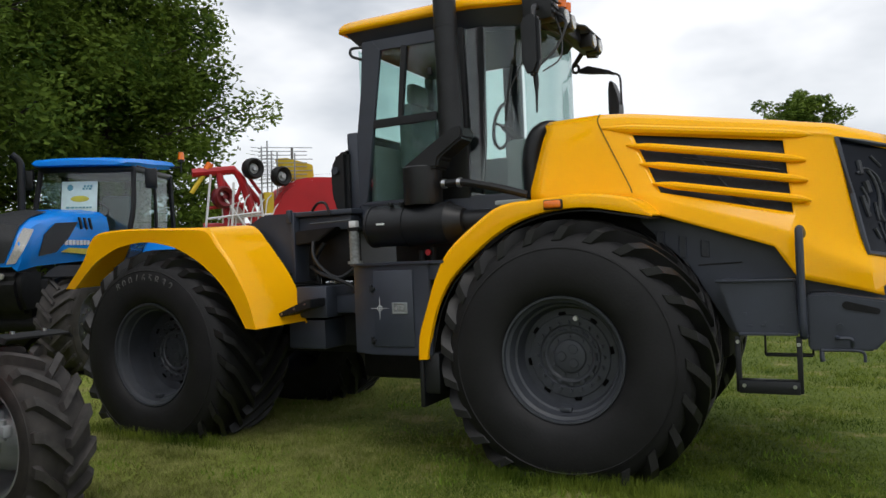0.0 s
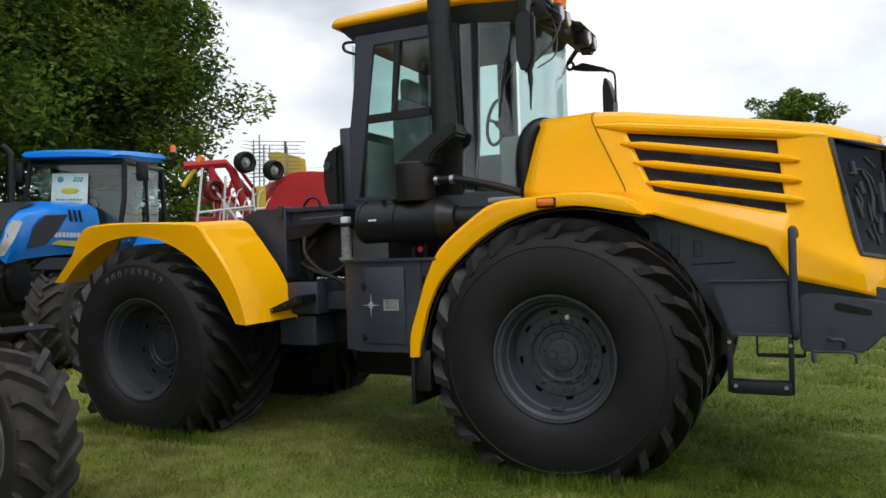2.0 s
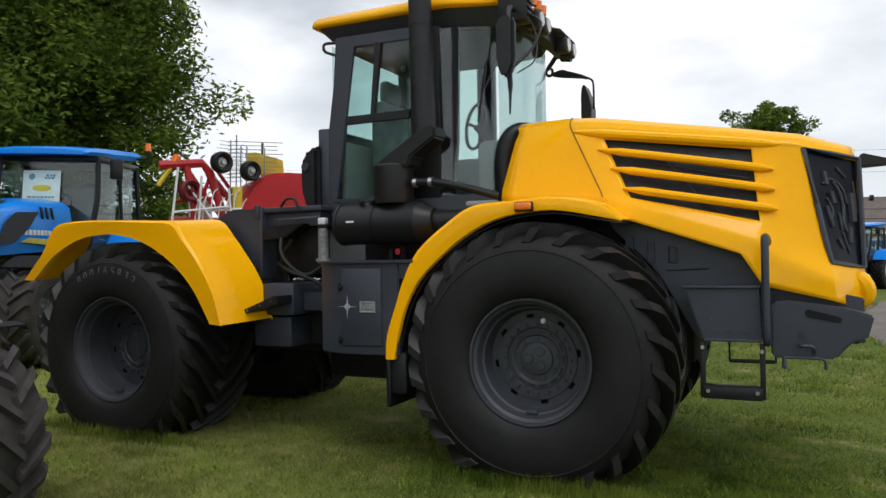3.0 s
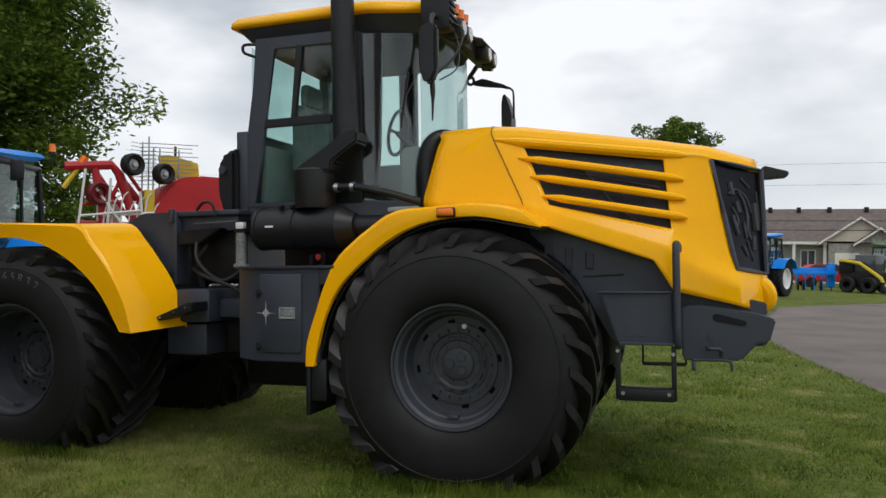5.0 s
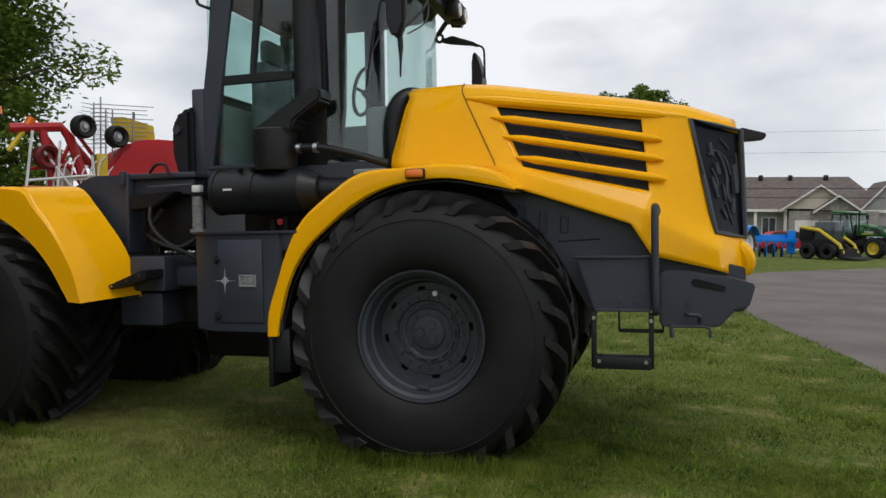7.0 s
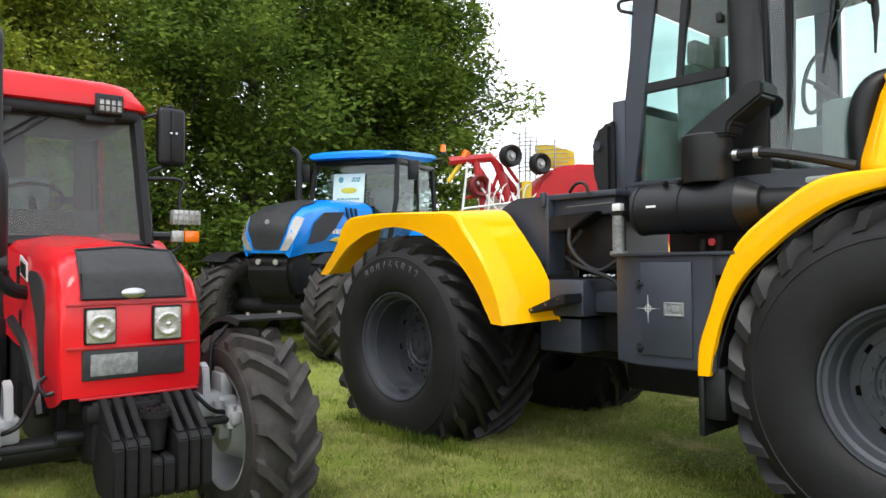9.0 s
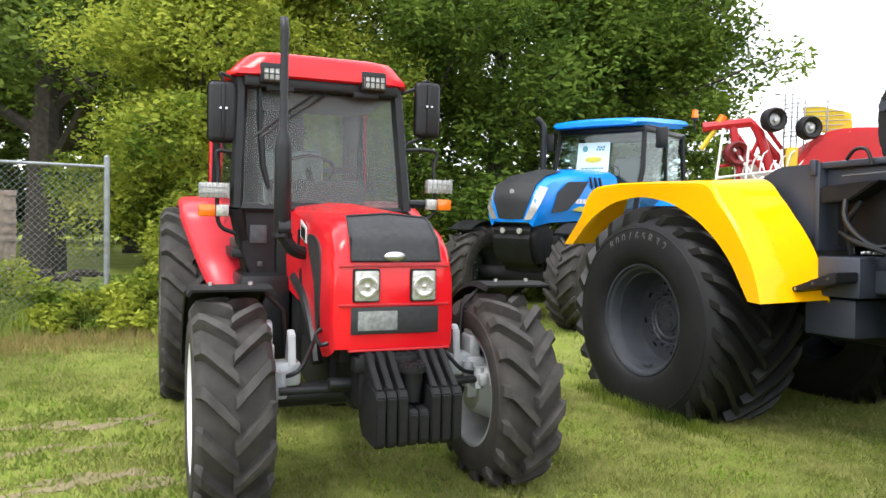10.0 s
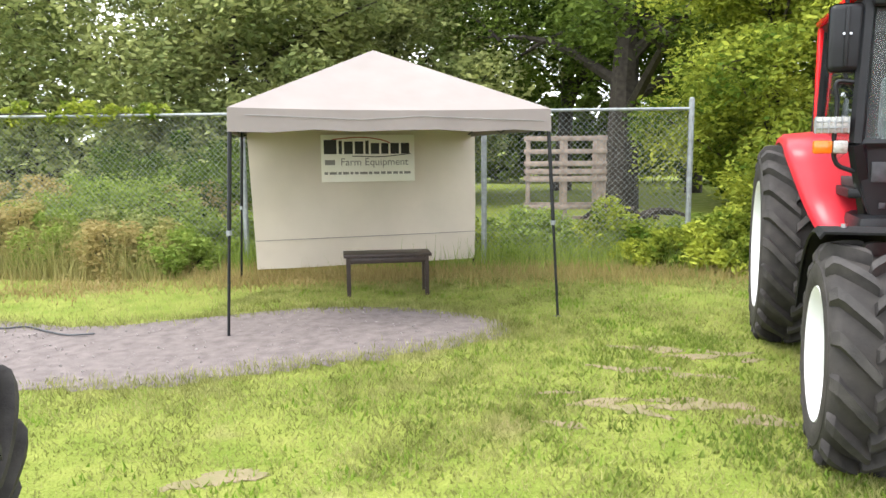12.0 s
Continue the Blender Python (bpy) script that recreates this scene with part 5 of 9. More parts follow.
# black door post behind the front corner glass
b = bmesh.new()
prism(b, [(-0.95, 2.06), (-0.86, 2.06), (-0.82, 2.5), (-0.80, 3.42), (-0.95, 3.42)], 0.73, 0.79, 0.01)
part("pillar", b, M_BLACK, cab)
# inside of the cab
b = bmesh.new()
box(b, (-1.72, 1.15, 2.28), (-1.22, 1.65, 2.42), 0.05)
box(b, (-1.86, 1.15, 2.36), (-1.70, 1.65, 3.0), 0.06)
box(b, (-1.82, 1.25, 3.0), (-1.72, 1.55, 3.2), 0.04)
box(b, (-1.65, 1.08, 2.0), (-1.3, 1.7, 2.3), 0.03)
part("seat", b, M_SEAT, cab, "grey fabric operator seat")
b = bmesh.new()
box(b, (-0.80, 1.1, 2.0), (-0.55, 1.7, 2.55), 0.05)
box(b, (-1.7, 1.75, 2.0), (-0.9, 2.0, 2.5), 0.05)
box(b, (-1.9, 0.75, 1.98), (-0.5, 2 * C - 0.75, 2.02), 0.01)
box(b, (-1.98, 0.85, 2.0), (-1.92, 1.95, 2.60), 0.02)
part("console", b, M_CABIN, cab)
b = bmesh.new()
ring = [(-0.92 + 0.09 * math.sin(a) * 0.5, C + 0.2 * math.cos(a), 2.72 + 0.19 * math.sin(a)) for a in [k * 2 * math.pi / 20 for k in range(20)]]
tube(b, ring, 0.016, 8, close=True)
tube(b, [(-0.92, C, 2.72), (-0.7, C, 2.5)], 0.03, 8)
tube(b, [(-0.92, C - 0.2, 2.72), (-0.92, C + 0.2, 2.72)], 0.014, 6)
part("steering_wheel", b, M_BLACK, cab)
# shroud between cab and bonnet
b = bmesh.new()
tube(b, spline([(-0.46, 0.86, 2.03), (-0.47, 0.86, 2.3), (-0.44, 0.88, 2.48), (-0.37, 0.92, 2.57), (-0.25, 1.0, 2.58)], 14), [0.085] * 6 + [0.085, 0.085, 0.08, 0.075, 0.07, 0.065, 0.06, 0.05, 0.04], 14)
part("shroud", b, M_BLACK, yt, "black rubber shroud")
# tank on the back of the cab
b = bmesh.new()
prism(b, [(-2.24, 2.10), (-2.262, 2.25), (-2.255, 2.38), (-2.235, 2.47), (-2.18, 2.525), (-2.11, 2.545), (-2.07, 2.545), (-2.07, 1.98), (-2.14, 1.98), (-2.20, 2.02)], 0.62, 1.05, 0.035)
tank = part("washer_tank", b, M_BLACK, yt, "black rounded plastic tank")
b = bmesh.new()
cyl(b, (-2.185, 0.63, 2.37), (-2.185, 0.595, 2.37), 0.034, seg=14)
part("cap", b, M_GREY, tank)
b = bmesh.new()
tube(b, spline([(-1.92, 0.70, 3.42), (-2.005, 0.66, 3.41), (-2.005, 0.66, 3.35), (-1.915, 0.68, 3.31)], 10), 0.013, 8)
part("grab_handle", b, M_BLACK, cab)
# roof lamps on the front edge
b = bmesh.new()
box(b, (-0.36, 0.72, 3.40), (-0.26, 2 * C - 0.72, 3.50), 0.015)
box(b, (-0.44, 0.66, 3.36), (-0.20, 0.80, 3.72), 0.02)
for k, y in enumerate((0.90, 1.08, 1.70, 1.90)):
    box(b, (-0.28, y - 0.07, 3.36), (-0.16, y + 0.07, 3.49), 0.02)
part("lamp_bar", b, M_BLACK, cab, "black roof lamp bar")
b = bmesh.new()
for k in range(6):
    box(b, (-0.198, 0.67, 3.40 + 0.05 * k), (-0.185, 0.79, 3.425 + 0.05 * k), 0.003)
part("lamp_guard", b, M_BLACK, cab)
for y in (0.90, 1.08, 1.70, 1.90):
    b = bmesh.new()
    cyl(b, (-0.165, y, 3.425), (-0.150, y, 3.425), 0.055, seg=16)
    part("work_lamp", b, M_CLEAR, cab)
for k in range(3):
    b = bmesh.new()
    cyl(b, (-0.22, 0.86 + 0.13 * k, 3.53), (-0.21, 0.86 + 0.13 * k, 3.60), 0.035, 0.028, seg=14)
    part("beacon", b, M_AMBER, cab, "amber roof marker lamp")
b = bmesh.new()
prism(b, [(-0.34, 3.57), (-0.17, 3.515), (-0.17, 3.50), (-0.34, 3.55)], 1.5, 2.0, 0.004)
part("visor_flap", b, M_DIM, cab)
b = bmesh.new()
cyl(b, (-0.30, 2.0, 3.42), (-0.21, 2.0, 3.41), 0.06, seg=18)
part("head_lamp", b, M_BLACK, cab)
# mirrors and wiper
b = bmesh.new()
prism(b, [(-0.325, 3.27), (-0.30, 3.30), (-0.21, 3.30), (-0.185, 3.27), (-0.185, 2.95), (-0.225, 2.86), (-0.285, 2.86), (-0.325, 2.97)], 0.29, 0.365, 0.022)
mir = part("mirror", b, M_BLACK, cab, "black rear-view mirror housing")
b = bmesh.new()
tube(b, spline([(-0.25, 0.36, 3.25), (-0.26, 0.42, 3.38), (-0.30, 0.62, 3.45), (-0.34, 0.70, 3.45)], 10), 0.018, 8)
tube(b, spline([(-0.25, 0.36, 2.95), (-0.24, 0.36, 2.80), (-0.245, 0.36, 2.60)], 8), [0.02] * 5 + [0.012, 0.01, 0.008, 0.006], 8)
tube(b, spline([(-0.22, 0.40, 2.95), (-0.12, 0.52, 3.1), (-0.08, 0.62, 3.30), (-0.2, 0.72, 3.42)], 12), 0.010, 8)
tube(b, spline([(-0.20, 0.40, 2.90), (-0.10, 0.50, 3.0), (-0.12, 0.62, 3.20), (-0.2, 0.72, 3.40)], 12), 0.006, 6)
part("mirror_arm", b, M_BLACK, cab)
b = bmesh.new()
tube(b, [(-0.484 + 0.032 * math.cos(k * math.pi / 7), 2.22, 3.332 + 0.036 * math.sin(k * math.pi / 7)) for k in range(14)], 0.014, 8, close=True)
tube(b, [(-0.36, 2.05, 3.44), (-0.50, 2.22, 3.365)], 0.022, 8)
part("arm_bracket", b, M_BLACK, cab)
b = bmesh.new()
prism(b, [(-0.455, 3.318), (-0.36, 3.342), (-0.152, 3.268), (-0.115, 3.24), (-0.118, 3.222), (-0.17, 3.24), (-0.362, 3.267), (-0.455, 3.288)], 2.195, 2.245, 0.006)
part("mirror_arm", b, M_BLACK, cab)
b = bmesh.new()
tube(b, spline([(-0.15, 2.22, 3.25), (-0.095, 2.22, 3.228), (-0.066, 2.22, 3.19), (-0.061, 2.22, 3.08), (-0.061, 2.22, 2.94)], 14), 0.010, 8)
part("mirror_stem", b, M_BLACK, cab)
b = bmesh.new()
prism(b, [(-0.163, 3.08), (-0.152, 3.15), (-0.140, 3.166), (-0.126, 3.155), (-0.091, 3.055), (-0.068, 2.94), (-0.070, 2.87), (-0.085, 2.80), (-0.155, 2.78), (-0.165, 2.88)], 2.14, 2.34, 0.008)
far_mirror = part("mirror", b, M_BLACK, cab, "black rear-view mirror housing")
b = bmesh.new()
prism(b, [(-0.168, 3.07), (-0.157, 3.14), (-0.154, 3.14), (-0.163, 3.07), (-0.166, 2.88), (-0.157, 2.79), (-0.160, 2.79), (-0.170, 2.88)], 2.155, 2.325)
part("mirror_glass", b, M_MIRROR, far_mirror)
b = bmesh.new()
tube(b, [(-0.48, 0.98, 3.40), (-0.50, 0.92, 3.2), (-0.62, 0.80, 2.9)], 0.008, 6)
tube(b, [(-0.60, 0.82, 3.1), (-0.66, 0.79, 2.65)], 0.010, 6)
part("wiper", b, M_BLACK, cab)
# ---- trees and shrubs ----
M_BARK = material("grey_brown_bark", (0.028, 0.023, 0.019), 0.9, color2=(0.065, 0.054, 0.044), scale=9, bump=0.9, bump_scale=30)
M_LEAF_D = leaf_material("dark_green_leaves", (0.028, 0.062, 0.009), (0.175, 0.25, 0.036), 0.33, 0.9)
M_LEAF_L = leaf_material("light_green_leaves", (0.072, 0.128, 0.015), (0.47, 0.51, 0.075), 0.38, 1.1)
M_LEAF_S = leaf_material("deep_green_leaves", (0.026, 0.054, 0.010), (0.18, 0.245, 0.046), 0.33, 0.8)
# paleness of haze over the far trees, put into the leaf colour
M_LEAF_F = leaf_material("haze_tinted_green_leaves", (0.15, 0.19, 0.065), (0.50, 0.53, 0.21), 0.38, 0.6)
M_LEAF_W = leaf_material("weed_leaves", (0.11, 0.19, 0.025), (0.40, 0.47, 0.12))


def leaf_cloud(centres, radii, per, size, seed, flatten=0.8, droop=0.0):
    """Leaf quads, folded and tilted at random, in clumps."""
    r = np.random.default_rng(seed)
    c = np.repeat(centres, per, axis=0)
    R = np.repeat(radii, per)
    d = r.normal(size=(len(c), 3))
    d /= np.linalg.norm(d, axis=1)[:, None]
    d *= (r.uniform(0.15, 1, len(c)) ** 0.45)[:, None] * R[:, None]
    d[:, 2] *= flatten
    p = c + d
    p[:, 2] -= droop * R * r.uniform(0, 1, len(c))
    u = r.normal(size=(len(c), 3))
    u[:, 2] *= 0.5
    u /= np.linalg.norm(u, axis=1)[:, None]
    w = np.cross(u, r.normal(size=(len(c), 3)))
    w /= np.linalg.norm(w, axis=1)[:, None] + 1e-9
    s = size * r.uniform(0.6, 1.3, len(c))[:, None]
    q = np.stack([p - u * s, p + w * s * 0.42, p + u * s, p - w * s * 0.42], 1).reshape(-1, 3)
    f = np.arange(len(q)).reshape(-1, 4)
    return q, f


def tree(x, y, h, spread, mat, label, seed, trunk_r=0.18, low=0.25, clumps=90, per=260, size=0.085, crown_r=0.9, name="tree", twigs=True, squash=1.0):
    """A tapered trunk that forks into limbs, with a ragged crown of leaf clumps on the limb ends."""
    r = random.Random(seed)
    z0 = float(height(np.array(x), np.array(y)))
    t = thing(name, Matrix.Translation((x, y, z0)), label, "tree", "trees round the lawn")
    bmx = bmesh.new()
    tips = []
    lean = Vector((r.uniform(-0.06, 0.06), r.uniform(-0.06, 0.06), 1))
    stem = [Vector((0, 0, -0.1)) + lean * (h * 0.75) * f + Vector((r.uniform(-0.1, 0.1), r.uniform(-0.1, 0.1), 0)) * f for f in (0, 0.15, 0.35, 0.6, 0.85, 1.0)]
    tube(bmx, stem, [trunk_r * 1.25, trunk_r, trunk_r * 0.8, trunk_r * 0.55, trunk_r * 0.3, trunk_r * 0.12], 9)
    n_limb = 14
    for k in range(n_limb):
        f = low + (0.95 - low) * k / n_limb
        s = f / 1.0 * (len(stem) - 1)
        i = min(int(s), len(stem) - 2)
        p0 = stem[i].lerp(stem[i + 1], s - i)
        a = k * 2.4 + r.uniform(-0.5, 0.5)
        reach = spread * (1 - 0.55 * max(0, f - 0.45) / 0.55) * r.uniform(0.7, 1.05)
        rise = h * r.uniform(0.08, 0.26)
        d = Vector((math.cos(a), math.sin(a), 0))
        p1 = p0 + d * reach * 0.5 + Vector((0, 0, rise * 0.7))
        p2 = p0 + d * reach + Vector((r.uniform(-0.3, 0.3), r.uniform(-0.3, 0.3), rise * r.uniform(0.5, 1.1)))
        rr = trunk_r * (0.5 - 0.3 * f)
        tube(bmx, spline([p0, p1, p2], 6), [rr * (1 - 0.14 * q) for q in range(7)], 6)
        for q in range(5):
            g = r.uniform(0.3, 1.0)
            b0 = p0.lerp(p2, g) + Vector((0, 0, rise * 0.3 * (1 - g)))
            tip = b0 + Vector((r.uniform(-1, 1), r.uniform(-1, 1), r.uniform(-0.35, 0.7))) * spread * 0.34
            if twigs:
                tube(bmx, [b0, b0.lerp(tip, 0.5) + Vector((0, 0, 0.05)), tip], [rr * 0.35, rr * 0.25, rr * 0.1], 5)
            tips.append(tip)
        tips.append(p2)
    part("trunk", bmx, M_BARK, t, "grey-brown trunk and limbs")
    tips += [stem[-1] + Vector((r.uniform(-0.6, 0.6), r.uniform(-0.6, 0.6), r.uniform(-0.2, h * 0.16))) for _ in range(8)]
    while len(tips) < clumps:
        a, b_ = r.choice(tips), r.choice(tips)
        tips.append(a.lerp(b_, r.uniform(0, 0.35)) + Vector((r.uniform(-0.5, 0.5), r.uniform(-0.5, 0.5), r.uniform(-0.5, 0.4))))
    r.shuffle(tips)
    tips = tips[:clumps]
    cen = np.array([tuple(p) for p in tips])
    cen[:, 2] = np.maximum(cen[:, 2], 0.35)
    rad = np.array([crown_r * r.uniform(0.55, 1.15) for _ in tips])
    v, f = leaf_cloud(cen, rad, per, size, seed, 0.75, 0.25)
    v[:, 2] = np.maximum(v[:, 2], 0.02)
    crown = new("crown", from_arrays("crown", v, f, mat))
    crown.parent = t
    tagged(crown, "ragged leafy crown")
    return t


def shrub(x, y, rx, ry, h, mat, label, seed, clumps=40, per=160, size=0.06, name="shrub"):
    r = random.Random(seed)
    z0 = float(height(np.array(x), np.array(y)))
    t = thing(name, Matrix.Translation((x, y, z0)), label, "shrub", {"weed_clump": "weeds by the fence", "undergrowth": "undergrowth below the trees", "hedge": "hedge behind the meadow"}[name])
    bmx = bmesh.new()
    cen, rad = [], []
    for k in range(clumps):
        a, q = r.uniform(0, 6.28), r.uniform(0, 1) ** 0.5
        px, py = rx * q * math.cos(a), ry * q * math.sin(a)
        pz = r.uniform(0.1, 1.0) * h * (1 - 0.55 * q * q)
        cen.append((px, py, pz))
        rad.append(r.uniform(0.14, 0.3) * min(1.4, h))
        if k < 12:
            tube(bmx, [(px * 0.4, py * 0.4, 0), (px * 0.7, py * 0.7, pz * 0.6), (px, py, pz)], [0.016, 0.011, 0.005], 5)
    part("stem", bmx, M_BARK, t)
    v, f = leaf_cloud(np.array(cen), np.array(rad), per, size, seed, 0.8)
    v[:, 2] = np.maximum(v[:, 2], 0.0)
    leaves = new("foliage", from_arrays("foliage", v, f, mat))
    leaves.parent = t
    return t


# maples behind the parked tractors
tree(-13.4, 7.3, 12.0, 3.1, M_LEAF_D, "tall maple with dense dark green leaves behind the tractors", 11, 0.22, 0.26, 300, 320, 0.076, 1.1)
tree(-14.5, 4.4, 10.5, 3.4, M_LEAF_D, "tall maple with dense dark green leaves behind the tractors", 12, 0.24, 0.15, 150, 340, 0.076, 1.05)
tree(-12.6, 1.9, 8.0, 2.6, M_LEAF_D, "maple with dense dark green leaves behind the tractors", 13, 0.16, 0.08, 125, 480, 0.060, 0.9)
tree(-12.9, -0.6, 8.0, 2.6, M_LEAF_L, "maple with fresh light green leaves behind the red tractor", 14, 0.15, 0.06, 160, 560, 0.056, 0.85)
tree(-11.8, -2.5, 6.6, 2.0, M_LEAF_L, "young maple with yellow-green leaves down to the grass", 15, 0.11, 0.05, 140, 520, 0.052, 0.7)
tree(-22.0, 10.0, 12.0, 4.2, M_LEAF_D, "tall maple with dense dark green leaves", 16, 0.25, 0.12, 60, 170, 0.15, 1.3)
# trees beyond the fence
tree(-18.6, -5.2, 13.0, 4.6, M_LEAF_S, "big dark tree with a stout trunk beyond the fence", 17, 0.42, 0.28, 210, 420, 0.08, 1.2)
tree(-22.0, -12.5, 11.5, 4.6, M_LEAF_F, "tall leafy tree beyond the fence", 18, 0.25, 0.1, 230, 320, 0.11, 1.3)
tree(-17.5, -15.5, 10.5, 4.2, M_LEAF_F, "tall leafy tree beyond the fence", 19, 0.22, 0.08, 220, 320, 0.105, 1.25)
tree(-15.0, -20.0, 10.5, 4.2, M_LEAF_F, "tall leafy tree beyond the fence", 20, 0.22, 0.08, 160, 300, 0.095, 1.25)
tree(-26.0, -3.0, 13.0, 5.0, M_LEAF_S, "tall leafy tree beyond the fence", 21, 0.25, 0.22, 180, 260, 0.12, 1.4)
tree(-24.0, 3.0, 12.0, 4.5, M_LEAF_D, "tall leafy tree beyond the fence", 22, 0.25, 0.1, 40, 150, 0.17, 1.4)
tree(-27.0, -7.6, 14.0, 5.2, M_LEAF_S, "tall dark leafy tree beyond the fence", 24, 0.3, 0.3, 170, 260, 0.12, 1.5)
# lone tree far behind the bonnet
tree(-0.4, 66.0, 16.6, 3.3, M_LEAF_D, "round-headed tree far off between the houses", 23, 0.3, 0.35, 90, 160, 0.18, 1.05)
# ---- red tractor ----
M_REFL = material("faceted_lamp_reflector", (0.58, 0.58, 0.55), 0.16, metal=0.85, vary=0.1, scale=40, bump=0.12, bump_scale=60)


def lathe_x(bm, prof, y, z, seg=28):
    """A dished round form facing +x: radius and x from the rim inwards."""
    loops = [[bm.verts.new((x, y + r * math.cos(k * 2 * math.pi / seg), z + r * math.sin(k * 2 * math.pi / seg))) for k in range(seg)] for r, x in prof]
    for r0, r1 in zip(loops, loops[1:]):
        for k in range(seg):
            bm.faces.new((r0[k], r0[(k + 1) % seg], r1[(k + 1) % seg], r1[k]))
    bm.faces.new(loops[-1])



def farm_wheel(parent, m, R, rb, w, n, turn, rim_mat, tyre_mat, lug_h=0.045, lug_w=0.05, sweep=0.5, dish=0.12, label="painted steel wheel"):
    """A tractor wheel, its outer face at y = 0, towards -y."""
    bm = bmesh.new()
    lathe(bm, [(rb - 0.004, 0.02), (rb + 0.012, 0.004), (rb + 0.004, -0.010), (rb - 0.012, 0.0), (rb - 0.03, 0.03), (rb - 0.05, 0.05), (rb - 0.06, dish - 0.01), (rb * 0.62, dish + 0.02), (rb * 0.5, dish - 0.02),
               (rb * 0.34, dish - 0.03), (rb * 0.3, dish - 0.06), (0.0005, dish - 0.06)], 40)
    lathe(bm, [(rb - 0.004, 0.02), (rb - 0.03, w * 0.3), (rb - 0.03, w * 0.7), (rb - 0.004, w - 0.02), (rb + 0.012, w), (rb - 0.012, w), (rb - 0.045, w * 0.7), (rb - 0.05, w * 0.35)], 40)
    wheel = part("wheel", bm, rim_mat, parent, label)
    wheel.matrix_basis = m
    ty = part("tyre", tyre_mesh(R, rb, w, n, lug_h, lug_w, turn, R * 0.955, 0.02, sweep), tyre_mat, wheel, "ribbed black tractor tyre", smooth=35)
    ty.data.materials.append(M_LUG2 if tyre_mat is M_TYRE2 else M_LUG)
    nb = bmesh.new()
    cyl(nb, (0, 0, 0), (0, -0.02, 0), 0.012, seg=6)
    nut = part("wheel_nut", nb, M_CHROME, wheel)
    for k in range(8):
        mm = Matrix.Rotation(2 * math.pi * k / 8, 4, "Y") @ Matrix.Translation((0, dish - 0.022, rb * 0.42))
        if k == 0:
            nut.matrix_basis = mm
        else:
            share("wheel_nut", nut.data, wheel, mm)
    return wheel


FLIP = Matrix.Rotation(math.pi, 4, "Z")
red = thing("red_tractor", pose(-2.974, -2.575, -0.022, 0, 0, -3.5), "red farm tractor with black cab frame, parked facing out on grass", "tractor")
fw, rw = 0.345, 0.44
farm_wheel(red, Matrix.Translation((0.07, -1.015, 0.535)), 0.56, 0.33, fw, 16, 1, M_WHITE, M_TYRE2, 0.06, 0.070, 0.33, 0.1, "white painted steel wheel")
farm_wheel(red, Matrix.Translation((0.07, 0.878, 0.535)) @ FLIP, 0.56, 0.33, fw, 16, -1, M_SILVER, M_TYRE2, 0.06, 0.070, 0.33, 0.1, "grey painted steel wheel")
farm_wheel(red, Matrix.Translation((-2.52, -1.13, 0.765)), 0.80, 0.51, rw, 22, 1, M_WHITE, M_TYRE2, 0.058, 0.075, 0.30, 0.14, "white painted steel wheel")
farm_wheel(red, Matrix.Translation((-2.52, 1.03, 0.765)) @ FLIP, 0.80, 0.51, rw, 22, -1, M_WHITE, M_TYRE2, 0.058, 0.075, 0.30, 0.14, "white painted steel wheel")
RC = -0.035  # middle line of the bonnet
# bonnet: sections from the nose back
secs = []
for x, zb, zt, hw, crown in ((0.385, 0.86, 1.30, 0.315, 0.0), (0.38, 0.85, 1.335, 0.318, 0.004), (0.34, 0.83, 1.42, 0.322, 0.01), (0.25, 0.80, 1.49, 0.322, 0.015), (0.12, 0.78, 1.53, 0.318, 0.02), (-0.1, 0.86, 1.56, 0.31, 0.022), (-0.5, 0.97, 1.585, 0.295, 0.025), (-1.25, 1.02, 1.60, 0.285, 0.025)):
    rr = min(0.10, (zt - zb) * 0.3)
    sec = [(x, RC - hw, zb), (x, RC - hw - 0.008, zb + (zt - zb) * 0.35), (x, RC - hw, zt - rr * 1.2), (x, RC - hw + 0.02, zt - rr * 0.5), (x, RC - hw + 0.06, zt - rr * 0.12), (x, RC - hw + 0.13, zt), (x, RC, zt + crown)]
    sec += [(p[0], 2 * RC - p[1], p[2]) for p in sec[-2::-1]]
    secs.append(sec)
b = bmesh.new()
sheet(b, secs, 3, 2)
f0 = [v for v in secs[0]]
vs = [b.verts.new((p[0] + 0.002, p[1], p[2])) for p in f0]
b.faces.new(vs)
bmesh.ops.remove_doubles(b, verts=b.verts[:], dist=0.004)
bmesh.ops.recalc_face_normals(b, faces=b.faces[:])
rb_ = part("bonnet", b, M_RED, red, "glossy red bonnet with square nose", smooth=38)
# seams and raised nose frame
b = bmesh.new()
for z in (1.285, 1.085):
    box(b, (0.385, RC - 0.30, z - 0.006), (0.396, RC + 0.30, z + 0.006), 0.002)
box(b, (0.37, RC - 0.245, 0.845), (0.40, RC + 0.31, 0.858), 0.004)
part("nose_seam", b, M_RED2, rb_)
b = bmesh.new()
sl = [[(0.402, RC - 0.24, 1.315), (0.402, RC, 1.315), (0.402, RC + 0.24, 1.315)], [(0.362, RC - 0.235, 1.425), (0.362, RC, 1.435), (0.362, RC + 0.235, 1.425)], [(0.27, RC - 0.225, 1.507), (0.27, RC, 1.525), (0.27, RC + 0.225, 1.507)], [(0.20, RC - 0.22, 1.535), (0.20, RC, 1.553), (0.20, RC + 0.22, 1.535)]]
sheet(b, sl, 3, 3)
thick(b, 0.012)
part("upper_grille", b, M_MESH, rb_, "black mesh upper grille")
b = bmesh.new()
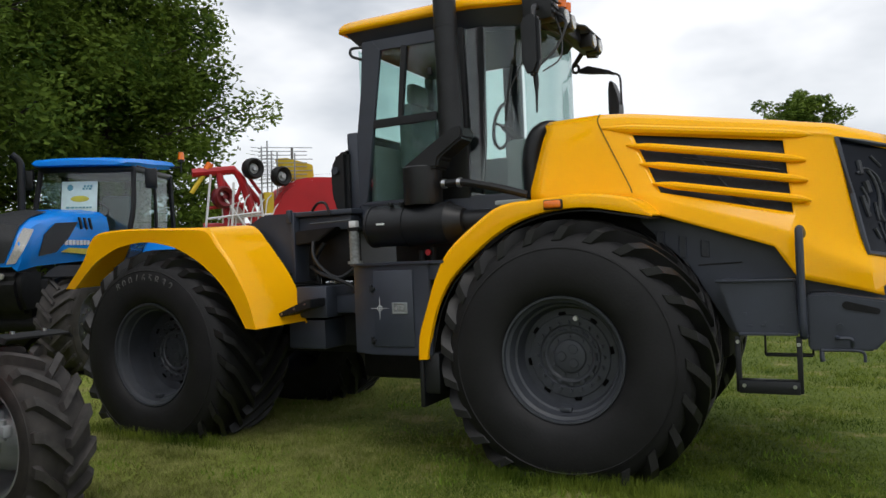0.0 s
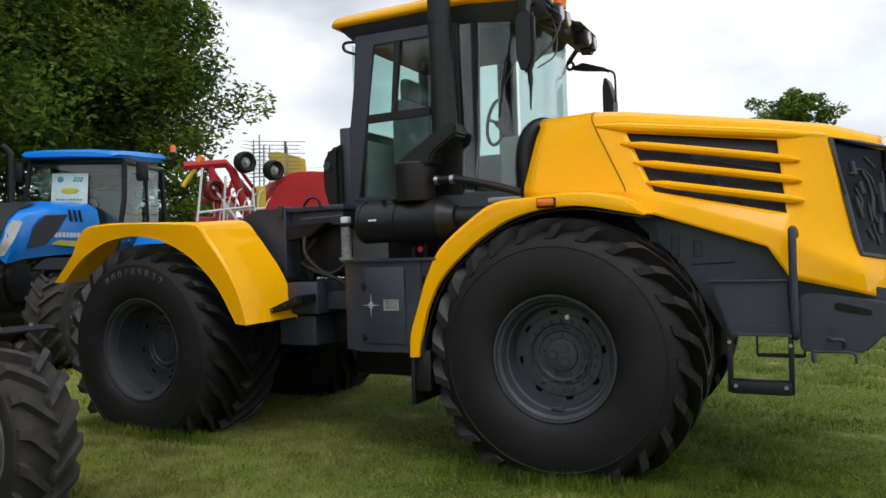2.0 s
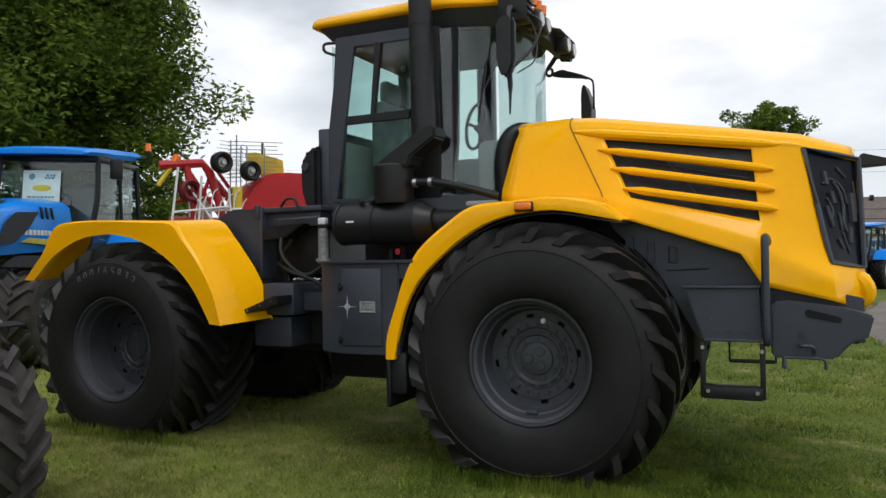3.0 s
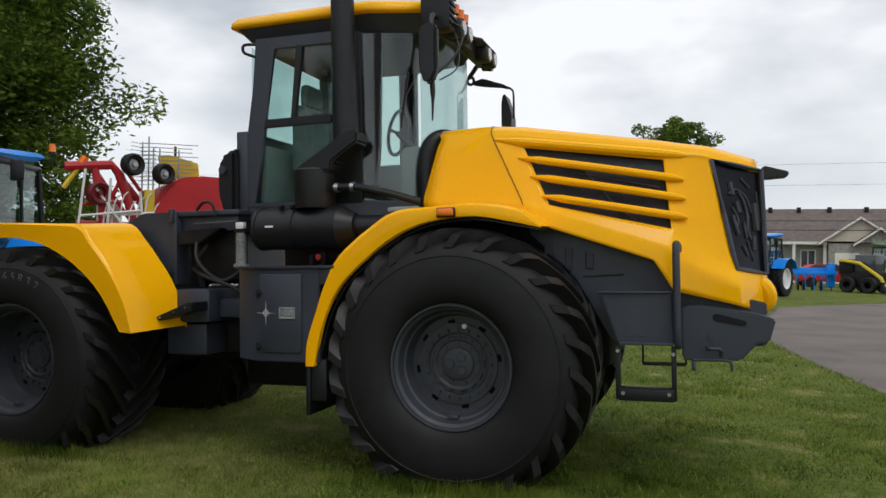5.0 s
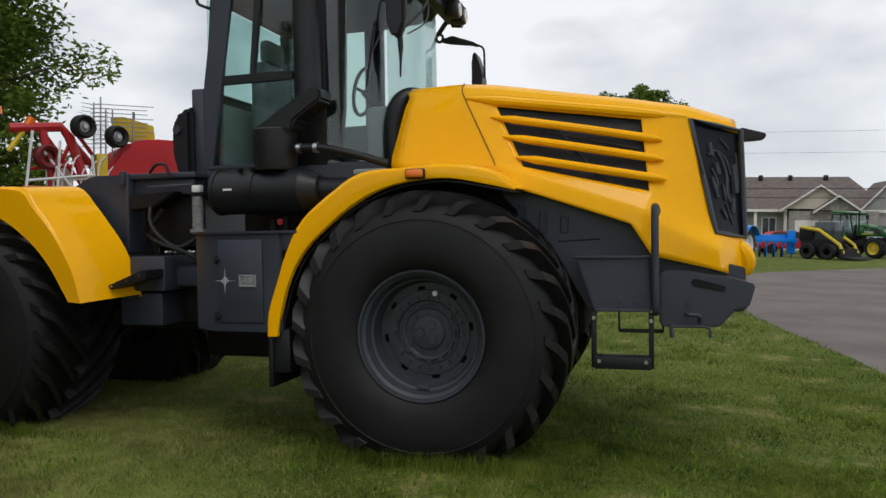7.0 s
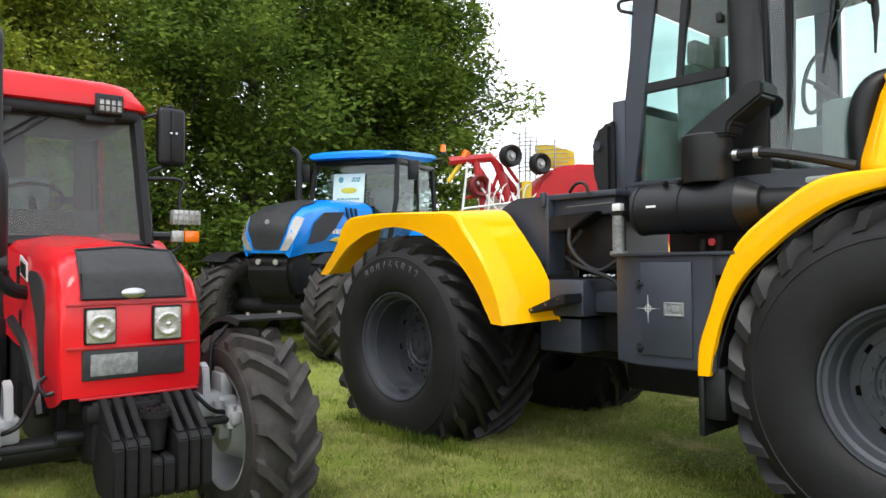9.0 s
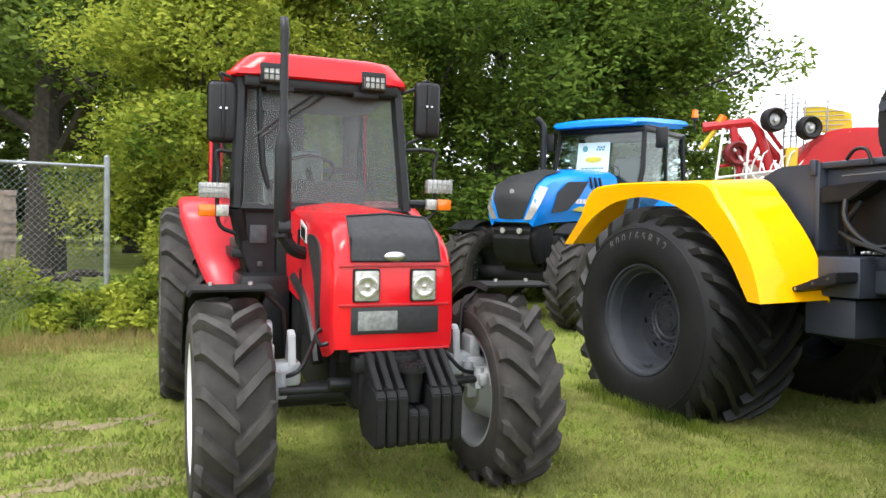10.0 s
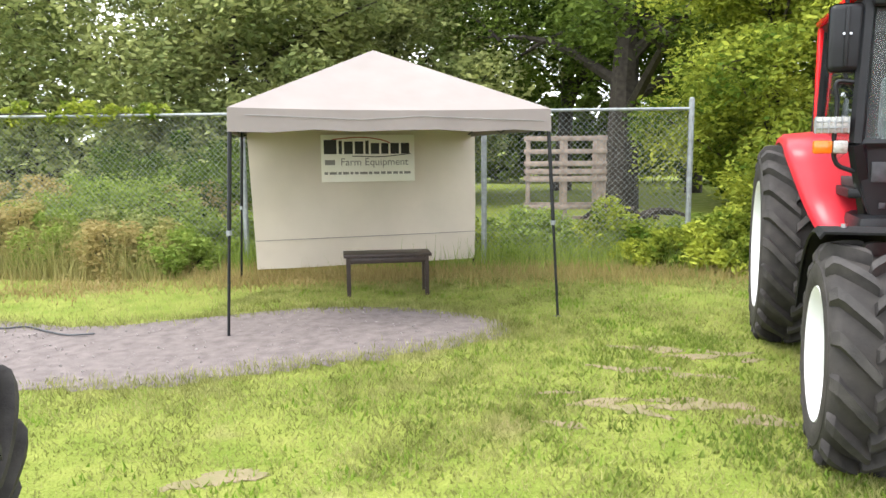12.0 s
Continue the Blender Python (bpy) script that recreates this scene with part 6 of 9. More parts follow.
tube(b, [sl[0][0], sl[0][1], sl[0][2], sl[1][2], sl[2][2], sl[3][2], sl[3][1], sl[3][0], sl[2][0], sl[1][0]], 0.009, 6, close=True)
part("grille_frame", b, M_BLACK, rb_)
b = bmesh.new()
bmesh.ops.create_uvsphere(b, u_segments=20, v_segments=10, radius=1, matrix=Matrix.Translation((0.405, RC - 0.01, 1.335)) @ Matrix.Diagonal((0.014, 0.058, 0.026, 1)))
part("badge", b, M_CHROME, rb_, "oval chrome badge")
b = bmesh.new()
box(b, (0.388, RC - 0.235, 0.935), (0.402, RC + 0.24, 1.075), 0.006)
part("lower_grille", b, M_MESH, rb_, "black lower grille")
b = bmesh.new()
box(b, (0.402, RC - 0.20, 0.955), (0.408, RC + 0.01, 1.055), 0.003)
part("radiator_plate", b, M_DIM2, rb_)
for y0, y1 in ((-0.254, -0.126), (0.053, 0.183)):
    b = bmesh.new()
    box(b, (0.38, y0 - 0.008, 1.099), (0.399, y1 + 0.008, 1.271), 0.010)
    part("lamp_surround", b, M_DARK, rb_)
    b = bmesh.new()
    box(b, (0.395, y0, 1.107), (0.409, y1, 1.263), 0.010)
    hl = part("head_lamp", b, M_CLEAR, rb_, "square clear headlamp")
    ym = (y0 + y1) / 2
    b = bmesh.new()
    lathe_x(b, [(0.061, 0.4085), (0.060, 0.413), (0.054, 0.4145), (0.040, 0.4125), (0.020, 0.4105), (0.012, 0.411), (0.011, 0.419), (0.004, 0.421)], ym, 1.180)
    part("lamp_reflector", b, M_REFL, hl, "bright round reflector")
for s in (-1, 1):
    b = bmesh.new()
    edge = spline([(x, z, 0) for x, z in ((-0.40, 1.40), (-0.30, 1.425), (-0.05, 1.40), (0.06, 1.30), (0.055, 0.95), (0.0, 0.90), (-0.06, 0.95), (-0.14, 1.15), (-0.30, 1.30), (-0.40, 1.40))], 36)[:-1]
    outer = [b.verts.new((p.x, RC + s * (float(np.interp(p.x, (-0.5, -0.1, 0.12), (0.303, 0.318, 0.326))) + 0.003), p.y)) for p in edge]
    inner = [b.verts.new((v.co.x, v.co.y - s * 0.02, v.co.z)) for v in outer]
    b.faces.new(outer)
    for k in range(len(outer)):
        b.faces.new((outer[k - 1], outer[k], inner[k], inner[k - 1]))
    bmesh.ops.recalc_face_normals(b, faces=b.faces[:])
    part("side_grille", b, M_MESH, rb_, "black side grille")
    b = bmesh.new()
    yy = RC + s * 0.298
    for x0, z0, z1 in ((-0.74, 1.26, 1.44), (-0.66, 1.05, 1.2)):
        prism(b, [(x0, z0), (x0 + 0.05, z0), (x0 + 0.05, z1), (x0, z1)], yy - 0.006, yy + 0.006, 0.003)
    part("vent_slot", b, M_DARK, rb_)
    b = bmesh.new()
    prism(b, [(-0.62, 1.395), (-0.44, 1.36), (-0.44, 1.46), (-0.62, 1.505)], RC + s * 0.303 - 0.004, RC + s * 0.303 + 0.004, 0.002)
    part("model_decal", b, M_WHITE, rb_, "white decal")
    b = bmesh.new()
    for k in range(3):
        x0 = -0.59 + 0.048 * k
        prism(b, [(x0, 1.405 - 0.01 * k), (x0 + 0.03, 1.40 - 0.01 * k), (x0 + 0.03, 1.465 - 0.01 * k), (x0, 1.475 - 0.01 * k)], RC + s * 0.308 - 0.003, RC + s * 0.308 + 0.003)
    part("decal_bar", b, M_BLACK, rb_)
    b = bmesh.new()
    tube(b, spline([(0.12, RC + s * 0.325, 0.93), (0.14, RC + s * 0.36, 0.90), (0.27, RC + s * 0.36, 0.87), (0.29, RC + s * 0.325, 0.88)], 10), 0.011, 8)
    part("handle", b, M_BLACK, rb_)
# chassis and front axle
b = bmesh.new()
box(b, (-1.9, RC - 0.2, 0.55), (0.42, RC + 0.2, 0.84), 0.03)
box(b, (-0.9, RC - 0.26, 0.75), (0.25, RC + 0.26, 1.1), 0.03)
box(b, (0.1, RC - 0.17, 0.62), (0.40, RC + 0.17, 0.80), 0.03)
ch_ = part("chassis", b, M_DARK, red, "black engine and chassis")
b = bmesh.new()
box(b, (-2.8, RC - 0.26, 0.50), (-1.0, RC + 0.26, 1.15), 0.05)
part("gearbox", b, M_DARK, ch_)
b = bmesh.new()
cyl(b, (-2.52, -0.75, 0.765), (-2.52, 0.66, 0.765), 0.15, seg=20)
part("rear_axle", b, M_DARK, ch_)
b = bmesh.new()
box(b, (-0.88, RC - 0.25, 0.44), (-0.05, RC + 0.25, 0.78), 0.05)
part("oil_pan", b, M_DARK, ch_)
for y0, y1 in ((RC - 0.62, RC - 0.27), (RC + 0.27, RC + 0.60)):
    b = bmesh.new()
    box(b, (-1.75, y0, 0.52), (-1.12, y1, 1.12), 0.05)
    part("fuel_tank", b, M_BLACK, ch_)
    b = bmesh.new()
    ye = RC - 0.3 if y0 < RC else RC + 0.3
    tube(b, spline([(-0.85, ye, 1.12), (-0.45, ye, 1.02), (-0.2, ye, 0.84), (-0.1, ye, 0.70)], 12), 0.035, 8)
    part("stay_pipe", b, M_BLACK, ch_)
b = bmesh.new()
cyl(b, (0.07, -0.72, 0.57), (0.07, 0.62, 0.57), 0.065, seg=18)
box(b, (-0.06, -0.22, 0.48), (0.2, 0.12, 0.68), 0.05)
cyl(b, (0.24, -0.60, 0.63), (0.24, 0.52, 0.63), 0.022, seg=12)
cyl(b, (0.27, -0.35, 0.66), (0.27, 0.15, 0.66), 0.035, seg=14)
part("front_axle", b, M_BLACK, red, "black front drive axle")
for s, y in ((-1, -0.64), (1, 0.54)):
    b = bmesh.new()
    box(b, (-0.02, y - 0.06, 0.50), (0.17, y + 0.05, 0.74), 0.02)
    box(b, (0.0, y - 0.04, 0.72), (0.15, y + 0.03, 0.86), 0.015)
    prism(b, [(0.0, 0.86), (0.14, 0.86), (0.12, 0.97), (0.06, 0.98)], y - 0.02, y + 0.02, 0.006)
    cyl(b, (0.07, y, 0.55), (0.07, y + s * 0.12, 0.55), 0.14, 0.20, seg=20)
    box(b, (0.1, y - 0.04, 0.60), (0.30, y + 0.02, 0.67), 0.015)
    ya, yb = sorted((y, y - s * 0.17))
    box(b, (0.02, ya, 0.63), (0.15, yb, 0.76), 0.02)
    prism(b, [(0.03, 0.74), (0.16, 0.74), (0.14, 0.90), (0.09, 0.93)], min(y - s * 0.10, y - s * 0.14), max(y - s * 0.10, y - s * 0.14), 0.006)
    cyl(b, (0.17, y - s * 0.06, 0.58), (0.17, y - s * 0.06, 0.72), 0.03, seg=12)
    cyl(b, (0.24, y - 0.02, 0.58), (0.24, y - 0.02, 0.70), 0.03, seg=12)
    part("steering_knuckle", b, M_SILVER, red, "silver-grey painted steering knuckle")
b = bmesh.new()
tube(b, spline([(-0.2, -0.3, 0.9), (0.1, -0.42, 0.8), (0.2, -0.5, 0.72), (0.15, -0.6, 0.68)], 12), 0.012, 8)
part("hose", b, M_BLACK, red)
b = bmesh.new()
tube(b, spline([(-0.2, 0.2, 0.9), (0.15, 0.3, 0.82), (0.25, 0.4, 0.7), (0.2, 0.5, 0.66)], 12), 0.012, 8)
part("hose", b, M_BLACK, red)
# front weights
wt = bmesh.new()
prism(wt, [(0.50, 0.72), (0.655, 0.70), (0.685, 0.67), (0.685, 0.45), (0.66, 0.42), (0.44, 0.42), (0.36, 0.50), (0.35, 0.63), (0.40, 0.68)], -0.0245, 0.0245, 0.006)
prism(wt, [(0.39, 0.84), (0.44, 0.855), (0.655, 0.705), (0.60, 0.68), (0.48, 0.70), (0.37, 0.80)], -0.016, 0.016, 0.005)
wsh = bmesh.new()
prism(wsh, [(0.42, 0.61), (0.655, 0.60), (0.675, 0.58), (0.675, 0.45), (0.65, 0.42), (0.44, 0.42), (0.36, 0.50), (0.36, 0.58)], -0.0245, 0.0245, 0.006)
prism(wsh, [(0.36, 0.58), (0.42, 0.61), (0.42, 0.84), (0.36, 0.84)], -0.0165, 0.0165, 0.005)
long_w = short_w = None
for k in range(8):
    y = RC - 0.152 + k * 0.0565
    inner = k in (3, 4)
    src = short_w if inner else long_w
    if src is None:
        ob = part("weight", wsh if inner else wt, M_DARK, red, "black cast-iron suitcase weight")
        ob.matrix_basis = Matrix.Translation((0, y, 0))
        if inner:
            short_w = ob
        else:
            long_w = ob
    else:
        share("weight", src.data, red, Matrix.Translation((0, y, 0)))
b = bmesh.new()
box(b, (0.34, RC - 0.22, 0.74), (0.43, RC + 0.28, 0.82), 0.012)
cyl(b, (0.56, RC + 0.045, 0.62), (0.56, RC + 0.045, 0.80), 0.042, 0.055, seg=16)
cyl(b, (0.56, RC + 0.045, 0.77), (0.56, RC + 0.045, 0.80), 0.07, seg=16)
for a in range(6):
    cyl(b, (0.56 + 0.05 * math.cos(a * 1.047), RC + 0.045 + 0.05 * math.sin(a * 1.047), 0.79), (0.56 + 0.05 * math.cos(a * 1.047), RC + 0.045 + 0.05 * math.sin(a * 1.047), 0.815), 0.014, seg=8)
part("weight_carrier", b, M_DARK, red)
# front mudguards
for s, y in ((-1, -0.83), (1, 0.78)):
    b = bmesh.new()
    arc = [(0.07 + 0.63 * math.cos(a), 0.54 + 0.63 * math.sin(a)) for a in [radians(d) for d in range(78, 178, 10)]]
    sheet(b, [[(p[0], y - 0.22, p[1] - 0.03) for p in arc], [(p[0], y - 0.20, p[1]) for p in arc], [(p[0], y + 0.20, p[1]) for p in arc], [(p[0], y + 0.22, p[1] - 0.03) for p in arc]], 2, 1)
    thick(b, 0.012)
    mgd = part("mudguard", b, M_DARK, red, "black plastic front mudguard")
    b = bmesh.new()
    tube(b, [(0.02, y - s * 0.15, 1.15), (0.02, y - s * 0.28, 1.02), (0.02, y - s * 0.30, 0.75)], 0.012, 8)
    part("stay", b, M_BLACK, mgd)
    for dy in (-0.1, 0.1):
        b = bmesh.new()
        cyl(b, (0.09, y + dy, 1.165), (0.09, y + dy, 1.185), 0.014, seg=10)
        part("bolt", b, M_CHROME, mgd)
# cab: frame of black posts
def post(bmx, p, q, w=0.05):
    tube(bmx, [p, q], w, 6)


cabr = None
b = bmesh.new()
WT, WB = 2.42, 1.57
fl_t, fr_t = (-1.0, RC - 0.53, WT), (-1.0, RC + 0.53, WT)
fl_b, fr_b = (-0.95, RC - 0.56, WB), (-0.95, RC + 0.60, WB)
bl_t, br_t = (-2.2, RC - 0.58, WT), (-2.2, RC + 0.58, WT)
bl_b, br_b = (-2.2, RC - 0.62, 1.3), (-2.2, RC + 0.62, 1.3)
box(b, (-2.2, RC - 0.58, 1.24), (-1.0, RC + 0.58, 1.30), 0.01)
cabr = part("cab", b, M_BLACK, red, "black steel cab frame")
for nm, p, q, w in (("post", fl_t, fl_b, 0.042), ("post", fr_t, fr_b, 0.045), ("post", bl_t, bl_b, 0.05), ("post", br_t, br_b, 0.05), ("rail", fl_t, fr_t, 0.05), ("rail", bl_t, br_t, 0.05), ("rail", fl_t, bl_t, 0.045), ("rail", fr_t, br_t, 0.045),
                    ("post", fl_b, (-1.12, RC - 0.42, 1.0), 0.05), ("post", fr_b, (-1.12, RC + 0.42, 1.0), 0.05), ("rail", fl_b, fr_b, 0.028)):
    b = bmesh.new()
    post(b, p, q, w)
    part(nm, b, M_BLACK, cabr)
cabr.matrix_basis = Matrix.Translation((-1.27, RC - 0.05, 1.57)) @ Matrix.Scale(1.05, 4) @ Matrix.Translation((1.0, -RC, -1.57))
b = bmesh.new()
for s in (-1, 1):
    poly = [(RC + s * 0.30, 1.58), (RC + s * 0.58, 1.57), (RC + s * 0.50, 1.22), (RC + s * 0.40, 1.0), (RC + s * 0.30, 1.0)]
    prism(b, poly, -1.02, -0.97, 0.01, axis="x")
box(b, (-1.1, RC - 0.3, 1.0), (-0.94, RC + 0.3, 1.62), 0.02)
part("front_panel", b, M_BLACK, cabr)
b = bmesh.new()
box(b, (-0.965, RC - 0.47, 1.34), (-0.955, RC - 0.36, 1.46), 0.004)
part("cab_fitting", b, M_DIM, cabr)
for y, z, e in ((RC - 0.385, 1.065, 0.015), (RC - 0.402, 1.20, 0.018)):
    b = bmesh.new()
    box(b, (-0.965, y - e, z - e), (-0.955, y + e, z + e), 0.004)
    part("cab_fitting", b, M_DIM, cabr)
b = bmesh.new()
roof_pl = [(-0.86, RC - 0.42), (-0.90, RC - 0.56), (-1.05, RC - 0.62), (-2.2, RC - 0.66), (-2.35, RC - 0.6), (-2.35, RC + 0.6), (-2.2, RC + 0.66), (-1.05, RC + 0.62), (-0.90, RC + 0.56), (-0.86, RC + 0.42)]
rings = []
for fy, dx, z in ((0.97, -0.03, 2.425), (1.0, 0.0, 2.435), (1.0, 0.0, 2.46), (0.955, 0.0, 2.482), (0.90, -0.006, 2.518), (0.85, -0.014, 2.552), (0.80, -0.03, 2.576), (0.73, -0.06, 2.590), (0.5, -0.2, 2.597)):
    rings.append([b.verts.new((-1.6 + (p[0] + 1.6) * (1 + dx / 0.74), RC + (p[1] - RC) * fy, z)) for p in roof_pl])
for r0, r1 in zip(rings, rings[1:]):
    for k in range(10):
        b.faces.new((r0[k], r0[(k + 1) % 10], r1[(k + 1) % 10], r1[k]))
b.faces.new(rings[-1])
b.faces.new(rings[0][::-1])
bmesh.ops.recalc_face_normals(b, faces=b.faces[:])
part("roof", b, M_RED, cabr, "red cab roof with sloping corners", smooth=50)
b = bmesh.new()
box(b, (-0.98, RC - 0.52, 2.36), (-0.90, RC + 0.52, 2.435), 0.015)
box(b, (-0.95, RC - 0.38, 2.335), (-0.90, RC - 0.20, 2.38), 0.01)
box(b, (-0.95, RC + 0.20, 2.335), (-0.90, RC + 0.38, 2.38), 0.01)
part("header", b, M_BLACK, cabr)
for y in (RC - 0.34, RC + 0.33):
    b = bmesh.new()
    box(b, (-0.93, y - 0.088, 2.38), (-0.856, y + 0.088, 2.512), 0.012)
    part("lamp_recess", b, M_BLACK, cabr)
    b = bmesh.new()
    box(b, (-0.89, y - 0.07, 2.39), (-0.83, y + 0.07, 2.478), 0.010)
    wl_ = part("work_lamp", b, M_CLEAR, cabr, "clear roof work lamp")
    for k in range(5):
        wire = bmesh.new()
        box(wire, (-0.828, y - 0.07 + 0.035 * k - 0.004, 2.39), (-0.822, y - 0.07 + 0.035 * k + 0.004, 2.48))
        part("guard_wire", wire, M_BLACK, wl_)
    for z in (2.395, 2.435, 2.475):
        wire = bmesh.new()
        box(wire, (-0.829, y - 0.075, z - 0.003), (-0.821, y + 0.075, z + 0.003))
        part("guard_wire", wire, M_BLACK, wl_)


def glass_quad(pts, mat, parent, name="window", t=0.004):
    bb = bmesh.new()
    v = [bb.verts.new(p) for p in pts]
    f = bb.faces.new(v)
    bb.normal_update()
    bmesh.ops.solidify(bb, geom=[f], thickness=t)
    ob = part(name, bb, mat, parent, "clear glass pane")
    ob.visible_shadow = False
    return ob


glass_quad([fl_b, fr_b, fr_t, fl_t], M_GLASS3, cabr, "windscreen")
glass_quad([fl_b, fl_t, bl_t, bl_b], M_GLASS2, cabr)
glass_quad([fr_b, br_b, br_t, fr_t], M_GLASS2, cabr)
glass_quad([bl_b, bl_t, br_t, br_b], M_GLASS2, cabr, "rear_window")
b = bmesh.new()
box(b, (-2.15, RC - 0.55, 1.3), (-1.0, RC + 0.55, 1.36), 0.01)
box(b, (-2.2, RC - 0.5, 1.36), (-2.12, RC + 0.5, 1.62), 0.02)
box(b, (-1.32, RC - 0.33, 1.36), (-1.05, RC + 0.33, 1.78), 0.04)
box(b, (-1.045, RC - 0.28, 1.60), (-1.035, RC + 0.20, 1.72), 0.004)
box(b, (-2.19, RC - 0.04, 1.6), (-2.15, RC + 0.0, 2.4), 0.008)
box(b, (-2.18, RC - 0.55, 1.88), (-2.15, RC + 0.55, 1.93), 0.008)
part("dashboard", b, M_DASH, cabr)
b = bmesh.new()
box(b, (-2.19, RC - 0.56, 1.6), (-2.15, RC + 0.10, 2.42), 0.01)
part("rear_trim", b, M_DASH, cabr)
b = bmesh.new()
box(b, (-2.19, RC + 0.44, 1.6), (-2.15, RC + 0.56, 2.42), 0.01)
part("rear_trim", b, M_DASH, cabr)
b = bmesh.new()
box(b, (-2.1, RC - 0.52, 2.36), (-1.05, RC + 0.52, 2.40), 0.01)
part("headliner", b, M_DASH, cabr)
b = bmesh.new()
box(b, (-2.0, RC - 0.24, 1.5), (-1.6, RC + 0.24, 1.62), 0.04)
box(b, (-2.1, RC - 0.24, 1.6), (-1.98, RC + 0.24, 2.05), 0.05)
part("seat", b, M_SEAT, cabr)
b = bmesh.new()
tube(b, [(-1.40 + 0.06 * math.sin(a), RC + 0.19 * math.cos(a), 1.86 + 0.10 * math.sin(a)) for a in [k * 2 * math.pi / 20 for k in range(20)]], 0.014, 8, close=True)
tube(b, [(-1.40, RC, 1.86), (-1.25, RC, 1.7)], 0.025, 8)
part("steering_wheel", b, M_BLACK, cabr)
b = bmesh.new()
tube(b, [(-0.945, RC - 0.02, 2.37), (-0.955, RC - 0.28, 2.18), (-0.955, RC - 0.45, 2.04)], 0.009, 6)
tube(b, [(-0.940, RC + 0.02, 2.35), (-0.950, RC - 0.24, 2.16), (-0.950, RC - 0.42, 2.03)], 0.007, 6)
tube(b, [(-0.955, RC - 0.415, 2.38), (-0.965, RC - 0.41, 2.1), (-0.955, RC - 0.39, 1.85), (-0.955, RC - 0.35, 1.7)], [0.012, 0.018, 0.02, 0.016], 6)
part("wiper", b, M_BLACK, cabr)
for y0, y1 in ((-0.645, -0.60), (0.60, 0.645)):
    b = bmesh.new()
    box(b, (-2.24, RC + y0, 1.3), (-2.16, RC + y1, 2.42), 0.01)
    part("rear_pillar_cover", b, M_RED, cabr)
for s in (-1, 1):
    ym = RC + s * (0.645 if s < 0 else 0.765)
    zm = 2.19 if s < 0 else 2.30
    b = bmesh.new()
    box(b, (-1.02, ym - 0.098, zm - 0.20), (-0.96, ym + 0.098, zm + 0.20), 0.04, seg=4)
    mr = part("mirror", b, M_BLACK, cabr, "tall black rear-view mirror")
    b = bmesh.new()
    box(b, (-0.958, ym - 0.012, zm - 0.17), (-0.945, ym + 0.012, zm + 0.18), 0.005)
    part("mirror_rib", b, M_BLACK, cabr)
    for dy in (-0.018, 0.018):
        b = bmesh.new()
        cyl(b, (-0.945, ym + dy, zm + 0.02), (-0.935, ym + dy, zm + 0.02), 0.008, seg=8)
        part("screw", b, M_CHROME, mr)
    b = bmesh.new()
    tube(b, spline([(-1.0, RC + s * 0.55, 2.40), (-1.0, RC + s * 0.66, 2.44), (-1.0, ym, zm + 0.21), (-1.0, ym, zm + 0.15)], 12), 0.012, 8)
    part("mirror_arm", b, M_BLACK, cabr)
    b = bmesh.new()
    tube(b, spline([(-1.0, RC + s * 0.57, zm - 0.32), (-1.0, RC + s * 0.62, zm - 0.25), (-1.0, ym, zm - 0.19)], 10), 0.012, 8)
    part("mirror_arm", b, M_BLACK, cabr)
    yl = RC + s * 0.70 if s < 0 else RC + 0.85
    zo = 0 if s < 0 else 0.075
    b = bmesh.new()
    tube(b, spline([(-0.98, RC + s * 0.58, 1.93 + zo), (-0.98, yl - s * 0.02, 1.93 + zo), (-0.98, yl - s * 0.03, 1.80 + zo), (-0.98, yl - s * 0.03, 1.48 + zo), (-0.98, RC + s * 0.56, 1.40 + zo)], 20), 0.014, 8)
    tube(b, [(-0.98, RC + s * 0.57, 1.55 + zo), (-0.98, yl, 1.55 + zo)], 0.03, 8)
    part("lamp_bracket", b, M_BLACK, cabr)
    b = bmesh.new()
    box(b, (-0.99, yl - 0.095, 1.63 + zo), (-0.92, yl + 0.095, 1.73 + zo), 0.012)
    wl_ = part("work_lamp", b, M_CLEAR, cabr, "clear square work lamp")
    for k in range(6):
        yy = yl - 0.09 + 0.036 * k
        wire = bmesh.new()
        box(wire, (-0.918, yy - 0.003, 1.63 + zo), (-0.913, yy + 0.003, 1.73 + zo))
        part("guard_wire", wire, M_STEEL, wl_)
    for z in (1.665, 1.70):
        wire = bmesh.new()
        box(wire, (-0.919, yl - 0.095, z + zo - 0.003), (-0.912, yl + 0.095, z + zo + 0.003))
        part("guard_wire", wire, M_STEEL, wl_)
    b = bmesh.new()
    y0, y1 = (yl - 0.095, yl + 0.01) if s < 0 else (yl - 0.01, yl + 0.095)
    box(b, (-0.99, y0, 1.51 + zo), (-0.925, y1, 1.59 + zo), 0.012)
    part("indicator", b, M_AMBER, cabr, "amber indicator lens")
    b = bmesh.new()
    y0, y1 = (yl + 0.012, yl + 0.095) if s < 0 else (yl - 0.095, yl - 0.012)
    box(b, (-0.99, y0, 1.51 + zo), (-0.925, y1, 1.59 + zo), 0.012)
    part("side_lamp", b, M_CLEAR, cabr)
    # rear mudguard, curved over the big wheel
    b = bmesh.new()
    arc = [(-1.42, 1.00), (-1.54, 1.01), (-1.69, 1.15), (-1.79, 1.36), (-1.89, 1.53), (-2.12, 1.62), (-2.57, 1.64), (-3.1, 1.5)]
    arc = spline([(p[0], 0, p[1]) for p in arc], 28)
    yi = RC + s * 0.50
    edge = [RC + s * (0.75 + 0.22 * min(1, max(0, (p.z - 1.0) / 0.55)) ** 0.8) for p in arc]
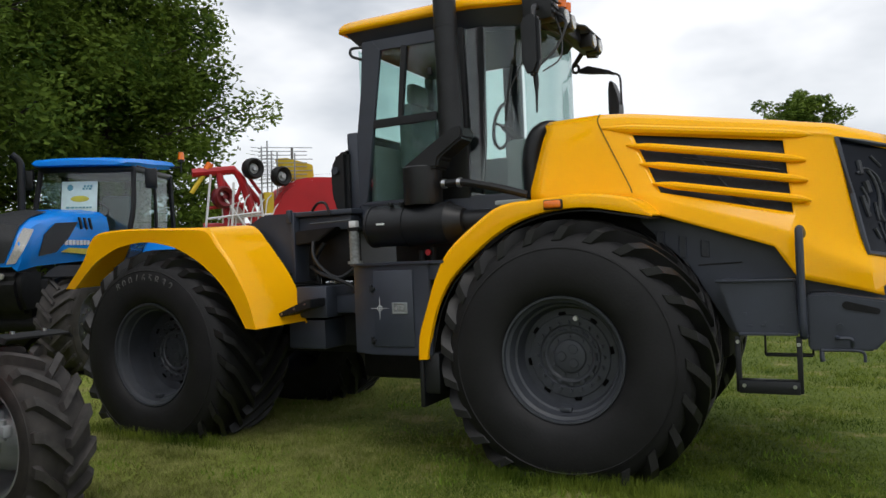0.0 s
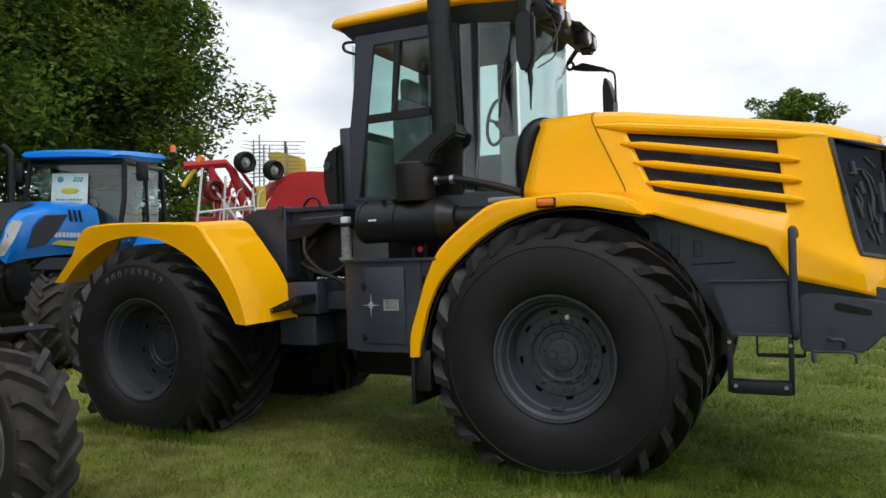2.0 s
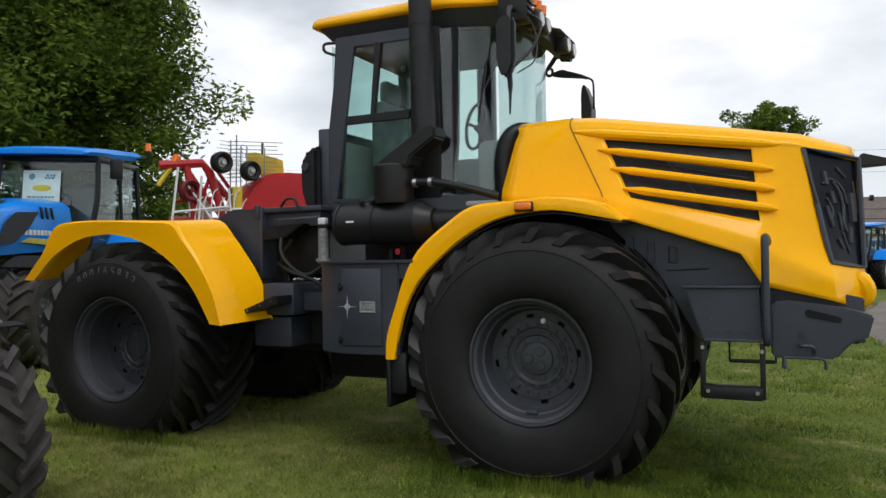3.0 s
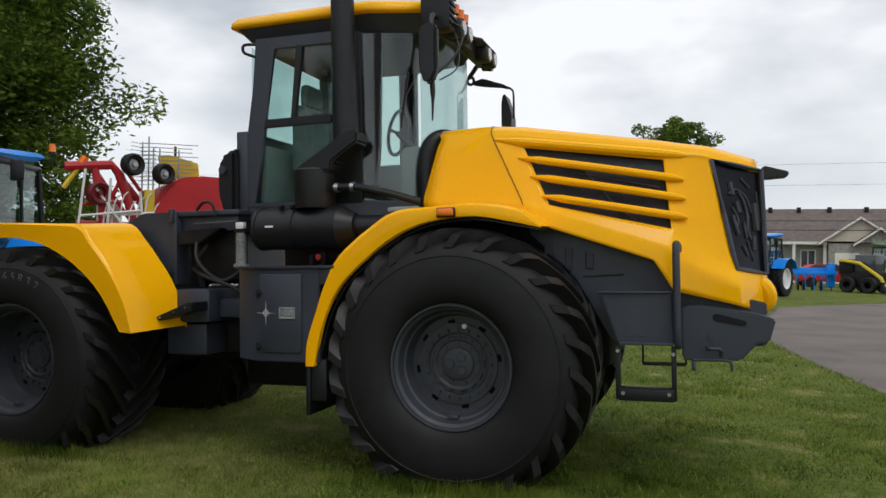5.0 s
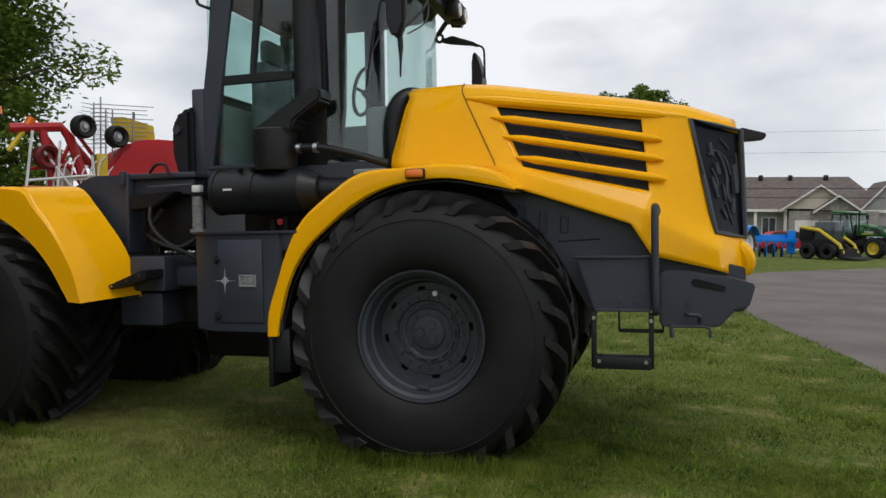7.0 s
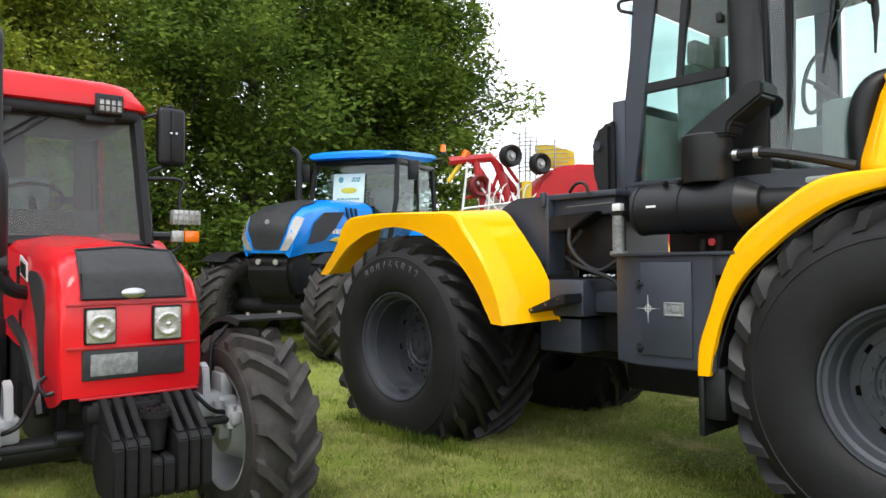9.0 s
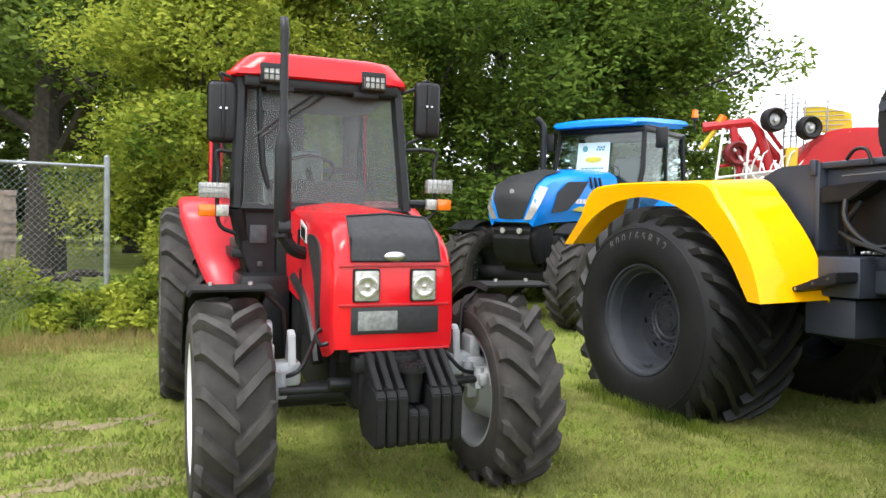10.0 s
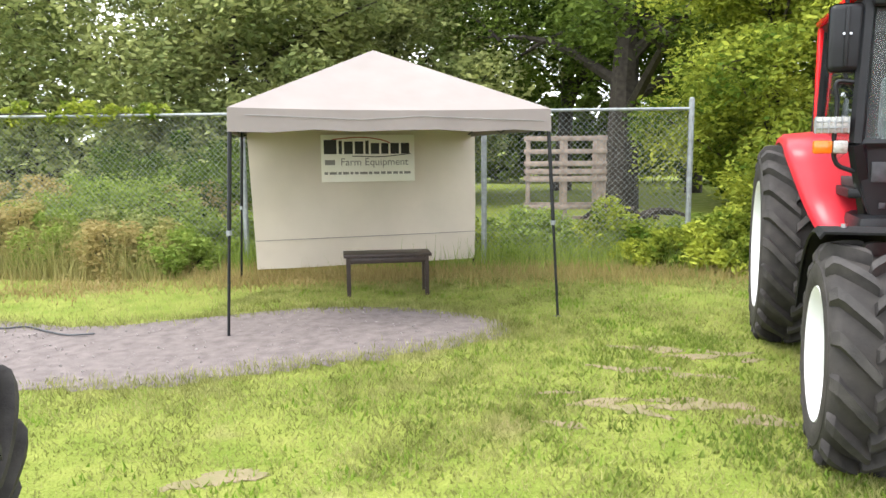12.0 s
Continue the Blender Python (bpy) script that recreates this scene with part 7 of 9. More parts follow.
    sheet(b, [[(p.x, yi, p.z) for p in arc], [(p.x + 0.01, (yi + e) / 2, p.z + 0.02) for p, e in zip(arc, edge)], [(p.x, e - s * 0.03, p.z + 0.005) for p, e in zip(arc, edge)], [(p.x - 0.02, e, p.z - 0.02) for p, e in zip(arc, edge)], [(p.x - 0.05, e + s * 0.006, p.z - 0.06) for p, e in zip(arc, edge)]], 2, 2)
    thick(b, 0.010)
    part("mudguard", b, M_PINK, red, "red rear mudguard", smooth=50)
# exhaust
b = bmesh.new()
lathe_pts = [(0.0, 1.40, 0.035), (0.0, 1.43, 0.052), (0.0, 1.93, 0.052), (0.0, 1.99, 0.045), (0.0, 2.03, 0.026), (0.0, 2.60, 0.024)]
tube(b, [(-0.46, -0.48, z) for _, z, _ in lathe_pts], [r for *_, r in lathe_pts], 16)
tube(b, spline([(-0.46, -0.48, 2.57), (-0.465, -0.48, 2.65), (-0.50, -0.48, 2.70)], 8), 0.027, 14)
part("exhaust_pipe", b, M_BLACK, red, "black upright exhaust pipe")
b = bmesh.new()
tube(b, spline([(-0.46, -0.48, 1.42), (-0.46, -0.42, 1.33), (-0.48, -0.33, 1.30), (-0.5, -0.2, 1.30)], 10), 0.04, 12)
cyl(b, (-0.46, -0.48, 1.40), (-0.46, -0.48, 1.425), 0.06, seg=16)
cyl(b, (-0.46, -0.51, 1.45), (-0.46, -0.44, 1.45), 0.065, seg=16)
part("exhaust_elbow", b, M_BLACK, red)
# ---- blue tractor behind ----
M_SIGN = material("pale_blue_poster", (0.62, 0.78, 0.76), 0.6, vary=0.05, scale=12)
M_TEAL = material("teal_print", (0.10, 0.30, 0.36), 0.6)
M_GOLD = material("yellow_green_print", (0.55, 0.50, 0.06), 0.6)


def row_crop_tractor(m, paint, rim, label, name, detail=True, rubber=M_TYRE, size=1.0):
    """A modern farm tractor: sloping bonnet, glazed cab with overhanging roof, four lugged wheels. x ahead from the front axle."""
    t = thing(name, m @ Matrix.Diagonal((size, size, size, 1)), label, "tractor")
    AX = 0.45  # front axle
    farm_wheel(t, Matrix.Translation((AX, -1.13, 0.66)), 0.69, 0.40, 0.44, 20, 1, rim, rubber, 0.05, 0.062, 0.32, 0.12)
    farm_wheel(t, Matrix.Translation((AX, 1.13, 0.66)) @ FLIP, 0.69, 0.40, 0.44, 20, -1, rim, rubber, 0.05, 0.062, 0.32, 0.12)
    farm_wheel(t, Matrix.Translation((-2.7, -1.15, 0.90)), 0.94, 0.52, 0.54, 20, 1, rim, rubber, 0.055, 0.07, 0.45, 0.16)
    farm_wheel(t, Matrix.Translation((-2.7, 1.15, 0.90)) @ FLIP, 0.94, 0.52, 0.54, 20, -1, rim, rubber, 0.055, 0.07, 0.45, 0.16)
    b = bmesh.new()
    box(b, (-2.9, -0.35, 0.7), (0.55, 0.35, 1.25), 0.06)
    cyl(b, (AX, -0.8, 0.66), (AX, 0.8, 0.66), 0.11, seg=16)
    cyl(b, (-2.7, -0.8, 0.9), (-2.7, 0.8, 0.9), 0.16, seg=16)
    prism(b, [(0.3, 0.80), (0.70, 0.80), (0.84, 1.0), (0.88, 1.25), (0.80, 1.40), (0.3, 1.40)], -0.36, 0.36, 0.06)
    box(b, (-1.6, -0.6, 0.75), (-0.5, 0.6, 1.2), 0.06)
    part("chassis", b, M_DARK, t, "black chassis and axles")
    # bonnet
    sc = []
    for x, zb, zt, hw in ((0.88, 1.42, 1.60, 0.33), (0.86, 1.36, 1.78, 0.40), (0.76, 1.38, 1.95, 0.43), (0.50, 1.42, 2.07, 0.44), (0.0, 1.44, 2.16, 0.44), (-0.6, 1.46, 2.21, 0.44), (-1.35, 1.48, 2.24, 0.45)):
        h = zt - zb
        s1 = [(x, -hw * 0.86, zb), (x, -hw, zb + h * 0.3), (x, -hw, zb + h * 0.62), (x, -hw * 0.92, zb + h * 0.86), (x, -hw * 0.66, zt - h * 0.03), (x, 0, zt + 0.02)]
        sc.append(s1 + [(p[0], -p[1], p[2]) for p in s1[-2::-1]])
    b = bmesh.new()
    sheet(b, sc, 3, 2)
    b.faces.new([b.verts.new(p) for p in sc[0]])
    bmesh.ops.remove_doubles(b, verts=b.verts[:], dist=0.004)
    bmesh.ops.recalc_face_normals(b, faces=b.faces[:])
    bon = part("bonnet", b, paint, t, "glossy sloping bonnet", smooth=45)
    b = bmesh.new()
    g = [[(0.90, -0.20, 1.47), (0.905, 0, 1.46), (0.90, 0.20, 1.47)], [(0.885, -0.31, 1.74), (0.90, 0, 1.78), (0.885, 0.31, 1.74)], [(0.785, -0.33, 1.94), (0.795, 0, 1.985), (0.785, 0.33, 1.94)], [(0.50, -0.30, 2.075), (0.50, 0, 2.11), (0.50, 0.30, 2.075)], [(0.05, -0.26, 2.165), (0.05, 0, 2.195), (0.05, 0.26, 2.165)]]
    sheet(b, g, 3, 3)
    thick(b, 0.01)
    part("grille", b, M_MESH, bon, "black front grille")
    for s in (-1, 1):
        b = bmesh.new()
        hl = [[(0.905, s * 0.23, 1.45), (0.89, s * 0.34, 1.46)], [(0.90, s * 0.325, 1.64), (0.86, s * 0.43, 1.62)], [(0.845, s * 0.36, 1.80), (0.76, s * 0.457, 1.78)], [(0.76, s * 0.375, 1.92), (0.66, s * 0.452, 1.90)]]
        sheet(b, hl, 3, 2)
        thick(b, 0.01)
        part("head_lamp", b, M_CLEAR, bon, "slanting clear headlamp")
        b = bmesh.new()
        yy = s * 0.446
        prism(b, [(0.56, 1.55), (0.42, 1.84), (0.15, 2.0), (-0.42, 2.03), (-0.15, 1.78), (0.15, 1.60)], min(yy, yy + s * 0.012), max(yy, yy + s * 0.012), 0.003)
        part("side_grille", b, M_MESH, bon)
        b = bmesh.new()
        for k in range(3):
            x0 = -0.85 + 0.14 * k
            prism(b, [(x0, 1.93), (x0 + 0.05, 1.93), (x0 + 0.12, 2.10), (x0 + 0.07, 2.10)], min(s * 0.435, s * 0.455), max(s * 0.435, s * 0.455), 0.002)
        part("vent_slot", b, M_BLACK, bon)
        b = bmesh.new()
        for k in range(7):
            prism(b, [(-0.75 + 0.1 * k, 1.70), (-0.68 + 0.1 * k, 1.70), (-0.68 + 0.1 * k, 1.77), (-0.75 + 0.1 * k, 1.77)], min(s * 0.435, s * 0.452), max(s * 0.435, s * 0.452))
        part("decal_bar", b, M_WHITE, bon)
        b = bmesh.new()
        prism(b, [(-0.9, 1.55), (0.0, 1.60), (-0.2, 1.66), (-0.9, 1.64)], min(s * 0.432, s * 0.45), max(s * 0.432, s * 0.45))
        part("stripe", b, M_GOLD, bon)
    b = bmesh.new()
    cyl(b, (0.865, 0.0, 1.84), (0.882, 0.0, 1.84), 0.035, seg=12)
    part("badge", b, M_CHROME, bon)
    for s in (-1, 1):
        b = bmesh.new()
        cyl(b, (0.86, s * 0.14, 1.30), (0.885, s * 0.14, 1.30), 0.04, seg=12)
        part("work_lamp", b, M_CLEAR, t)
    # cab
    FX, BX, HW = -1.42, -3.1, 0.79
    b = bmesh.new()
    for s in (-1, 1):
        tube(b, [(FX, s * (HW - 0.1), 1.55), (FX - 0.05, s * HW, 2.3), (FX - 0.15, s * (HW - 0.04), 2.92)], 0.045, 6)
        tube(b, [(BX + 0.75, s * HW, 1.5), (BX + 0.75, s * (HW - 0.04), 2.92)], 0.03, 6)
        tube(b, [(BX, s * HW, 1.6), (BX + 0.1, s * (HW - 0.04), 2.92)], 0.045, 6)
    box(b, (BX, -HW + 0.08, 1.25), (FX, HW - 0.08, 1.65), 0.05)
    box(b, (BX, -HW + 0.02, 2.86), (FX - 0.1, HW - 0.02, 2.96), 0.03)
    cb = part("cab", b, M_BLACK, t, "black framed glazed cab")
    b = bmesh.new()
    rl = []
    for x, hw, z0, z1 in ((FX + 0.14, 0.70, 2.95, 3.0), (FX + 0.10, 0.76, 2.94, 3.04), (FX - 0.2, 0.80, 2.95, 3.08), (FX - 0.7, 0.82, 2.96, 3.12), (BX + 0.25, 0.82, 3.02, 3.17), (BX - 0.02, 0.80, 3.07, 3.18), (BX - 0.1, 0.72, 3.10, 3.16)):
        rl.append([(x, -hw + 0.05, z0), (x, -hw, (z0 + z1) / 2), (x, -hw + 0.06, z1), (x, -hw * 0.5, z1 + 0.025), (x, 0, z1 + 0.03), (x, hw * 0.5, z1 + 0.025), (x, hw - 0.06, z1), (x, hw, (z0 + z1) / 2), (x, hw - 0.05, z0), (x, 0, z0 + 0.01), (x, -hw + 0.05, z0)])
    sheet(b, rl, 2, 1)
    for e_ in (rl[0], rl[-1]):
        b.faces.new([b.verts.new(p) for p in e_[:-1]])
    bmesh.ops.remove_doubles(b, verts=b.verts[:], dist=0.002)
    bmesh.ops.recalc_face_normals(b, faces=b.faces[:])
    part("roof", b, paint, cb, "painted overhanging cab roof")
    glass_quad([(FX - 0.01, -HW + 0.1, 1.6), (FX - 0.01, HW - 0.1, 1.6), (FX - 0.15, HW - 0.06, 2.90), (FX - 0.15, -HW + 0.06, 2.90)], M_GLASS2, cb, "windscreen")
    for s in (-1, 1):
        glass_quad([(FX - 0.02, s * (HW - 0.05), 1.6), (FX - 0.17, s * (HW - 0.05), 2.90), (BX + 0.1, s * (HW - 0.05), 2.90), (BX, s * (HW - 0.05), 1.6)], M_GLASS2, cb)
    glass_quad([(BX, -HW + 0.1, 1.7), (BX + 0.08, -HW + 0.1, 2.90), (BX + 0.08, HW - 0.1, 2.90), (BX, HW - 0.1, 1.7)], M_GLASS2, cb, "rear_window")
    b = bmesh.new()
    box(b, (-2.55, -0.26, 1.65), (-2.1, 0.26, 1.95), 0.05)
    box(b, (-2.65, -0.26, 1.9), (-2.5, 0.26, 2.55), 0.05)
    part("seat", b, M_SEAT, cb)
    b = bmesh.new()
    box(b, (-1.75, -0.2, 1.6), (-1.55, 0.2, 2.2), 0.05)
    tube(b, [(-1.85 + 0.07 * math.sin(a), 0.2 * math.cos(a), 2.27 + 0.12 * math.sin(a)) for a in [k * 2 * math.pi / 16 for k in range(16)]], 0.016, 6, close=True)
    part("steering_column", b, M_BLACK, cb)
    for s in (-1, 1):
        b = bmesh.new()
        box(b, (FX - 0.25, s * (HW + 0.22) - 0.1, 2.60), (FX - 0.18, s * (HW + 0.22) + 0.1, 2.92), 0.03)
        part("mirror", b, M_BLACK, cb)
        b = bmesh.new()
        tube(b, [(FX - 0.18, s * HW, 2.96), (FX - 0.2, s * (HW + 0.22), 2.90), (FX - 0.22, s * (HW + 0.22), 2.85)], 0.014, 6)
        part("mirror_arm", b, M_BLACK, cb)
        b = bmesh.new()
        arc = [Vector((-2.7 + 1.05 * math.cos(a), 0, 0.9 + 1.02 * math.sin(a))) for a in [radians(d) for d in range(30, 160, 10)]]
        ya, yb = s * 0.72, s * 1.35
        sheet(b, [[(p.x, ya, p.z) for p in arc], [(p.x, yb, p.z) for p in arc]], 2, 1)
        thick(b, 0.02)
        part("mudguard", b, paint, t)
        b = bmesh.new()
        arc = [Vector((AX + 0.75 * math.cos(a), 0, 0.66 + 0.77 * math.sin(a))) for a in [radians(d) for d in range(55, 165, 10)]]
        sheet(b, [[(p.x, s * 0.70, p.z) for p in arc], [(p.x, s * 1.12, p.z) for p in arc]], 2, 1)
        thick(b, 0.012)
        part("mudguard", b, M_DARK, t, "black front mudguard")
    b = bmesh.new()
    tube(b, spline([(-0.95, -0.70, 1.5), (-0.95, -0.70, 2.2), (-0.95, -0.70, 2.85), (-0.93, -0.73, 3.0), (-0.87, -0.80, 3.08)], 14), 0.055, 12)
    part("exhaust_pipe", b, M_BLACK, t, "black upright exhaust pipe")
    if detail:
        b = bmesh.new()
        cyl(b, (-2.95, 0.98, 2.98), (-2.95, 0.98, 3.18), 0.014, seg=8)
        cyl(b, (-2.95, 0.98, 3.17), (-2.95, 0.98, 3.21), 0.06, seg=14)
        tube(b, [(-2.95, 0.76, 3.06), (-2.95, 0.98, 3.08), (-2.95, 0.98, 3.17)], 0.014, 6)
        part("beacon_stand", b, M_BLACK, cb)
        b = bmesh.new()
        cyl(b, (-2.95, 0.98, 3.21), (-2.95, 0.98, 3.34), 0.058, 0.045, seg=16)
        part("beacon", b, M_AMBER, cb, "amber rotating beacon")
        b = bmesh.new()
        box(b, (-1.50, -0.38, 2.18), (-1.488, 0.20, 2.90), 0.003, m=Matrix.Rotation(radians(0), 4, "Y"))
        ps = part("poster", b, M_SIGN, cb, "pale blue paper poster behind the windscreen")
        ps.matrix_basis = Matrix.Translation((-1.36, 0, 2.10)) @ Matrix.Rotation(radians(-5.5), 4, "Y") @ Matrix.Translation((1.36 + 0.04, 0, -2.27))
        rr = random.Random(4)
        for z, w0, w1, hh in ((2.82, -0.02, 0.12, 0.035), (2.78, -0.04, 0.12, 0.03), (2.48, -0.3, 0.12, 0.028), (2.40, -0.28, 0.10, 0.028), (2.32, -0.14, 0.0, 0.028), (2.24, -0.30, -0.06, 0.04), (2.24, 0.0, 0.14, 0.04)):
            y = w0
            while y < w1:
                w_ = rr.uniform(0.03, 0.07)
                b = bmesh.new()
                box(b, (-1.487, y, z - hh / 2), (-1.484, min(y + w_, w1), z + hh / 2))
                part("print", b, M_TEAL, ps)
                y += w_ + 0.015
        b = bmesh.new()
        cyl(b, (-1.487, -0.24, 2.80), (-1.484, -0.24, 2.80), 0.05, seg=14)
        part("print", b, M_TEAL, ps)
        b = bmesh.new()
        bmesh.ops.create_uvsphere(b, u_segments=16, v_segments=8, radius=1, matrix=Matrix.Translation((-1.486, -0.08, 2.62)) @ Matrix.Diagonal((0.003, 0.15, 0.05, 1)))
        part("emblem_print", b, M_GOLD, ps)
    return t


row_crop_tractor(pose(-8.477, 2.058, 0, 0, 0, -65.5), M_BLUE, M_DIM, "blue farm tractor with a poster in its windscreen, parked under trees", "blue_tractor", rubber=M_TYRE2, size=1.02)
# ---- canopy tent ----
M_CANVAS = material("dusty_white_canvas", (0.262, 0.228, 0.212), 0.85, vary=0.06, scale=3, bump=0.15, bump_scale=9)
M_PANEL = material("beige_canvas_panel", (0.58, 0.515, 0.43), 0.9, vary=0.06, scale=2, bump=0.2, bump_scale=5)
M_BANNER = material("white_vinyl_banner", (0.78, 0.76, 0.69), 0.6, vary=0.04, scale=3)
M_INK = material("black_print", (0.02, 0.02, 0.022), 0.6)
M_REDINK = material("red_print", (0.35, 0.03, 0.02), 0.6)
M_FADED = material("grey_print", (0.22, 0.21, 0.20), 0.6)
TENT = pose(-6.37, -7.185, -0.01, 0, 0, 28.5)  # its front faces the lawn, along local +x
tent = thing("canopy_tent", TENT, "off-white pop-up canopy tent on thin black legs with a back panel", "tent")
FT, TP = 1.465, 1.40
b = bmesh.new()
EZ = 1.70
rim = []
for k in range(32):
    f = k / 8
    side = int(f)
    u = (f - side) * 2 - 1
    x, y = ((TP, -TP * -u) if side == 0 else (TP * -u, TP) if side == 1 else (-TP, TP * -u) if side == 2 else (TP * u, -TP))
    if side == 0:
        x, y = TP, TP * u
    sag = 0.02 * (1 - u * u)
    rim.append((x, y, sag))
val, top_, midr = [], [], []
for x, y, s in rim:
    val.append(b.verts.new((x * 1.004, y * 1.004, EZ + s * 0.5 + 0.012 * math.sin(9 * x + 7 * y))))
    top_.append(b.verts.new((x, y, EZ + 0.20 - s)))
    midr.append(b.verts.new((x * 0.5, y * 0.5, EZ + 0.20 + 0.50 * 0.66 - s * 1.2)))
apex = b.verts.new((0, 0, EZ + 0.20 + 0.66))
for k in range(32):
    n_ = (k + 1) % 32
    b.faces.new((val[k], val[n_], top_[n_], top_[k]))
    b.faces.new((top_[k], top_[n_], midr[n_], midr[k]))
    b.faces.new((midr[k], midr[n_], apex))
bmesh.ops.recalc_face_normals(b, faces=b.faces[:])
bmesh.ops.solidify(b, geom=b.faces[:], thickness=0.006)
part("canopy", b, M_CANVAS, tent, "off-white sagging fabric roof with valance", smooth=25)
b = bmesh.new()
tube(b, [(TP * 1.01, -TP * 0.9, EZ + 0.14), (TP * 1.012, -0.3, EZ + 0.10), (TP * 1.012, 0.2, EZ + 0.13), (TP * 1.012, TP * 0.95, EZ + 0.09)], 0.004, 5)
part("hem", b, M_FADED, tent)
for sx in (-1, 1):
    for sy in (-1, 1):
        b = bmesh.new()
        p0, p1 = Vector((sx * FT, sy * FT, 0.0)), Vector((sx * (TP - 0.02), sy * (TP - 0.02), EZ + 0.16))
        tube(b, [p0, p0.lerp(p1, 0.5)], 0.013, 8)
        tube(b, [p0.lerp(p1, 0.47), p1], 0.018, 8)
        box(b, (p0.x - 0.035, p0.y - 0.035, -0.005), (p0.x + 0.035, p0.y + 0.035, 0.01), 0.004)
        leg = part("leg", b, M_BLACK, tent, "thin black steel leg")
        b = bmesh.new()
        q = p0.lerp(p1, 0.47)
        cyl(b, q - Vector((0, 0, 0.02)), q + Vector((0, 0, 0.02)), 0.024, seg=10)
        part("collar", b, M_STEEL, leg)
b = bmesh.new()
for sy in (-1, 1):
    for k in range(4):
        a0, a1 = -TP + k * TP / 2, -TP + (k + 1) * TP / 2
        tube(b, [(a0, sy * (TP - 0.03), EZ + (0.15 if k % 2 else 0.02)), (a1, sy * (TP - 0.03), EZ + (0.02 if k % 2 else 0.15))], 0.009, 6)
        tube(b, [(sy * (TP - 0.03), a0, EZ + (0.15 if k % 2 else 0.02)), (sy * (TP - 0.03), a1, EZ + (0.02 if k % 2 else 0.15))], 0.009, 6)
part("truss", b, M_BLACK, tent)
# back panel
b = bmesh.new()
rows_p = []
for i in range(9):
    f = i / 8
    z = EZ + 0.15 - f * (EZ + 0.05)
    lx = -(TP + (FT - TP) * (1 - z / EZ)) + 0.06
    rows_p.append([(lx + 0.02 * math.sin(k * 0.9 + i * 0.7), (-1.33 + 0.06 * f) + (2.78 - 0.05 * f) * k / 12, z + 0.03 * (k / 12) * f + 0.02 * f) for k in range(13)])
sheet(b, rows_p, 1, 2)
thick(b, 0.005)
bp_ = part("back_panel", b, M_PANEL, tent, "beige fabric back panel with a fold line", smooth=40)
b = bmesh.new()
tube(b, [(-TP + 0.075, -1.27, 0.475), (-TP + 0.07, -0.4, 0.485), (-TP + 0.08, 0.4, 0.495), (-TP + 0.075, 1.45, 0.51)], 0.004, 5)
part("seam", b, M_FADED, bp_)
BX0 = -TP + 0.105
b = bmesh.new()
box(b, (BX0 - 0.006, -0.475, 1.165), (BX0, 0.665, 1.73), 0.003)
ban = part("banner", b, M_BANNER, tent, "white advertising banner")
b = bmesh.new()
rr = random.Random(8)
y = -0.44
for k, (w_, hh) in enumerate(((0.19, 0.17), (0.05, 0.16), (0.13, 0.15), (0.13, 0.15), (0.05, 0.16), (0.13, 0.13), (0.11, 0.13), (0.13, 0.13), (0.13, 0.13))):
    b = bmesh.new()
    box(b, (BX0, y, 1.50), (BX0 + 0.003, y + w_ * 0.8, 1.50 + hh))
    y += w_ * 0.8 + 0.025
    part("name_bar", b, M_INK, ban, "dark bar of print")
b = bmesh.new()
tube(b, spline([(BX0 + 0.004, -0.34, 1.675), (BX0 + 0.004, 0.0, 1.70), (BX0 + 0.004, 0.25, 1.67), (BX0 + 0.004, 0.36, 1.63)], 12), 0.006, 5)
part("flourish", b, M_REDINK, ban)
b = bmesh.new()
tube(b, spline([(BX0 + 0.004, -0.1, 1.475), (BX0 + 0.004, 0.25, 1.465), (BX0 + 0.004, 0.62, 1.50)], 12), 0.005, 5)
part("flourish", b, M_INK, ban)
text_part("lettering", "Farm Equipment", 0.125, Matrix.Translation((BX0 + 0.002, 0.17, 1.40)) @ Matrix.Rotation(math.pi / 2, 4, "Z") @ Matrix.Rotation(math.pi / 2, 4, "X"), M_FADED, ban, thickness=0.001)
b = bmesh.new()
y = -0.44
while y < 0.62:
    w_ = rr.uniform(0.03, 0.09)
    box(b, (BX0, y, 1.255), (BX0 + 0.002, min(0.62, y + w_), 1.285))
    y += w_ + 0.018
box(b, (BX0, -0.43, 1.37), (BX0 + 0.002, -0.31, 1.43))
part("print_bar", b, M_FADED, ban)

# bench under the canopy
M_BENCH = material("dark_stained_wood", (0.035, 0.022, 0.018), 0.45, vary=0.3, scale=12, bump=0.1)
bench = thing("bench", pose(-6.41, -7.09, 0, 0, 0, 24), "low dark-stained wooden bench standing under the canopy", "bench")
b = bmesh.new()
box(b, (-0.17, -0.46, 0.425), (0.17, 0.46, 0.46), 0.006)
part("seat", b, M_BENCH, bench)
b = bmesh.new()
box(b, (0.13, -0.42, 0.36), (0.15, 0.42, 0.425), 0.003)
box(b, (-0.15, -0.42, 0.36), (-0.13, 0.42, 0.425), 0.003)
part("apron", b, M_BENCH, bench)
lb = bmesh.new()
prism(lb, [(-0.025, 0.42), (0.025, 0.42), (0.018, 0.0), (-0.018, 0.0)], -0.02, 0.02, 0.003)
lg_ = None
for x in (-0.13, 0.13):
    for y in (-0.41, 0.41):
        if lg_ is None:
            lg_ = part("leg", lb, M_BENCH, bench)
            lg_.matrix_basis = Matrix.Translation((x, y, 0))
        else:
            share("leg", lg_.data, bench, Matrix.Translation((x, y, 0)))

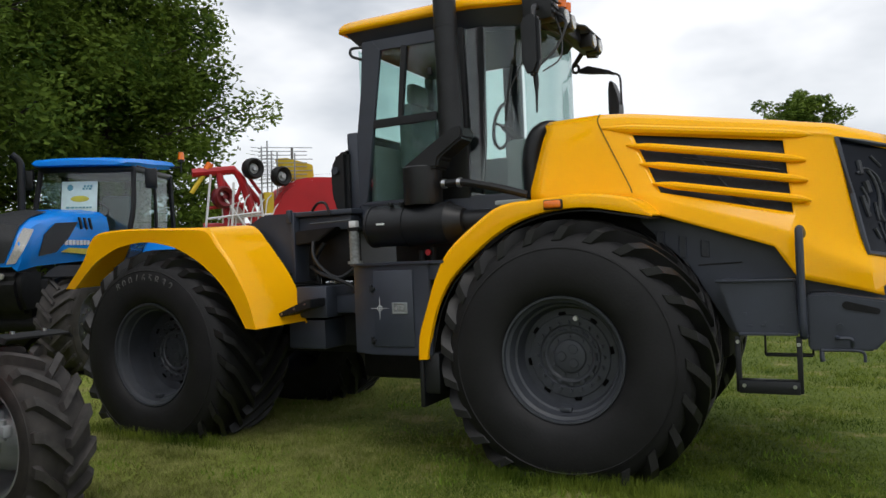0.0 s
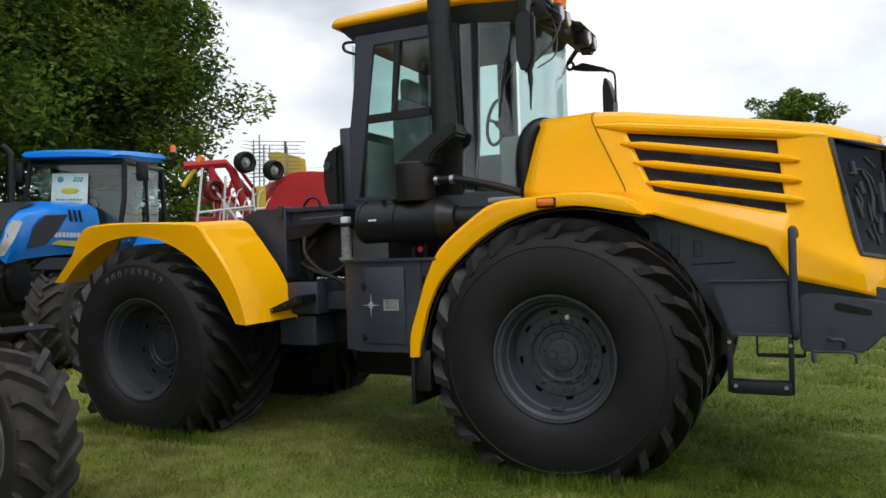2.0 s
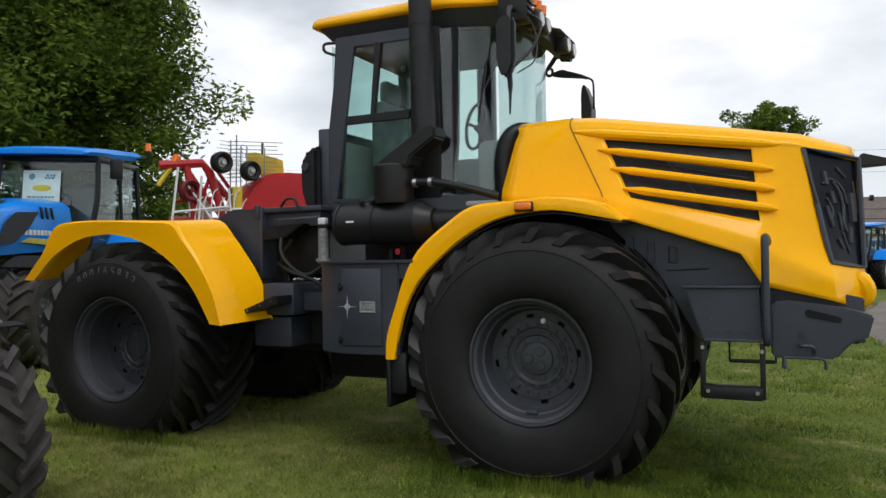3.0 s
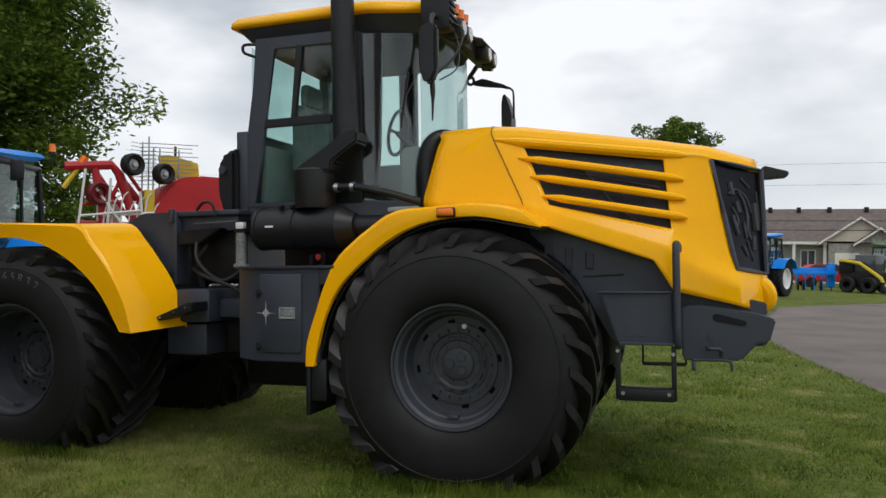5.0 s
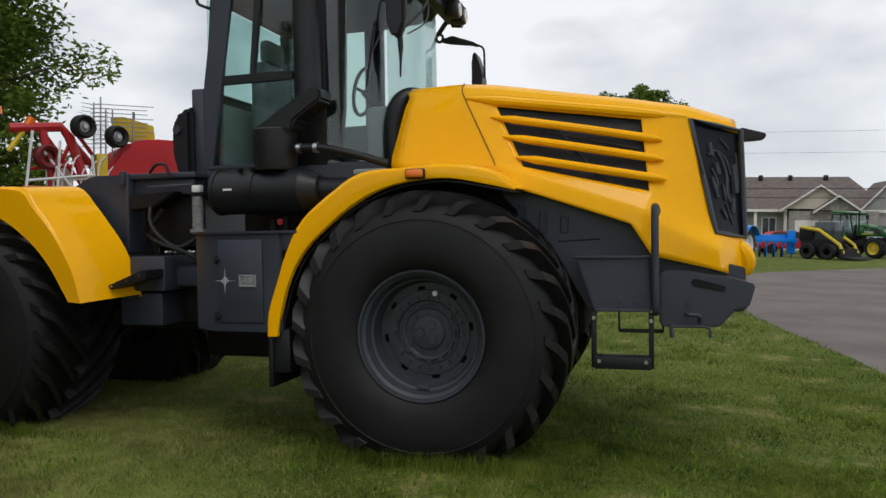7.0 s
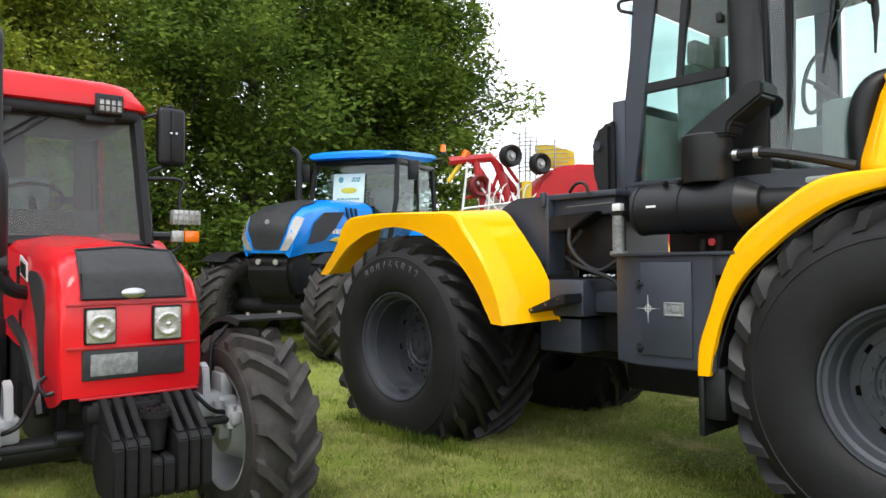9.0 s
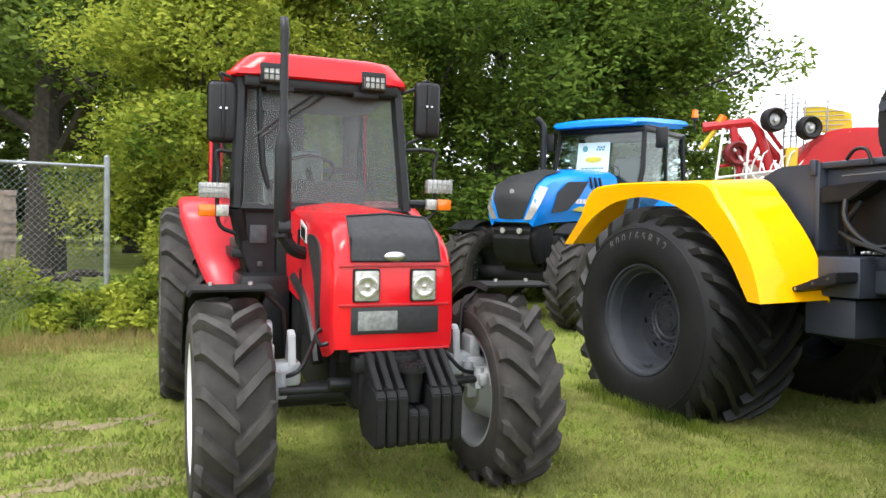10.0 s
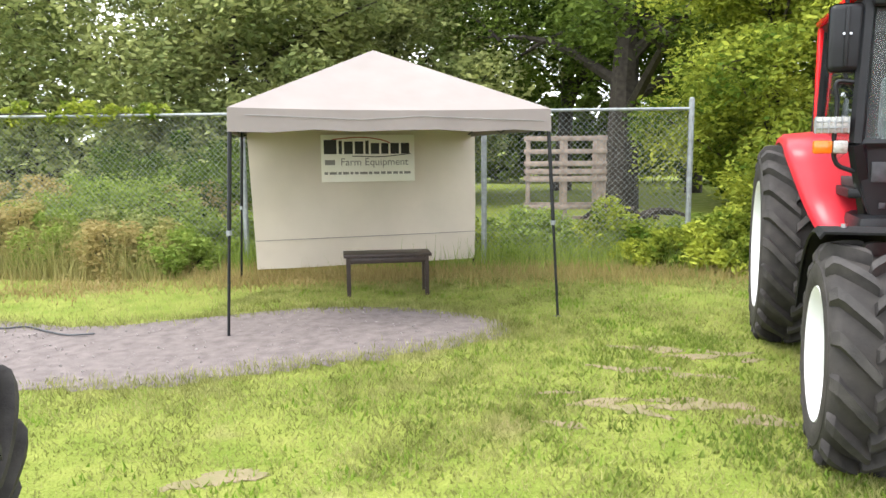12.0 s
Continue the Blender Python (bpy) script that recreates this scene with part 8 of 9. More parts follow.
# ---- chain-link fence ----
M_WIRE = material("weathered_wire", (0.22, 0.235, 0.24), 0.6, metal=0.4, vary=0.2, scale=15)
F0, F1, FH = Vector((-9.05, -3.93, 0)), Vector((-6.35, -17.15, 0)), 2.02
fd = (F1 - F0)
FL = fd.length
fdir = fd.normalized()
FM = Matrix.Translation(F0) @ Matrix.Rotation(math.atan2(fdir.y, fdir.x), 4, "Z")
fence = thing("chain_link_fence", FM, "tall galvanised chain-link fence on steel posts", "fence")
b = bmesh.new()
PITCH = 0.075
d = FH - 0.06
n_w = int((FL + d) / PITCH)
for k in range(n_w):
    s0 = -d + k * PITCH
    for sg in (1, -1):
        a, e = (s0, s0 + d)
        z0, z1 = (0.03, FH - 0.02) if sg > 0 else (FH - 0.02, 0.03)
        x0, x1 = a, e
        if x0 < 0:
            z0 += (z1 - z0) * (0 - x0) / d
            x0 = 0
        if x1 > FL:
            z1 -= (z1 - z0) * (x1 - FL) / (x1 - x0) if x1 > x0 else 0
            x1 = FL
        if x1 - x0 < 0.03:
            continue
        dirv = Vector((x1 - x0, 0, z1 - z0)).normalized()
        nrm = Vector((-dirv.z, 0, dirv.x)) * 0.0019
        oy = 0.003 * sg
        v = [b.verts.new(Vector((x0, oy, z0)) + nrm), b.verts.new(Vector((x0, oy + 0.003, z0)) - nrm * 0.2), b.verts.new(Vector((x0, oy, z0)) - nrm),
             b.verts.new(Vector((x1, oy, z1)) + nrm), b.verts.new(Vector((x1, oy + 0.003, z1)) - nrm * 0.2), b.verts.new(Vector((x1, oy, z1)) - nrm)]
        for i in range(3):
            b.faces.new((v[i], v[(i + 1) % 3], v[(i + 1) % 3 + 3], v[i + 3]))
wire = part("wire_mesh", b, M_WIRE, fence, "galvanised diamond wire mesh", smooth=0)
tagged(wire, kind="stuff")
b = bmesh.new()
tube(b, [(-0.03, 0, FH), (FL, 0, FH)], 0.021, 10)
part("top_rail", b, M_STEEL, fence)
pb = bmesh.new()
cyl(pb, (0, 0, -0.05), (0, 0, FH + 0.11), 0.036, seg=12)
bmesh.ops.create_uvsphere(pb, u_segments=12, v_segments=6, radius=0.036, matrix=Matrix.Translation((0, 0, FH + 0.11)))
pst = part("post", pb, M_STEEL, fence)
for along in (2.62, 5.80, 9.7, FL):
    share("post", pst.data, fence, Matrix.Translation((along, 0.03, 0)))

# wooden pallet rack beyond the fence
M_OLDWOOD = material("weathered_wood", (0.30, 0.235, 0.19), 0.85, vary=0.3, scale=8, bump=0.3, bump_scale=30)
rack = thing("pallet_rack", pose(-11.25, -5.74, 0, 0, 0, 102), "weathered wooden pallet rack standing in weeds", "rack")
for k, (x, w_) in enumerate(((-0.62, 0.05), (-0.05, 0.08), (0.50, 0.10), (0.60, 0.05))):
    for y in (0.0, 0.5):
        b = bmesh.new()
        box(b, (x, y, 0), (x + w_, y + 0.05, 1.74), 0.004)
        part("post", b, M_OLDWOOD, rack)
for z in (0.32, 0.55, 1.0, 1.12, 1.25, 1.45, 1.66):
    for y in (-0.03, 0.55):
        b = bmesh.new()
        box(b, (-0.65, y, z), (0.66, y + 0.028, z + 0.075), 0.004)
        part("rail", b, M_OLDWOOD, rack)
logs = thing("brush_pile", pose(-11.3, -4.7, 0, 0, 0, 0), "dark heap of cut branches beside the rack", "brush pile")
rr = random.Random(21)
for k in range(14):
    b = bmesh.new()
    x, y, z = rr.uniform(-0.5, 0.5), rr.uniform(-0.5, 0.5), rr.uniform(0.05, 0.55)
    a = rr.uniform(0, 3.1)
    L_ = rr.uniform(0.4, 0.9)
    tube(b, spline([(x - L_ / 2 * math.cos(a), y - L_ / 2 * math.sin(a), z * 0.7), (x, y, z + rr.uniform(-0.05, 0.1)), (x + L_ / 2 * math.cos(a), y + L_ / 2 * math.sin(a), z * rr.uniform(0.6, 1.2))], 6), rr.uniform(0.02, 0.06), 7)
    part("branch", b, M_BARK, logs)

# weeds along and behind the fence
rr = random.Random(31)
M_DRY = leaf_material("dry_weeds", (0.26, 0.21, 0.08), (0.52, 0.43, 0.19), 0.4)
M_STALK = leaf_material("meadow_stalks", (0.22, 0.22, 0.07), (0.50, 0.46, 0.19), 0.4)
for k in range(24):
    f = k / 23
    p = F0 + fd * (0.02 + 0.95 * f)
    off = rr.uniform(0.4, 1.3)
    q = p + Vector((-1, -0.2, 0)) * off
    tall = rr.uniform(0.45, 0.8) if 0.15 < f < 0.55 else rr.uniform(0.7, 1.25)
    shrub(q.x, q.y, rr.uniform(0.5, 0.9), rr.uniform(0.5, 0.9), tall, M_LEAF_W if rr.random() < 0.7 else M_LEAF_L, "green weeds growing along the fence", 100 + k, 34, 140, 0.04, "weed_clump")
for k, (x, y, w_, h) in enumerate(((-9.0, -3.3, 0.7, 0.8), (-9.7, -3.0, 0.8, 0.95), (-8.95, -4.3, 0.5, 0.55), (-9.6, -2.2, 0.8, 0.8), (-10.2, -1.4, 0.9, 0.8), (-10.6, 0.2, 0.9, 0.9), (-11.0, 1.6, 1.0, 1.0), (-11.3, 3.4, 1.2, 1.3), (-11.2, 5.2, 1.2, 1.5), (-10.6, 7.0, 1.1, 1.3))):
    shrub(x, y, w_, w_, h, M_LEAF_L if k < 5 else M_LEAF_D, "leafy undergrowth at the foot of the trees", 140 + k, 46, 190, 0.045, "undergrowth")
shrub(-10.9, 7.3, 1.3, 1.3, 4.3, M_LEAF_D, "tall leafy sapling at the foot of the trees", 160, 90, 150, 0.075, "undergrowth")
# tall meadow behind the fence, left part, and its dry seed heads
for k in range(16):
    x, y = -8.6 - rr.uniform(0, 4.0) - 0.0, -9.3 - rr.uniform(0, 6.5)
    if k % 2:
        shrub(x - 1.5, y, rr.uniform(0.9, 1.3), rr.uniform(0.9, 1.3), rr.uniform(1.5, 2.0), M_LEAF_S, "tall dark meadow weeds beyond the fence", 170 + k, 60, 130, 0.05, "weed_clump")
    else:
        shrub(x, y, rr.uniform(0.6, 1.1), rr.uniform(0.6, 1.1), rr.uniform(0.7, 1.25), (M_LEAF_W, M_DRY)[k // 2 % 2], "tall meadow weeds beyond the fence", 170 + k, 36, 140, 0.042, "weed_clump")
# rank uncut growth on the near side of the fence, beside the canopy
for k in range(13):
    f = k / 12
    p = F0 + fd * (0.475 + 0.30 * f)
    off = rr.uniform(0.25, 0.95)
    shrub(p.x + off, p.y, rr.uniform(0.35, 0.6), rr.uniform(0.35, 0.6), rr.uniform(0.4, 0.7) + 0.35 * min(1, f * 2.5), (M_LEAF_W, M_STALK, M_DRY, M_LEAF_F, M_STALK)[k % 5], "rank dry weeds on the near side of the fence", 300 + k, 34, 130, 0.035, "weed_clump")
# vine over the fence top
vr = random.Random(61)
vine = thing("climbing_vine", FM, "yellow-green climbing vine over the fence's top rail", "vine")
b = bmesh.new()
tube(b, spline([(7.0, -0.04, 1.95), (7.2, -0.03, 2.03), (8.4, -0.03, 2.06), (9.8, -0.03, 2.05), (11.4, -0.03, 2.07)], 24), 0.010, 6)
part("stem", b, M_BARK, vine)
vc = np.array([(6.9 + 4.6 * k / 43, vr.uniform(-0.15, 0.05), 2.06 + vr.uniform(-0.10, 0.10)) for k in range(44)])
v, f = leaf_cloud(vc, np.array([vr.uniform(0.08, 0.18) for _ in vc]), 60, 0.045, 62, 0.8)
leaves = new("foliage", from_arrays("foliage", v, f, M_LEAF_L))
leaves.parent = vine
# dark hedge along the back of the meadow
for k in range(12):
    a = k / 11
    x, y = -21.5 + 3 * math.sin(a * 3), 6 - 34 * a
    if -12.0 < y < -1.0:
        x = -44.0
    shrub(x, y, 2.2, 2.6, rr.uniform(2.0, 3.2), M_LEAF_D, "dense hedge at the back of the meadow", 200 + k, 60, 80, 0.17, "hedge")
for k in range(7):
    shrub(-34.0 + rr.uniform(-1, 1), -17.0 + 3.2 * k, 2.6, 2.4, rr.uniform(5.0, 6.6), M_LEAF_S, "dense hedge at the back of the meadow", 230 + k, 120, 90, 0.2, "hedge")
# dry grass strip along the fence
r_ = np.random.default_rng(77)
n_ = 7000
u_ = r_.uniform(0.47, 0.80, n_)
x_ = F0.x + fd.x * u_ + r_.uniform(0.1, 1.25, n_)
y_ = F0.y + fd.y * u_ + r_.normal(0, 0.12, n_)
blades("meadow_grass", x_, y_, r_.uniform(0.2, 0.85, n_) ** 1.4 * (0.5 + 0.5 * np.clip((u_ - 0.45) / 0.08, 0, 1)), r_.uniform(0.006, 0.014, n_), M_STALK, "tall dry meadow grass gone to seed", 0.5, 80)
n_ = 20000
u_ = r_.uniform(-0.2, 1.0, n_)
x_ = F0.x + fd.x * u_ + 0.6 + r_.normal(0, 0.40, n_)
y_ = F0.y + fd.y * u_ + r_.normal(0, 0.1, n_)
blades("dry_grass", x_, y_, r_.uniform(0.06, 0.18, n_), np.full(n_, 0.013), M_DRY, "strip of dry cut grass along the fence", 1.0, 78)
n_ = 12000
u_ = r_.uniform(-0.15, 1.0, n_)
x_ = F0.x + fd.x * u_ - 0.1 + r_.normal(0, 0.35, n_)
y_ = F0.y + fd.y * u_ + r_.normal(0, 0.1, n_)
blades("tall_grass", x_, y_, r_.uniform(0.15, 0.5, n_), np.full(n_, 0.014), M_LEAF_W, "uncut tall grass at the fence foot", 0.6, 79)
# ---- machines behind the articulated tractor ----
M_YEL2 = material("faded_yellow_paint", (0.62, 0.45, 0.02), 0.5, vary=0.1, scale=4)
M_RED3 = material("dark_red_paint", (0.14, 0.006, 0.010), 0.5, vary=0.15, scale=4)
ted = thing("hay_tedder", pose(-5.62, 3.22, -0.05, 0, 0, 52), "red and white folded hay tedder with spring tines", "hay tedder")
b = bmesh.new()
tube(b, [(-0.65, 0, 2.72), (-0.1, 0, 2.78), (0.0, 0, 2.66), (0.12, 0, 2.3), (0.32, 0, 1.5)], 0.06, 8)
tube(b, [(0.0, 0.1, 2.66), (0.25, 0.1, 2.35), (0.55, 0.1, 2.05)], 0.05, 8)
tube(b, [(-0.3, 0.0, 2.74), (-0.2, 0, 2.2), (-0.15, 0, 1.2), (-0.1, 0, 0.0)], 0.05, 8)
tube(b, [(0.6, 0.1, 2.3), (0.6, 0.1, 0.0)], 0.06, 8)
tube(b, [(-0.5, 0.1, 2.0), (0.7, 0.1, 2.0)], 0.05, 8)
part("frame", b, M_RED2, ted, "red tubular steel frame")
b = bmesh.new()
tube(b, [(-0.2, -0.06, 2.12), (0.5, -0.06, 2.18)], 0.02, 6)
part("cross_bar", b, M_WHITE, ted, "white cross bar")
for k in range(7):
    b = bmesh.new()
    tube(b, spline([(-0.22 + 0.1 * k, -0.06, 1.75), (-0.17 + 0.1 * k, -0.06, 2.2 + 0.06 * (k % 3)), (-0.10 + 0.1 * k, -0.06, 2.32 + 0.06 * (k % 3))], 6), 0.010, 6)
    part("tine_arm", b, M_WHITE, ted, "white tine arm")
for k in range(10):
    b = bmesh.new()
    z = 2.60 + 0.055 * k
    tube(b, [(0.25, 0.05, z), (0.32 + 0.02 * (k % 2), 0.05, z + 0.02), (0.95 + 0.08 * (k % 3 == 0), 0.08, z + 0.05)], 0.006, 5)
    part("tine", b, M_STEEL, ted)
for k in range(5):
    b = bmesh.new()
    z = 2.35 + 0.07 * k
    tube(b, [(0.55, 0.15, z + 0.1), (0.6, 0.15, z), (1.3, 0.2, z + 0.06)], 0.006, 5)
    part("tine", b, M_STEEL, ted)
for x, z in ((0.28, 3.12), (0.36, 3.20), (0.42, 3.05), (0.50, 3.05), (0.75, 3.05)):
    b = bmesh.new()
    tube(b, [(x, 0.0, 2.15), (x, 0.0, z)], 0.010, 6)
    part("tine_bar", b, M_STEEL, ted)
for p, q in (((-0.42, 2.70), (-0.52, 1.7)), ((-0.12, 2.60), (-0.16, 1.8)), ((0.24, 2.45), (0.30, 1.8)), ((-0.48, 2.1), (0.25, 2.2)), ((-0.36, 2.55), (0.1, 1.9))):
    b = bmesh.new()
    tube(b, [(p[0], -0.09, p[1]), (q[0], -0.09, q[1])], 0.017, 6)
    part("strut", b, M_WHITE, ted, "white strut")
for p, q in (((-0.30, 2.72), (0.16, 2.05)), ((0.02, 2.62), (-0.22, 2.0)), ((0.10, 2.70), (0.42, 2.25)), ((-0.45, 2.25), (0.1, 2.32))):
    b = bmesh.new()
    tube(b, [(p[0], 0.03, p[1]), (q[0], 0.03, q[1])], 0.026, 6)
    part("brace", b, M_RED2, ted, "red steel brace")
for k in range(12):
    b = bmesh.new()
    z = 2.55 + 0.05 * k
    tube(b, [(0.14, 0.04, z + 0.01), (0.28, 0.03, z), (0.46, 0.04, z + 0.02)], 0.004, 4)
    part("tine", b, M_STEEL, ted)


def small_wheel(parent, x, z, r, yy, rubber=M_TYRE):
    bb = bmesh.new()
    lathe(bb, [(r * 0.5, -0.03), (r * 0.55, -0.06), (r * 0.85, -0.085), (r, -0.05), (r, 0.05), (r * 0.85, 0.085), (r * 0.5, 0.06)], 28)
    w = part("wheel", bb, rubber, parent, "small wheel")
    w.matrix_basis = Matrix.Translation((x, yy, z)) @ Matrix.Rotation(radians(18), 4, "Z")
    bb = bmesh.new()
    lathe(bb, [(0.0005, -0.07), (r * 0.2, -0.07), (r * 0.25, -0.03), (r * 0.5, -0.02), (r * 0.52, 0.0)], 24)
    part("rim", bb, M_SILVER if rubber is M_TYRE else rubber, w)


small_wheel(ted, 0.13, 2.79, 0.145, -0.15)
small_wheel(ted, 0.53, 2.70, 0.14, -0.10)
small_wheel(ted, -0.26, 2.40, 0.15, -0.05, M_RED3)
b = bmesh.new()
prism(b, [(0.55, 2.72), (0.50, 2.97), (0.66, 2.99), (1.04, 2.90), (1.06, 2.72), (0.76, 2.66)], 0.1, 0.14, 0.01)
part("guard", b, M_YEL2, ted, "faded yellow sheet guard")
b = bmesh.new()
box(b, (0.30, -0.05, 1.9), (0.44, 0.1, 2.48), 0.02)
part("gearbox", b, M_YEL2, ted)
b = bmesh.new()
tube(b, [(-0.66, 0, 2.45), (-0.45, 0, 2.78)], 0.03, 8)
part("lamp_stick", b, M_YEL2, ted)
b = bmesh.new()
tube(b, [(-0.46, 0, 2.77), (-0.41, 0, 2.86)], 0.05, 8)
part("reflector", b, M_AMBER, ted)
b = bmesh.new()
box(b, (-0.2, 0.3, 1.7), (0.1, 0.5, 2.35), 0.05)
part("hopper", b, M_PANEL, ted)

bal = thing("round_baler", pose(-4.38, 4.50, -0.22, 0, 0, 48), "dark red round baler with a curved hood", "baler")
b = bmesh.new()
prof = [(-1.62, 1.2), (-1.55, 1.95), (-1.42, 2.35), (-1.25, 2.68), (-1.08, 2.82), (-0.8, 2.88), (0.2, 2.87), (0.9, 2.76), (1.2, 2.4), (1.3, 1.2)]
prism(b, prof, 0.0, 1.5, 0.06)
part("hood", b, M_RED2, bal, "curved dark red hood")
b = bmesh.new()
box(b, (-1.2, 0.1, 0.45), (1.2, 1.4, 1.25), 0.04)
part("chassis", b, M_DARK, bal)
for y in (-0.25, 1.75):
    b = bmesh.new()
    lathe(b, [(0.25, -0.1), (0.45, -0.14), (0.52, -0.06), (0.52, 0.06), (0.45, 0.14), (0.25, 0.1)], 28)
    w = part("wheel", b, M_TYRE, bal)
    w.matrix_basis = Matrix.Translation((0, y, 0.5))
# lamp on the rear deck of the articulated tractor
b = bmesh.new()
cyl(b, (-2.30, 1.05, 2.03), (-2.30, 1.05, 2.27), 0.035, seg=12)
cyl(b, (-2.30, 1.05, 2.27), (-2.30, 1.05, 2.30), 0.05, seg=12)
part("breather", b, M_GREY, yt)

# ---- houses across the driveway ----
M_SHINGLE = material("brown_grey_shingles", (0.13, 0.105, 0.095), 0.9, vary=0.2, scale=2.5, bump=0.4, bump_scale=12)
M_SHINGLE2 = material("reddish_shingles", (0.12, 0.065, 0.058), 0.9, vary=0.2, scale=2.5, bump=0.4, bump_scale=12)
M_STONE = material("grey_stone_cladding", (0.30, 0.28, 0.26), 0.9, vary=0.3, scale=5, bump=0.6, bump_scale=9)
M_SIDING = material("grey_siding", (0.31, 0.30, 0.29), 0.8, vary=0.08, scale=3)
M_TRIM = material("white_trim", (0.72, 0.70, 0.66), 0.6, vary=0.05, scale=5)
M_PANE = material("dark_window_glass", (0.05, 0.06, 0.07), 0.08, vary=0.2, scale=2)


def hip_roof(bm, x0, x1, y0, y1, ze, zr, rx0, rx1):
    ym = (y0 + y1) / 2
    P = [(x0, y0, ze), (x1, y0, ze), (x1, y1, ze), (x0, y1, ze), (rx0, ym, zr), (rx1, ym, zr)]
    v = [bm.verts.new(p) for p in P]
    for f in ((0, 1, 5, 4), (1, 2, 5), (2, 3, 4, 5), (3, 0, 4), (3, 2, 1, 0)):
        bm.faces.new([v[i] for i in f])
    bmesh.ops.recalc_face_normals(bm, faces=bm.faces[:])


def gable(parent, x0, x1, y, depth, ze, zp, wall_mat, roof_mat):
    """A front gable: wall triangle, roof slopes that overhang, white barge boards."""
    xm = (x0 + x1) / 2
    b = bmesh.new()
    prism(b, [(x0, ze), (x1, ze), (xm, zp)], y, y + 0.2)
    part("gable_wall", b, wall_mat, parent)
    b = bmesh.new()
    for sx in (x0 - 0.35, x1 + 0.35):
        dz = 0.35 * (zp - ze) / (xm - x0)
        q = [(sx, ze - dz), (xm, zp + 0.02), (xm, zp + 0.14), (sx, ze - dz + 0.12)]
        prism(b, q, y - 0.35, y + depth)
    part("gable_roof", b, roof_mat, parent)
    for sx in (x0 - 0.37, x1 + 0.37):
        b = bmesh.new()
        dz = 0.37 * (zp - ze) / (xm - x0)
        prism(b, [(sx, ze - dz - 0.03), (xm, zp - 0.03), (xm, zp + 0.13), (sx, ze - dz + 0.11)], y - 0.40, y - 0.36)
        part("barge_board", b, M_TRIM, parent)


def window_at(parent, x0, x1, z0, z1, y, bars=1):
    b = bmesh.new()
    box(b, (x0, y - 0.03, z0), (x1, y + 0.02, z1))
    w = part("window", b, M_PANE, parent)
    b = bmesh.new()
    t = 0.08
    box(b, (x0 - t, y - 0.06, z0 - t), (x0, y, z1 + t))
    box(b, (x1, y - 0.06, z0 - t), (x1 + t, y, z1 + t))
    box(b, (x0, y - 0.06, z1), (x1, y, z1 + t))
    box(b, (x0, y - 0.08, z0 - t), (x1, y, z0))
    for k in range(bars):
        xx = x0 + (x1 - x0) * (k + 1) / (bars + 1)
        box(b, (xx - 0.03, y - 0.05, z0), (xx + 0.03, y - 0.03, z1))
    part("window_frame", b, M_TRIM, w)


Y1 = 56.0
h1 = thing("house", Matrix.Identity(4), "grey bungalow with hipped brown roof, white gables and stone front", "house", "houses across the driveway")
b = bmesh.new()
box(b, (0.5, Y1 + 1.2, 0), (17.8, Y1 + 9.5, 2.95))
part("wall", b, M_SIDING, h1)
b = bmesh.new()
box(b, (11.3, Y1 + 0.2, 0), (17.3, Y1 + 1.3, 2.95))
part("stone_wall", b, M_STONE, h1, "grey stone garage front")
b = bmesh.new()
hip_roof(b, -0.2, 18.2, Y1 + 0.4, Y1 + 10.2, 3.05, 5.8, 3.0, 16.4)
part("roof", b, M_SHINGLE, h1)
b = bmesh.new()
box(b, (-0.2, Y1 + 0.35, 2.86), (11.2, Y1 + 0.45, 3.06))
box(b, (16.2, Y1 + 0.35, 2.86), (18.2, Y1 + 0.45, 3.06))
part("fascia", b, M_TRIM, h1)
gable(h1, 10.9, 15.75, Y1 + 0.15, 3.0, 3.1, 4.78, M_PANEL, M_SHINGLE)
gable(h1, 13.1, 15.85, Y1 - 0.35, 1.5, 3.0, 3.98, M_STONE, M_SHINGLE)
for x0, x1 in ((11.7, 13.3), (14.2, 16.4)):
    b = bmesh.new()
    box(b, (x0, Y1 + 0.12, 0), (x1, Y1 + 0.2, 2.25))
    for k in range(3):
        box(b, (x0, Y1 + 0.10, 0.55 * (k + 1)), (x1, Y1 + 0.125, 0.55 * (k + 1) + 0.03))
    part("garage_door", b, M_TRIM, h1, "white panelled garage door")
window_at(h1, 7.2, 8.2, 1.0, 2.4, Y1 + 1.2)
window_at(h1, 4.0, 6.0, 1.0, 2.4, Y1 + 1.2, 2)
window_at(h1, 9.6, 10.5, 0.4, 2.4, Y1 + 1.2)
for x in (8.9, 11.0):
    b = bmesh.new()
    box(b, (x, Y1 + 0.45, 0), (x + 0.2, Y1 + 0.65, 2.9))
    part("porch_post", b, M_TRIM, h1)
for x in (7.3, 9.4, 11.6, 14.2):
    b = bmesh.new()
    box(b, (x + 0.3, Y1 + 4.6, 5.5), (x + 0.60, Y1 + 5.0, 5.90), 0.04)
    part("roof_vent", b, M_BLACK, h1)
h2 = thing("house", Matrix.Identity(4), "grey bungalow with gabled reddish-brown roof", "house", "houses across the driveway")
b = bmesh.new()
box(b, (18.9, Y1 + 2, 0), (34, Y1 + 10, 2.9))
part("wall", b, M_SIDING, h2)
b = bmesh.new()
hip_roof(b, 18.5, 36, Y1 + 1.4, Y1 + 10.6, 2.9, 5.5, 20.5, 33)
part("roof", b, M_SHINGLE2, h2)
gable(h2, 16.0, 20.0, Y1 + 0.5, 4.0, 2.9, 5.1, M_SIDING, M_SHINGLE)
b = bmesh.new()
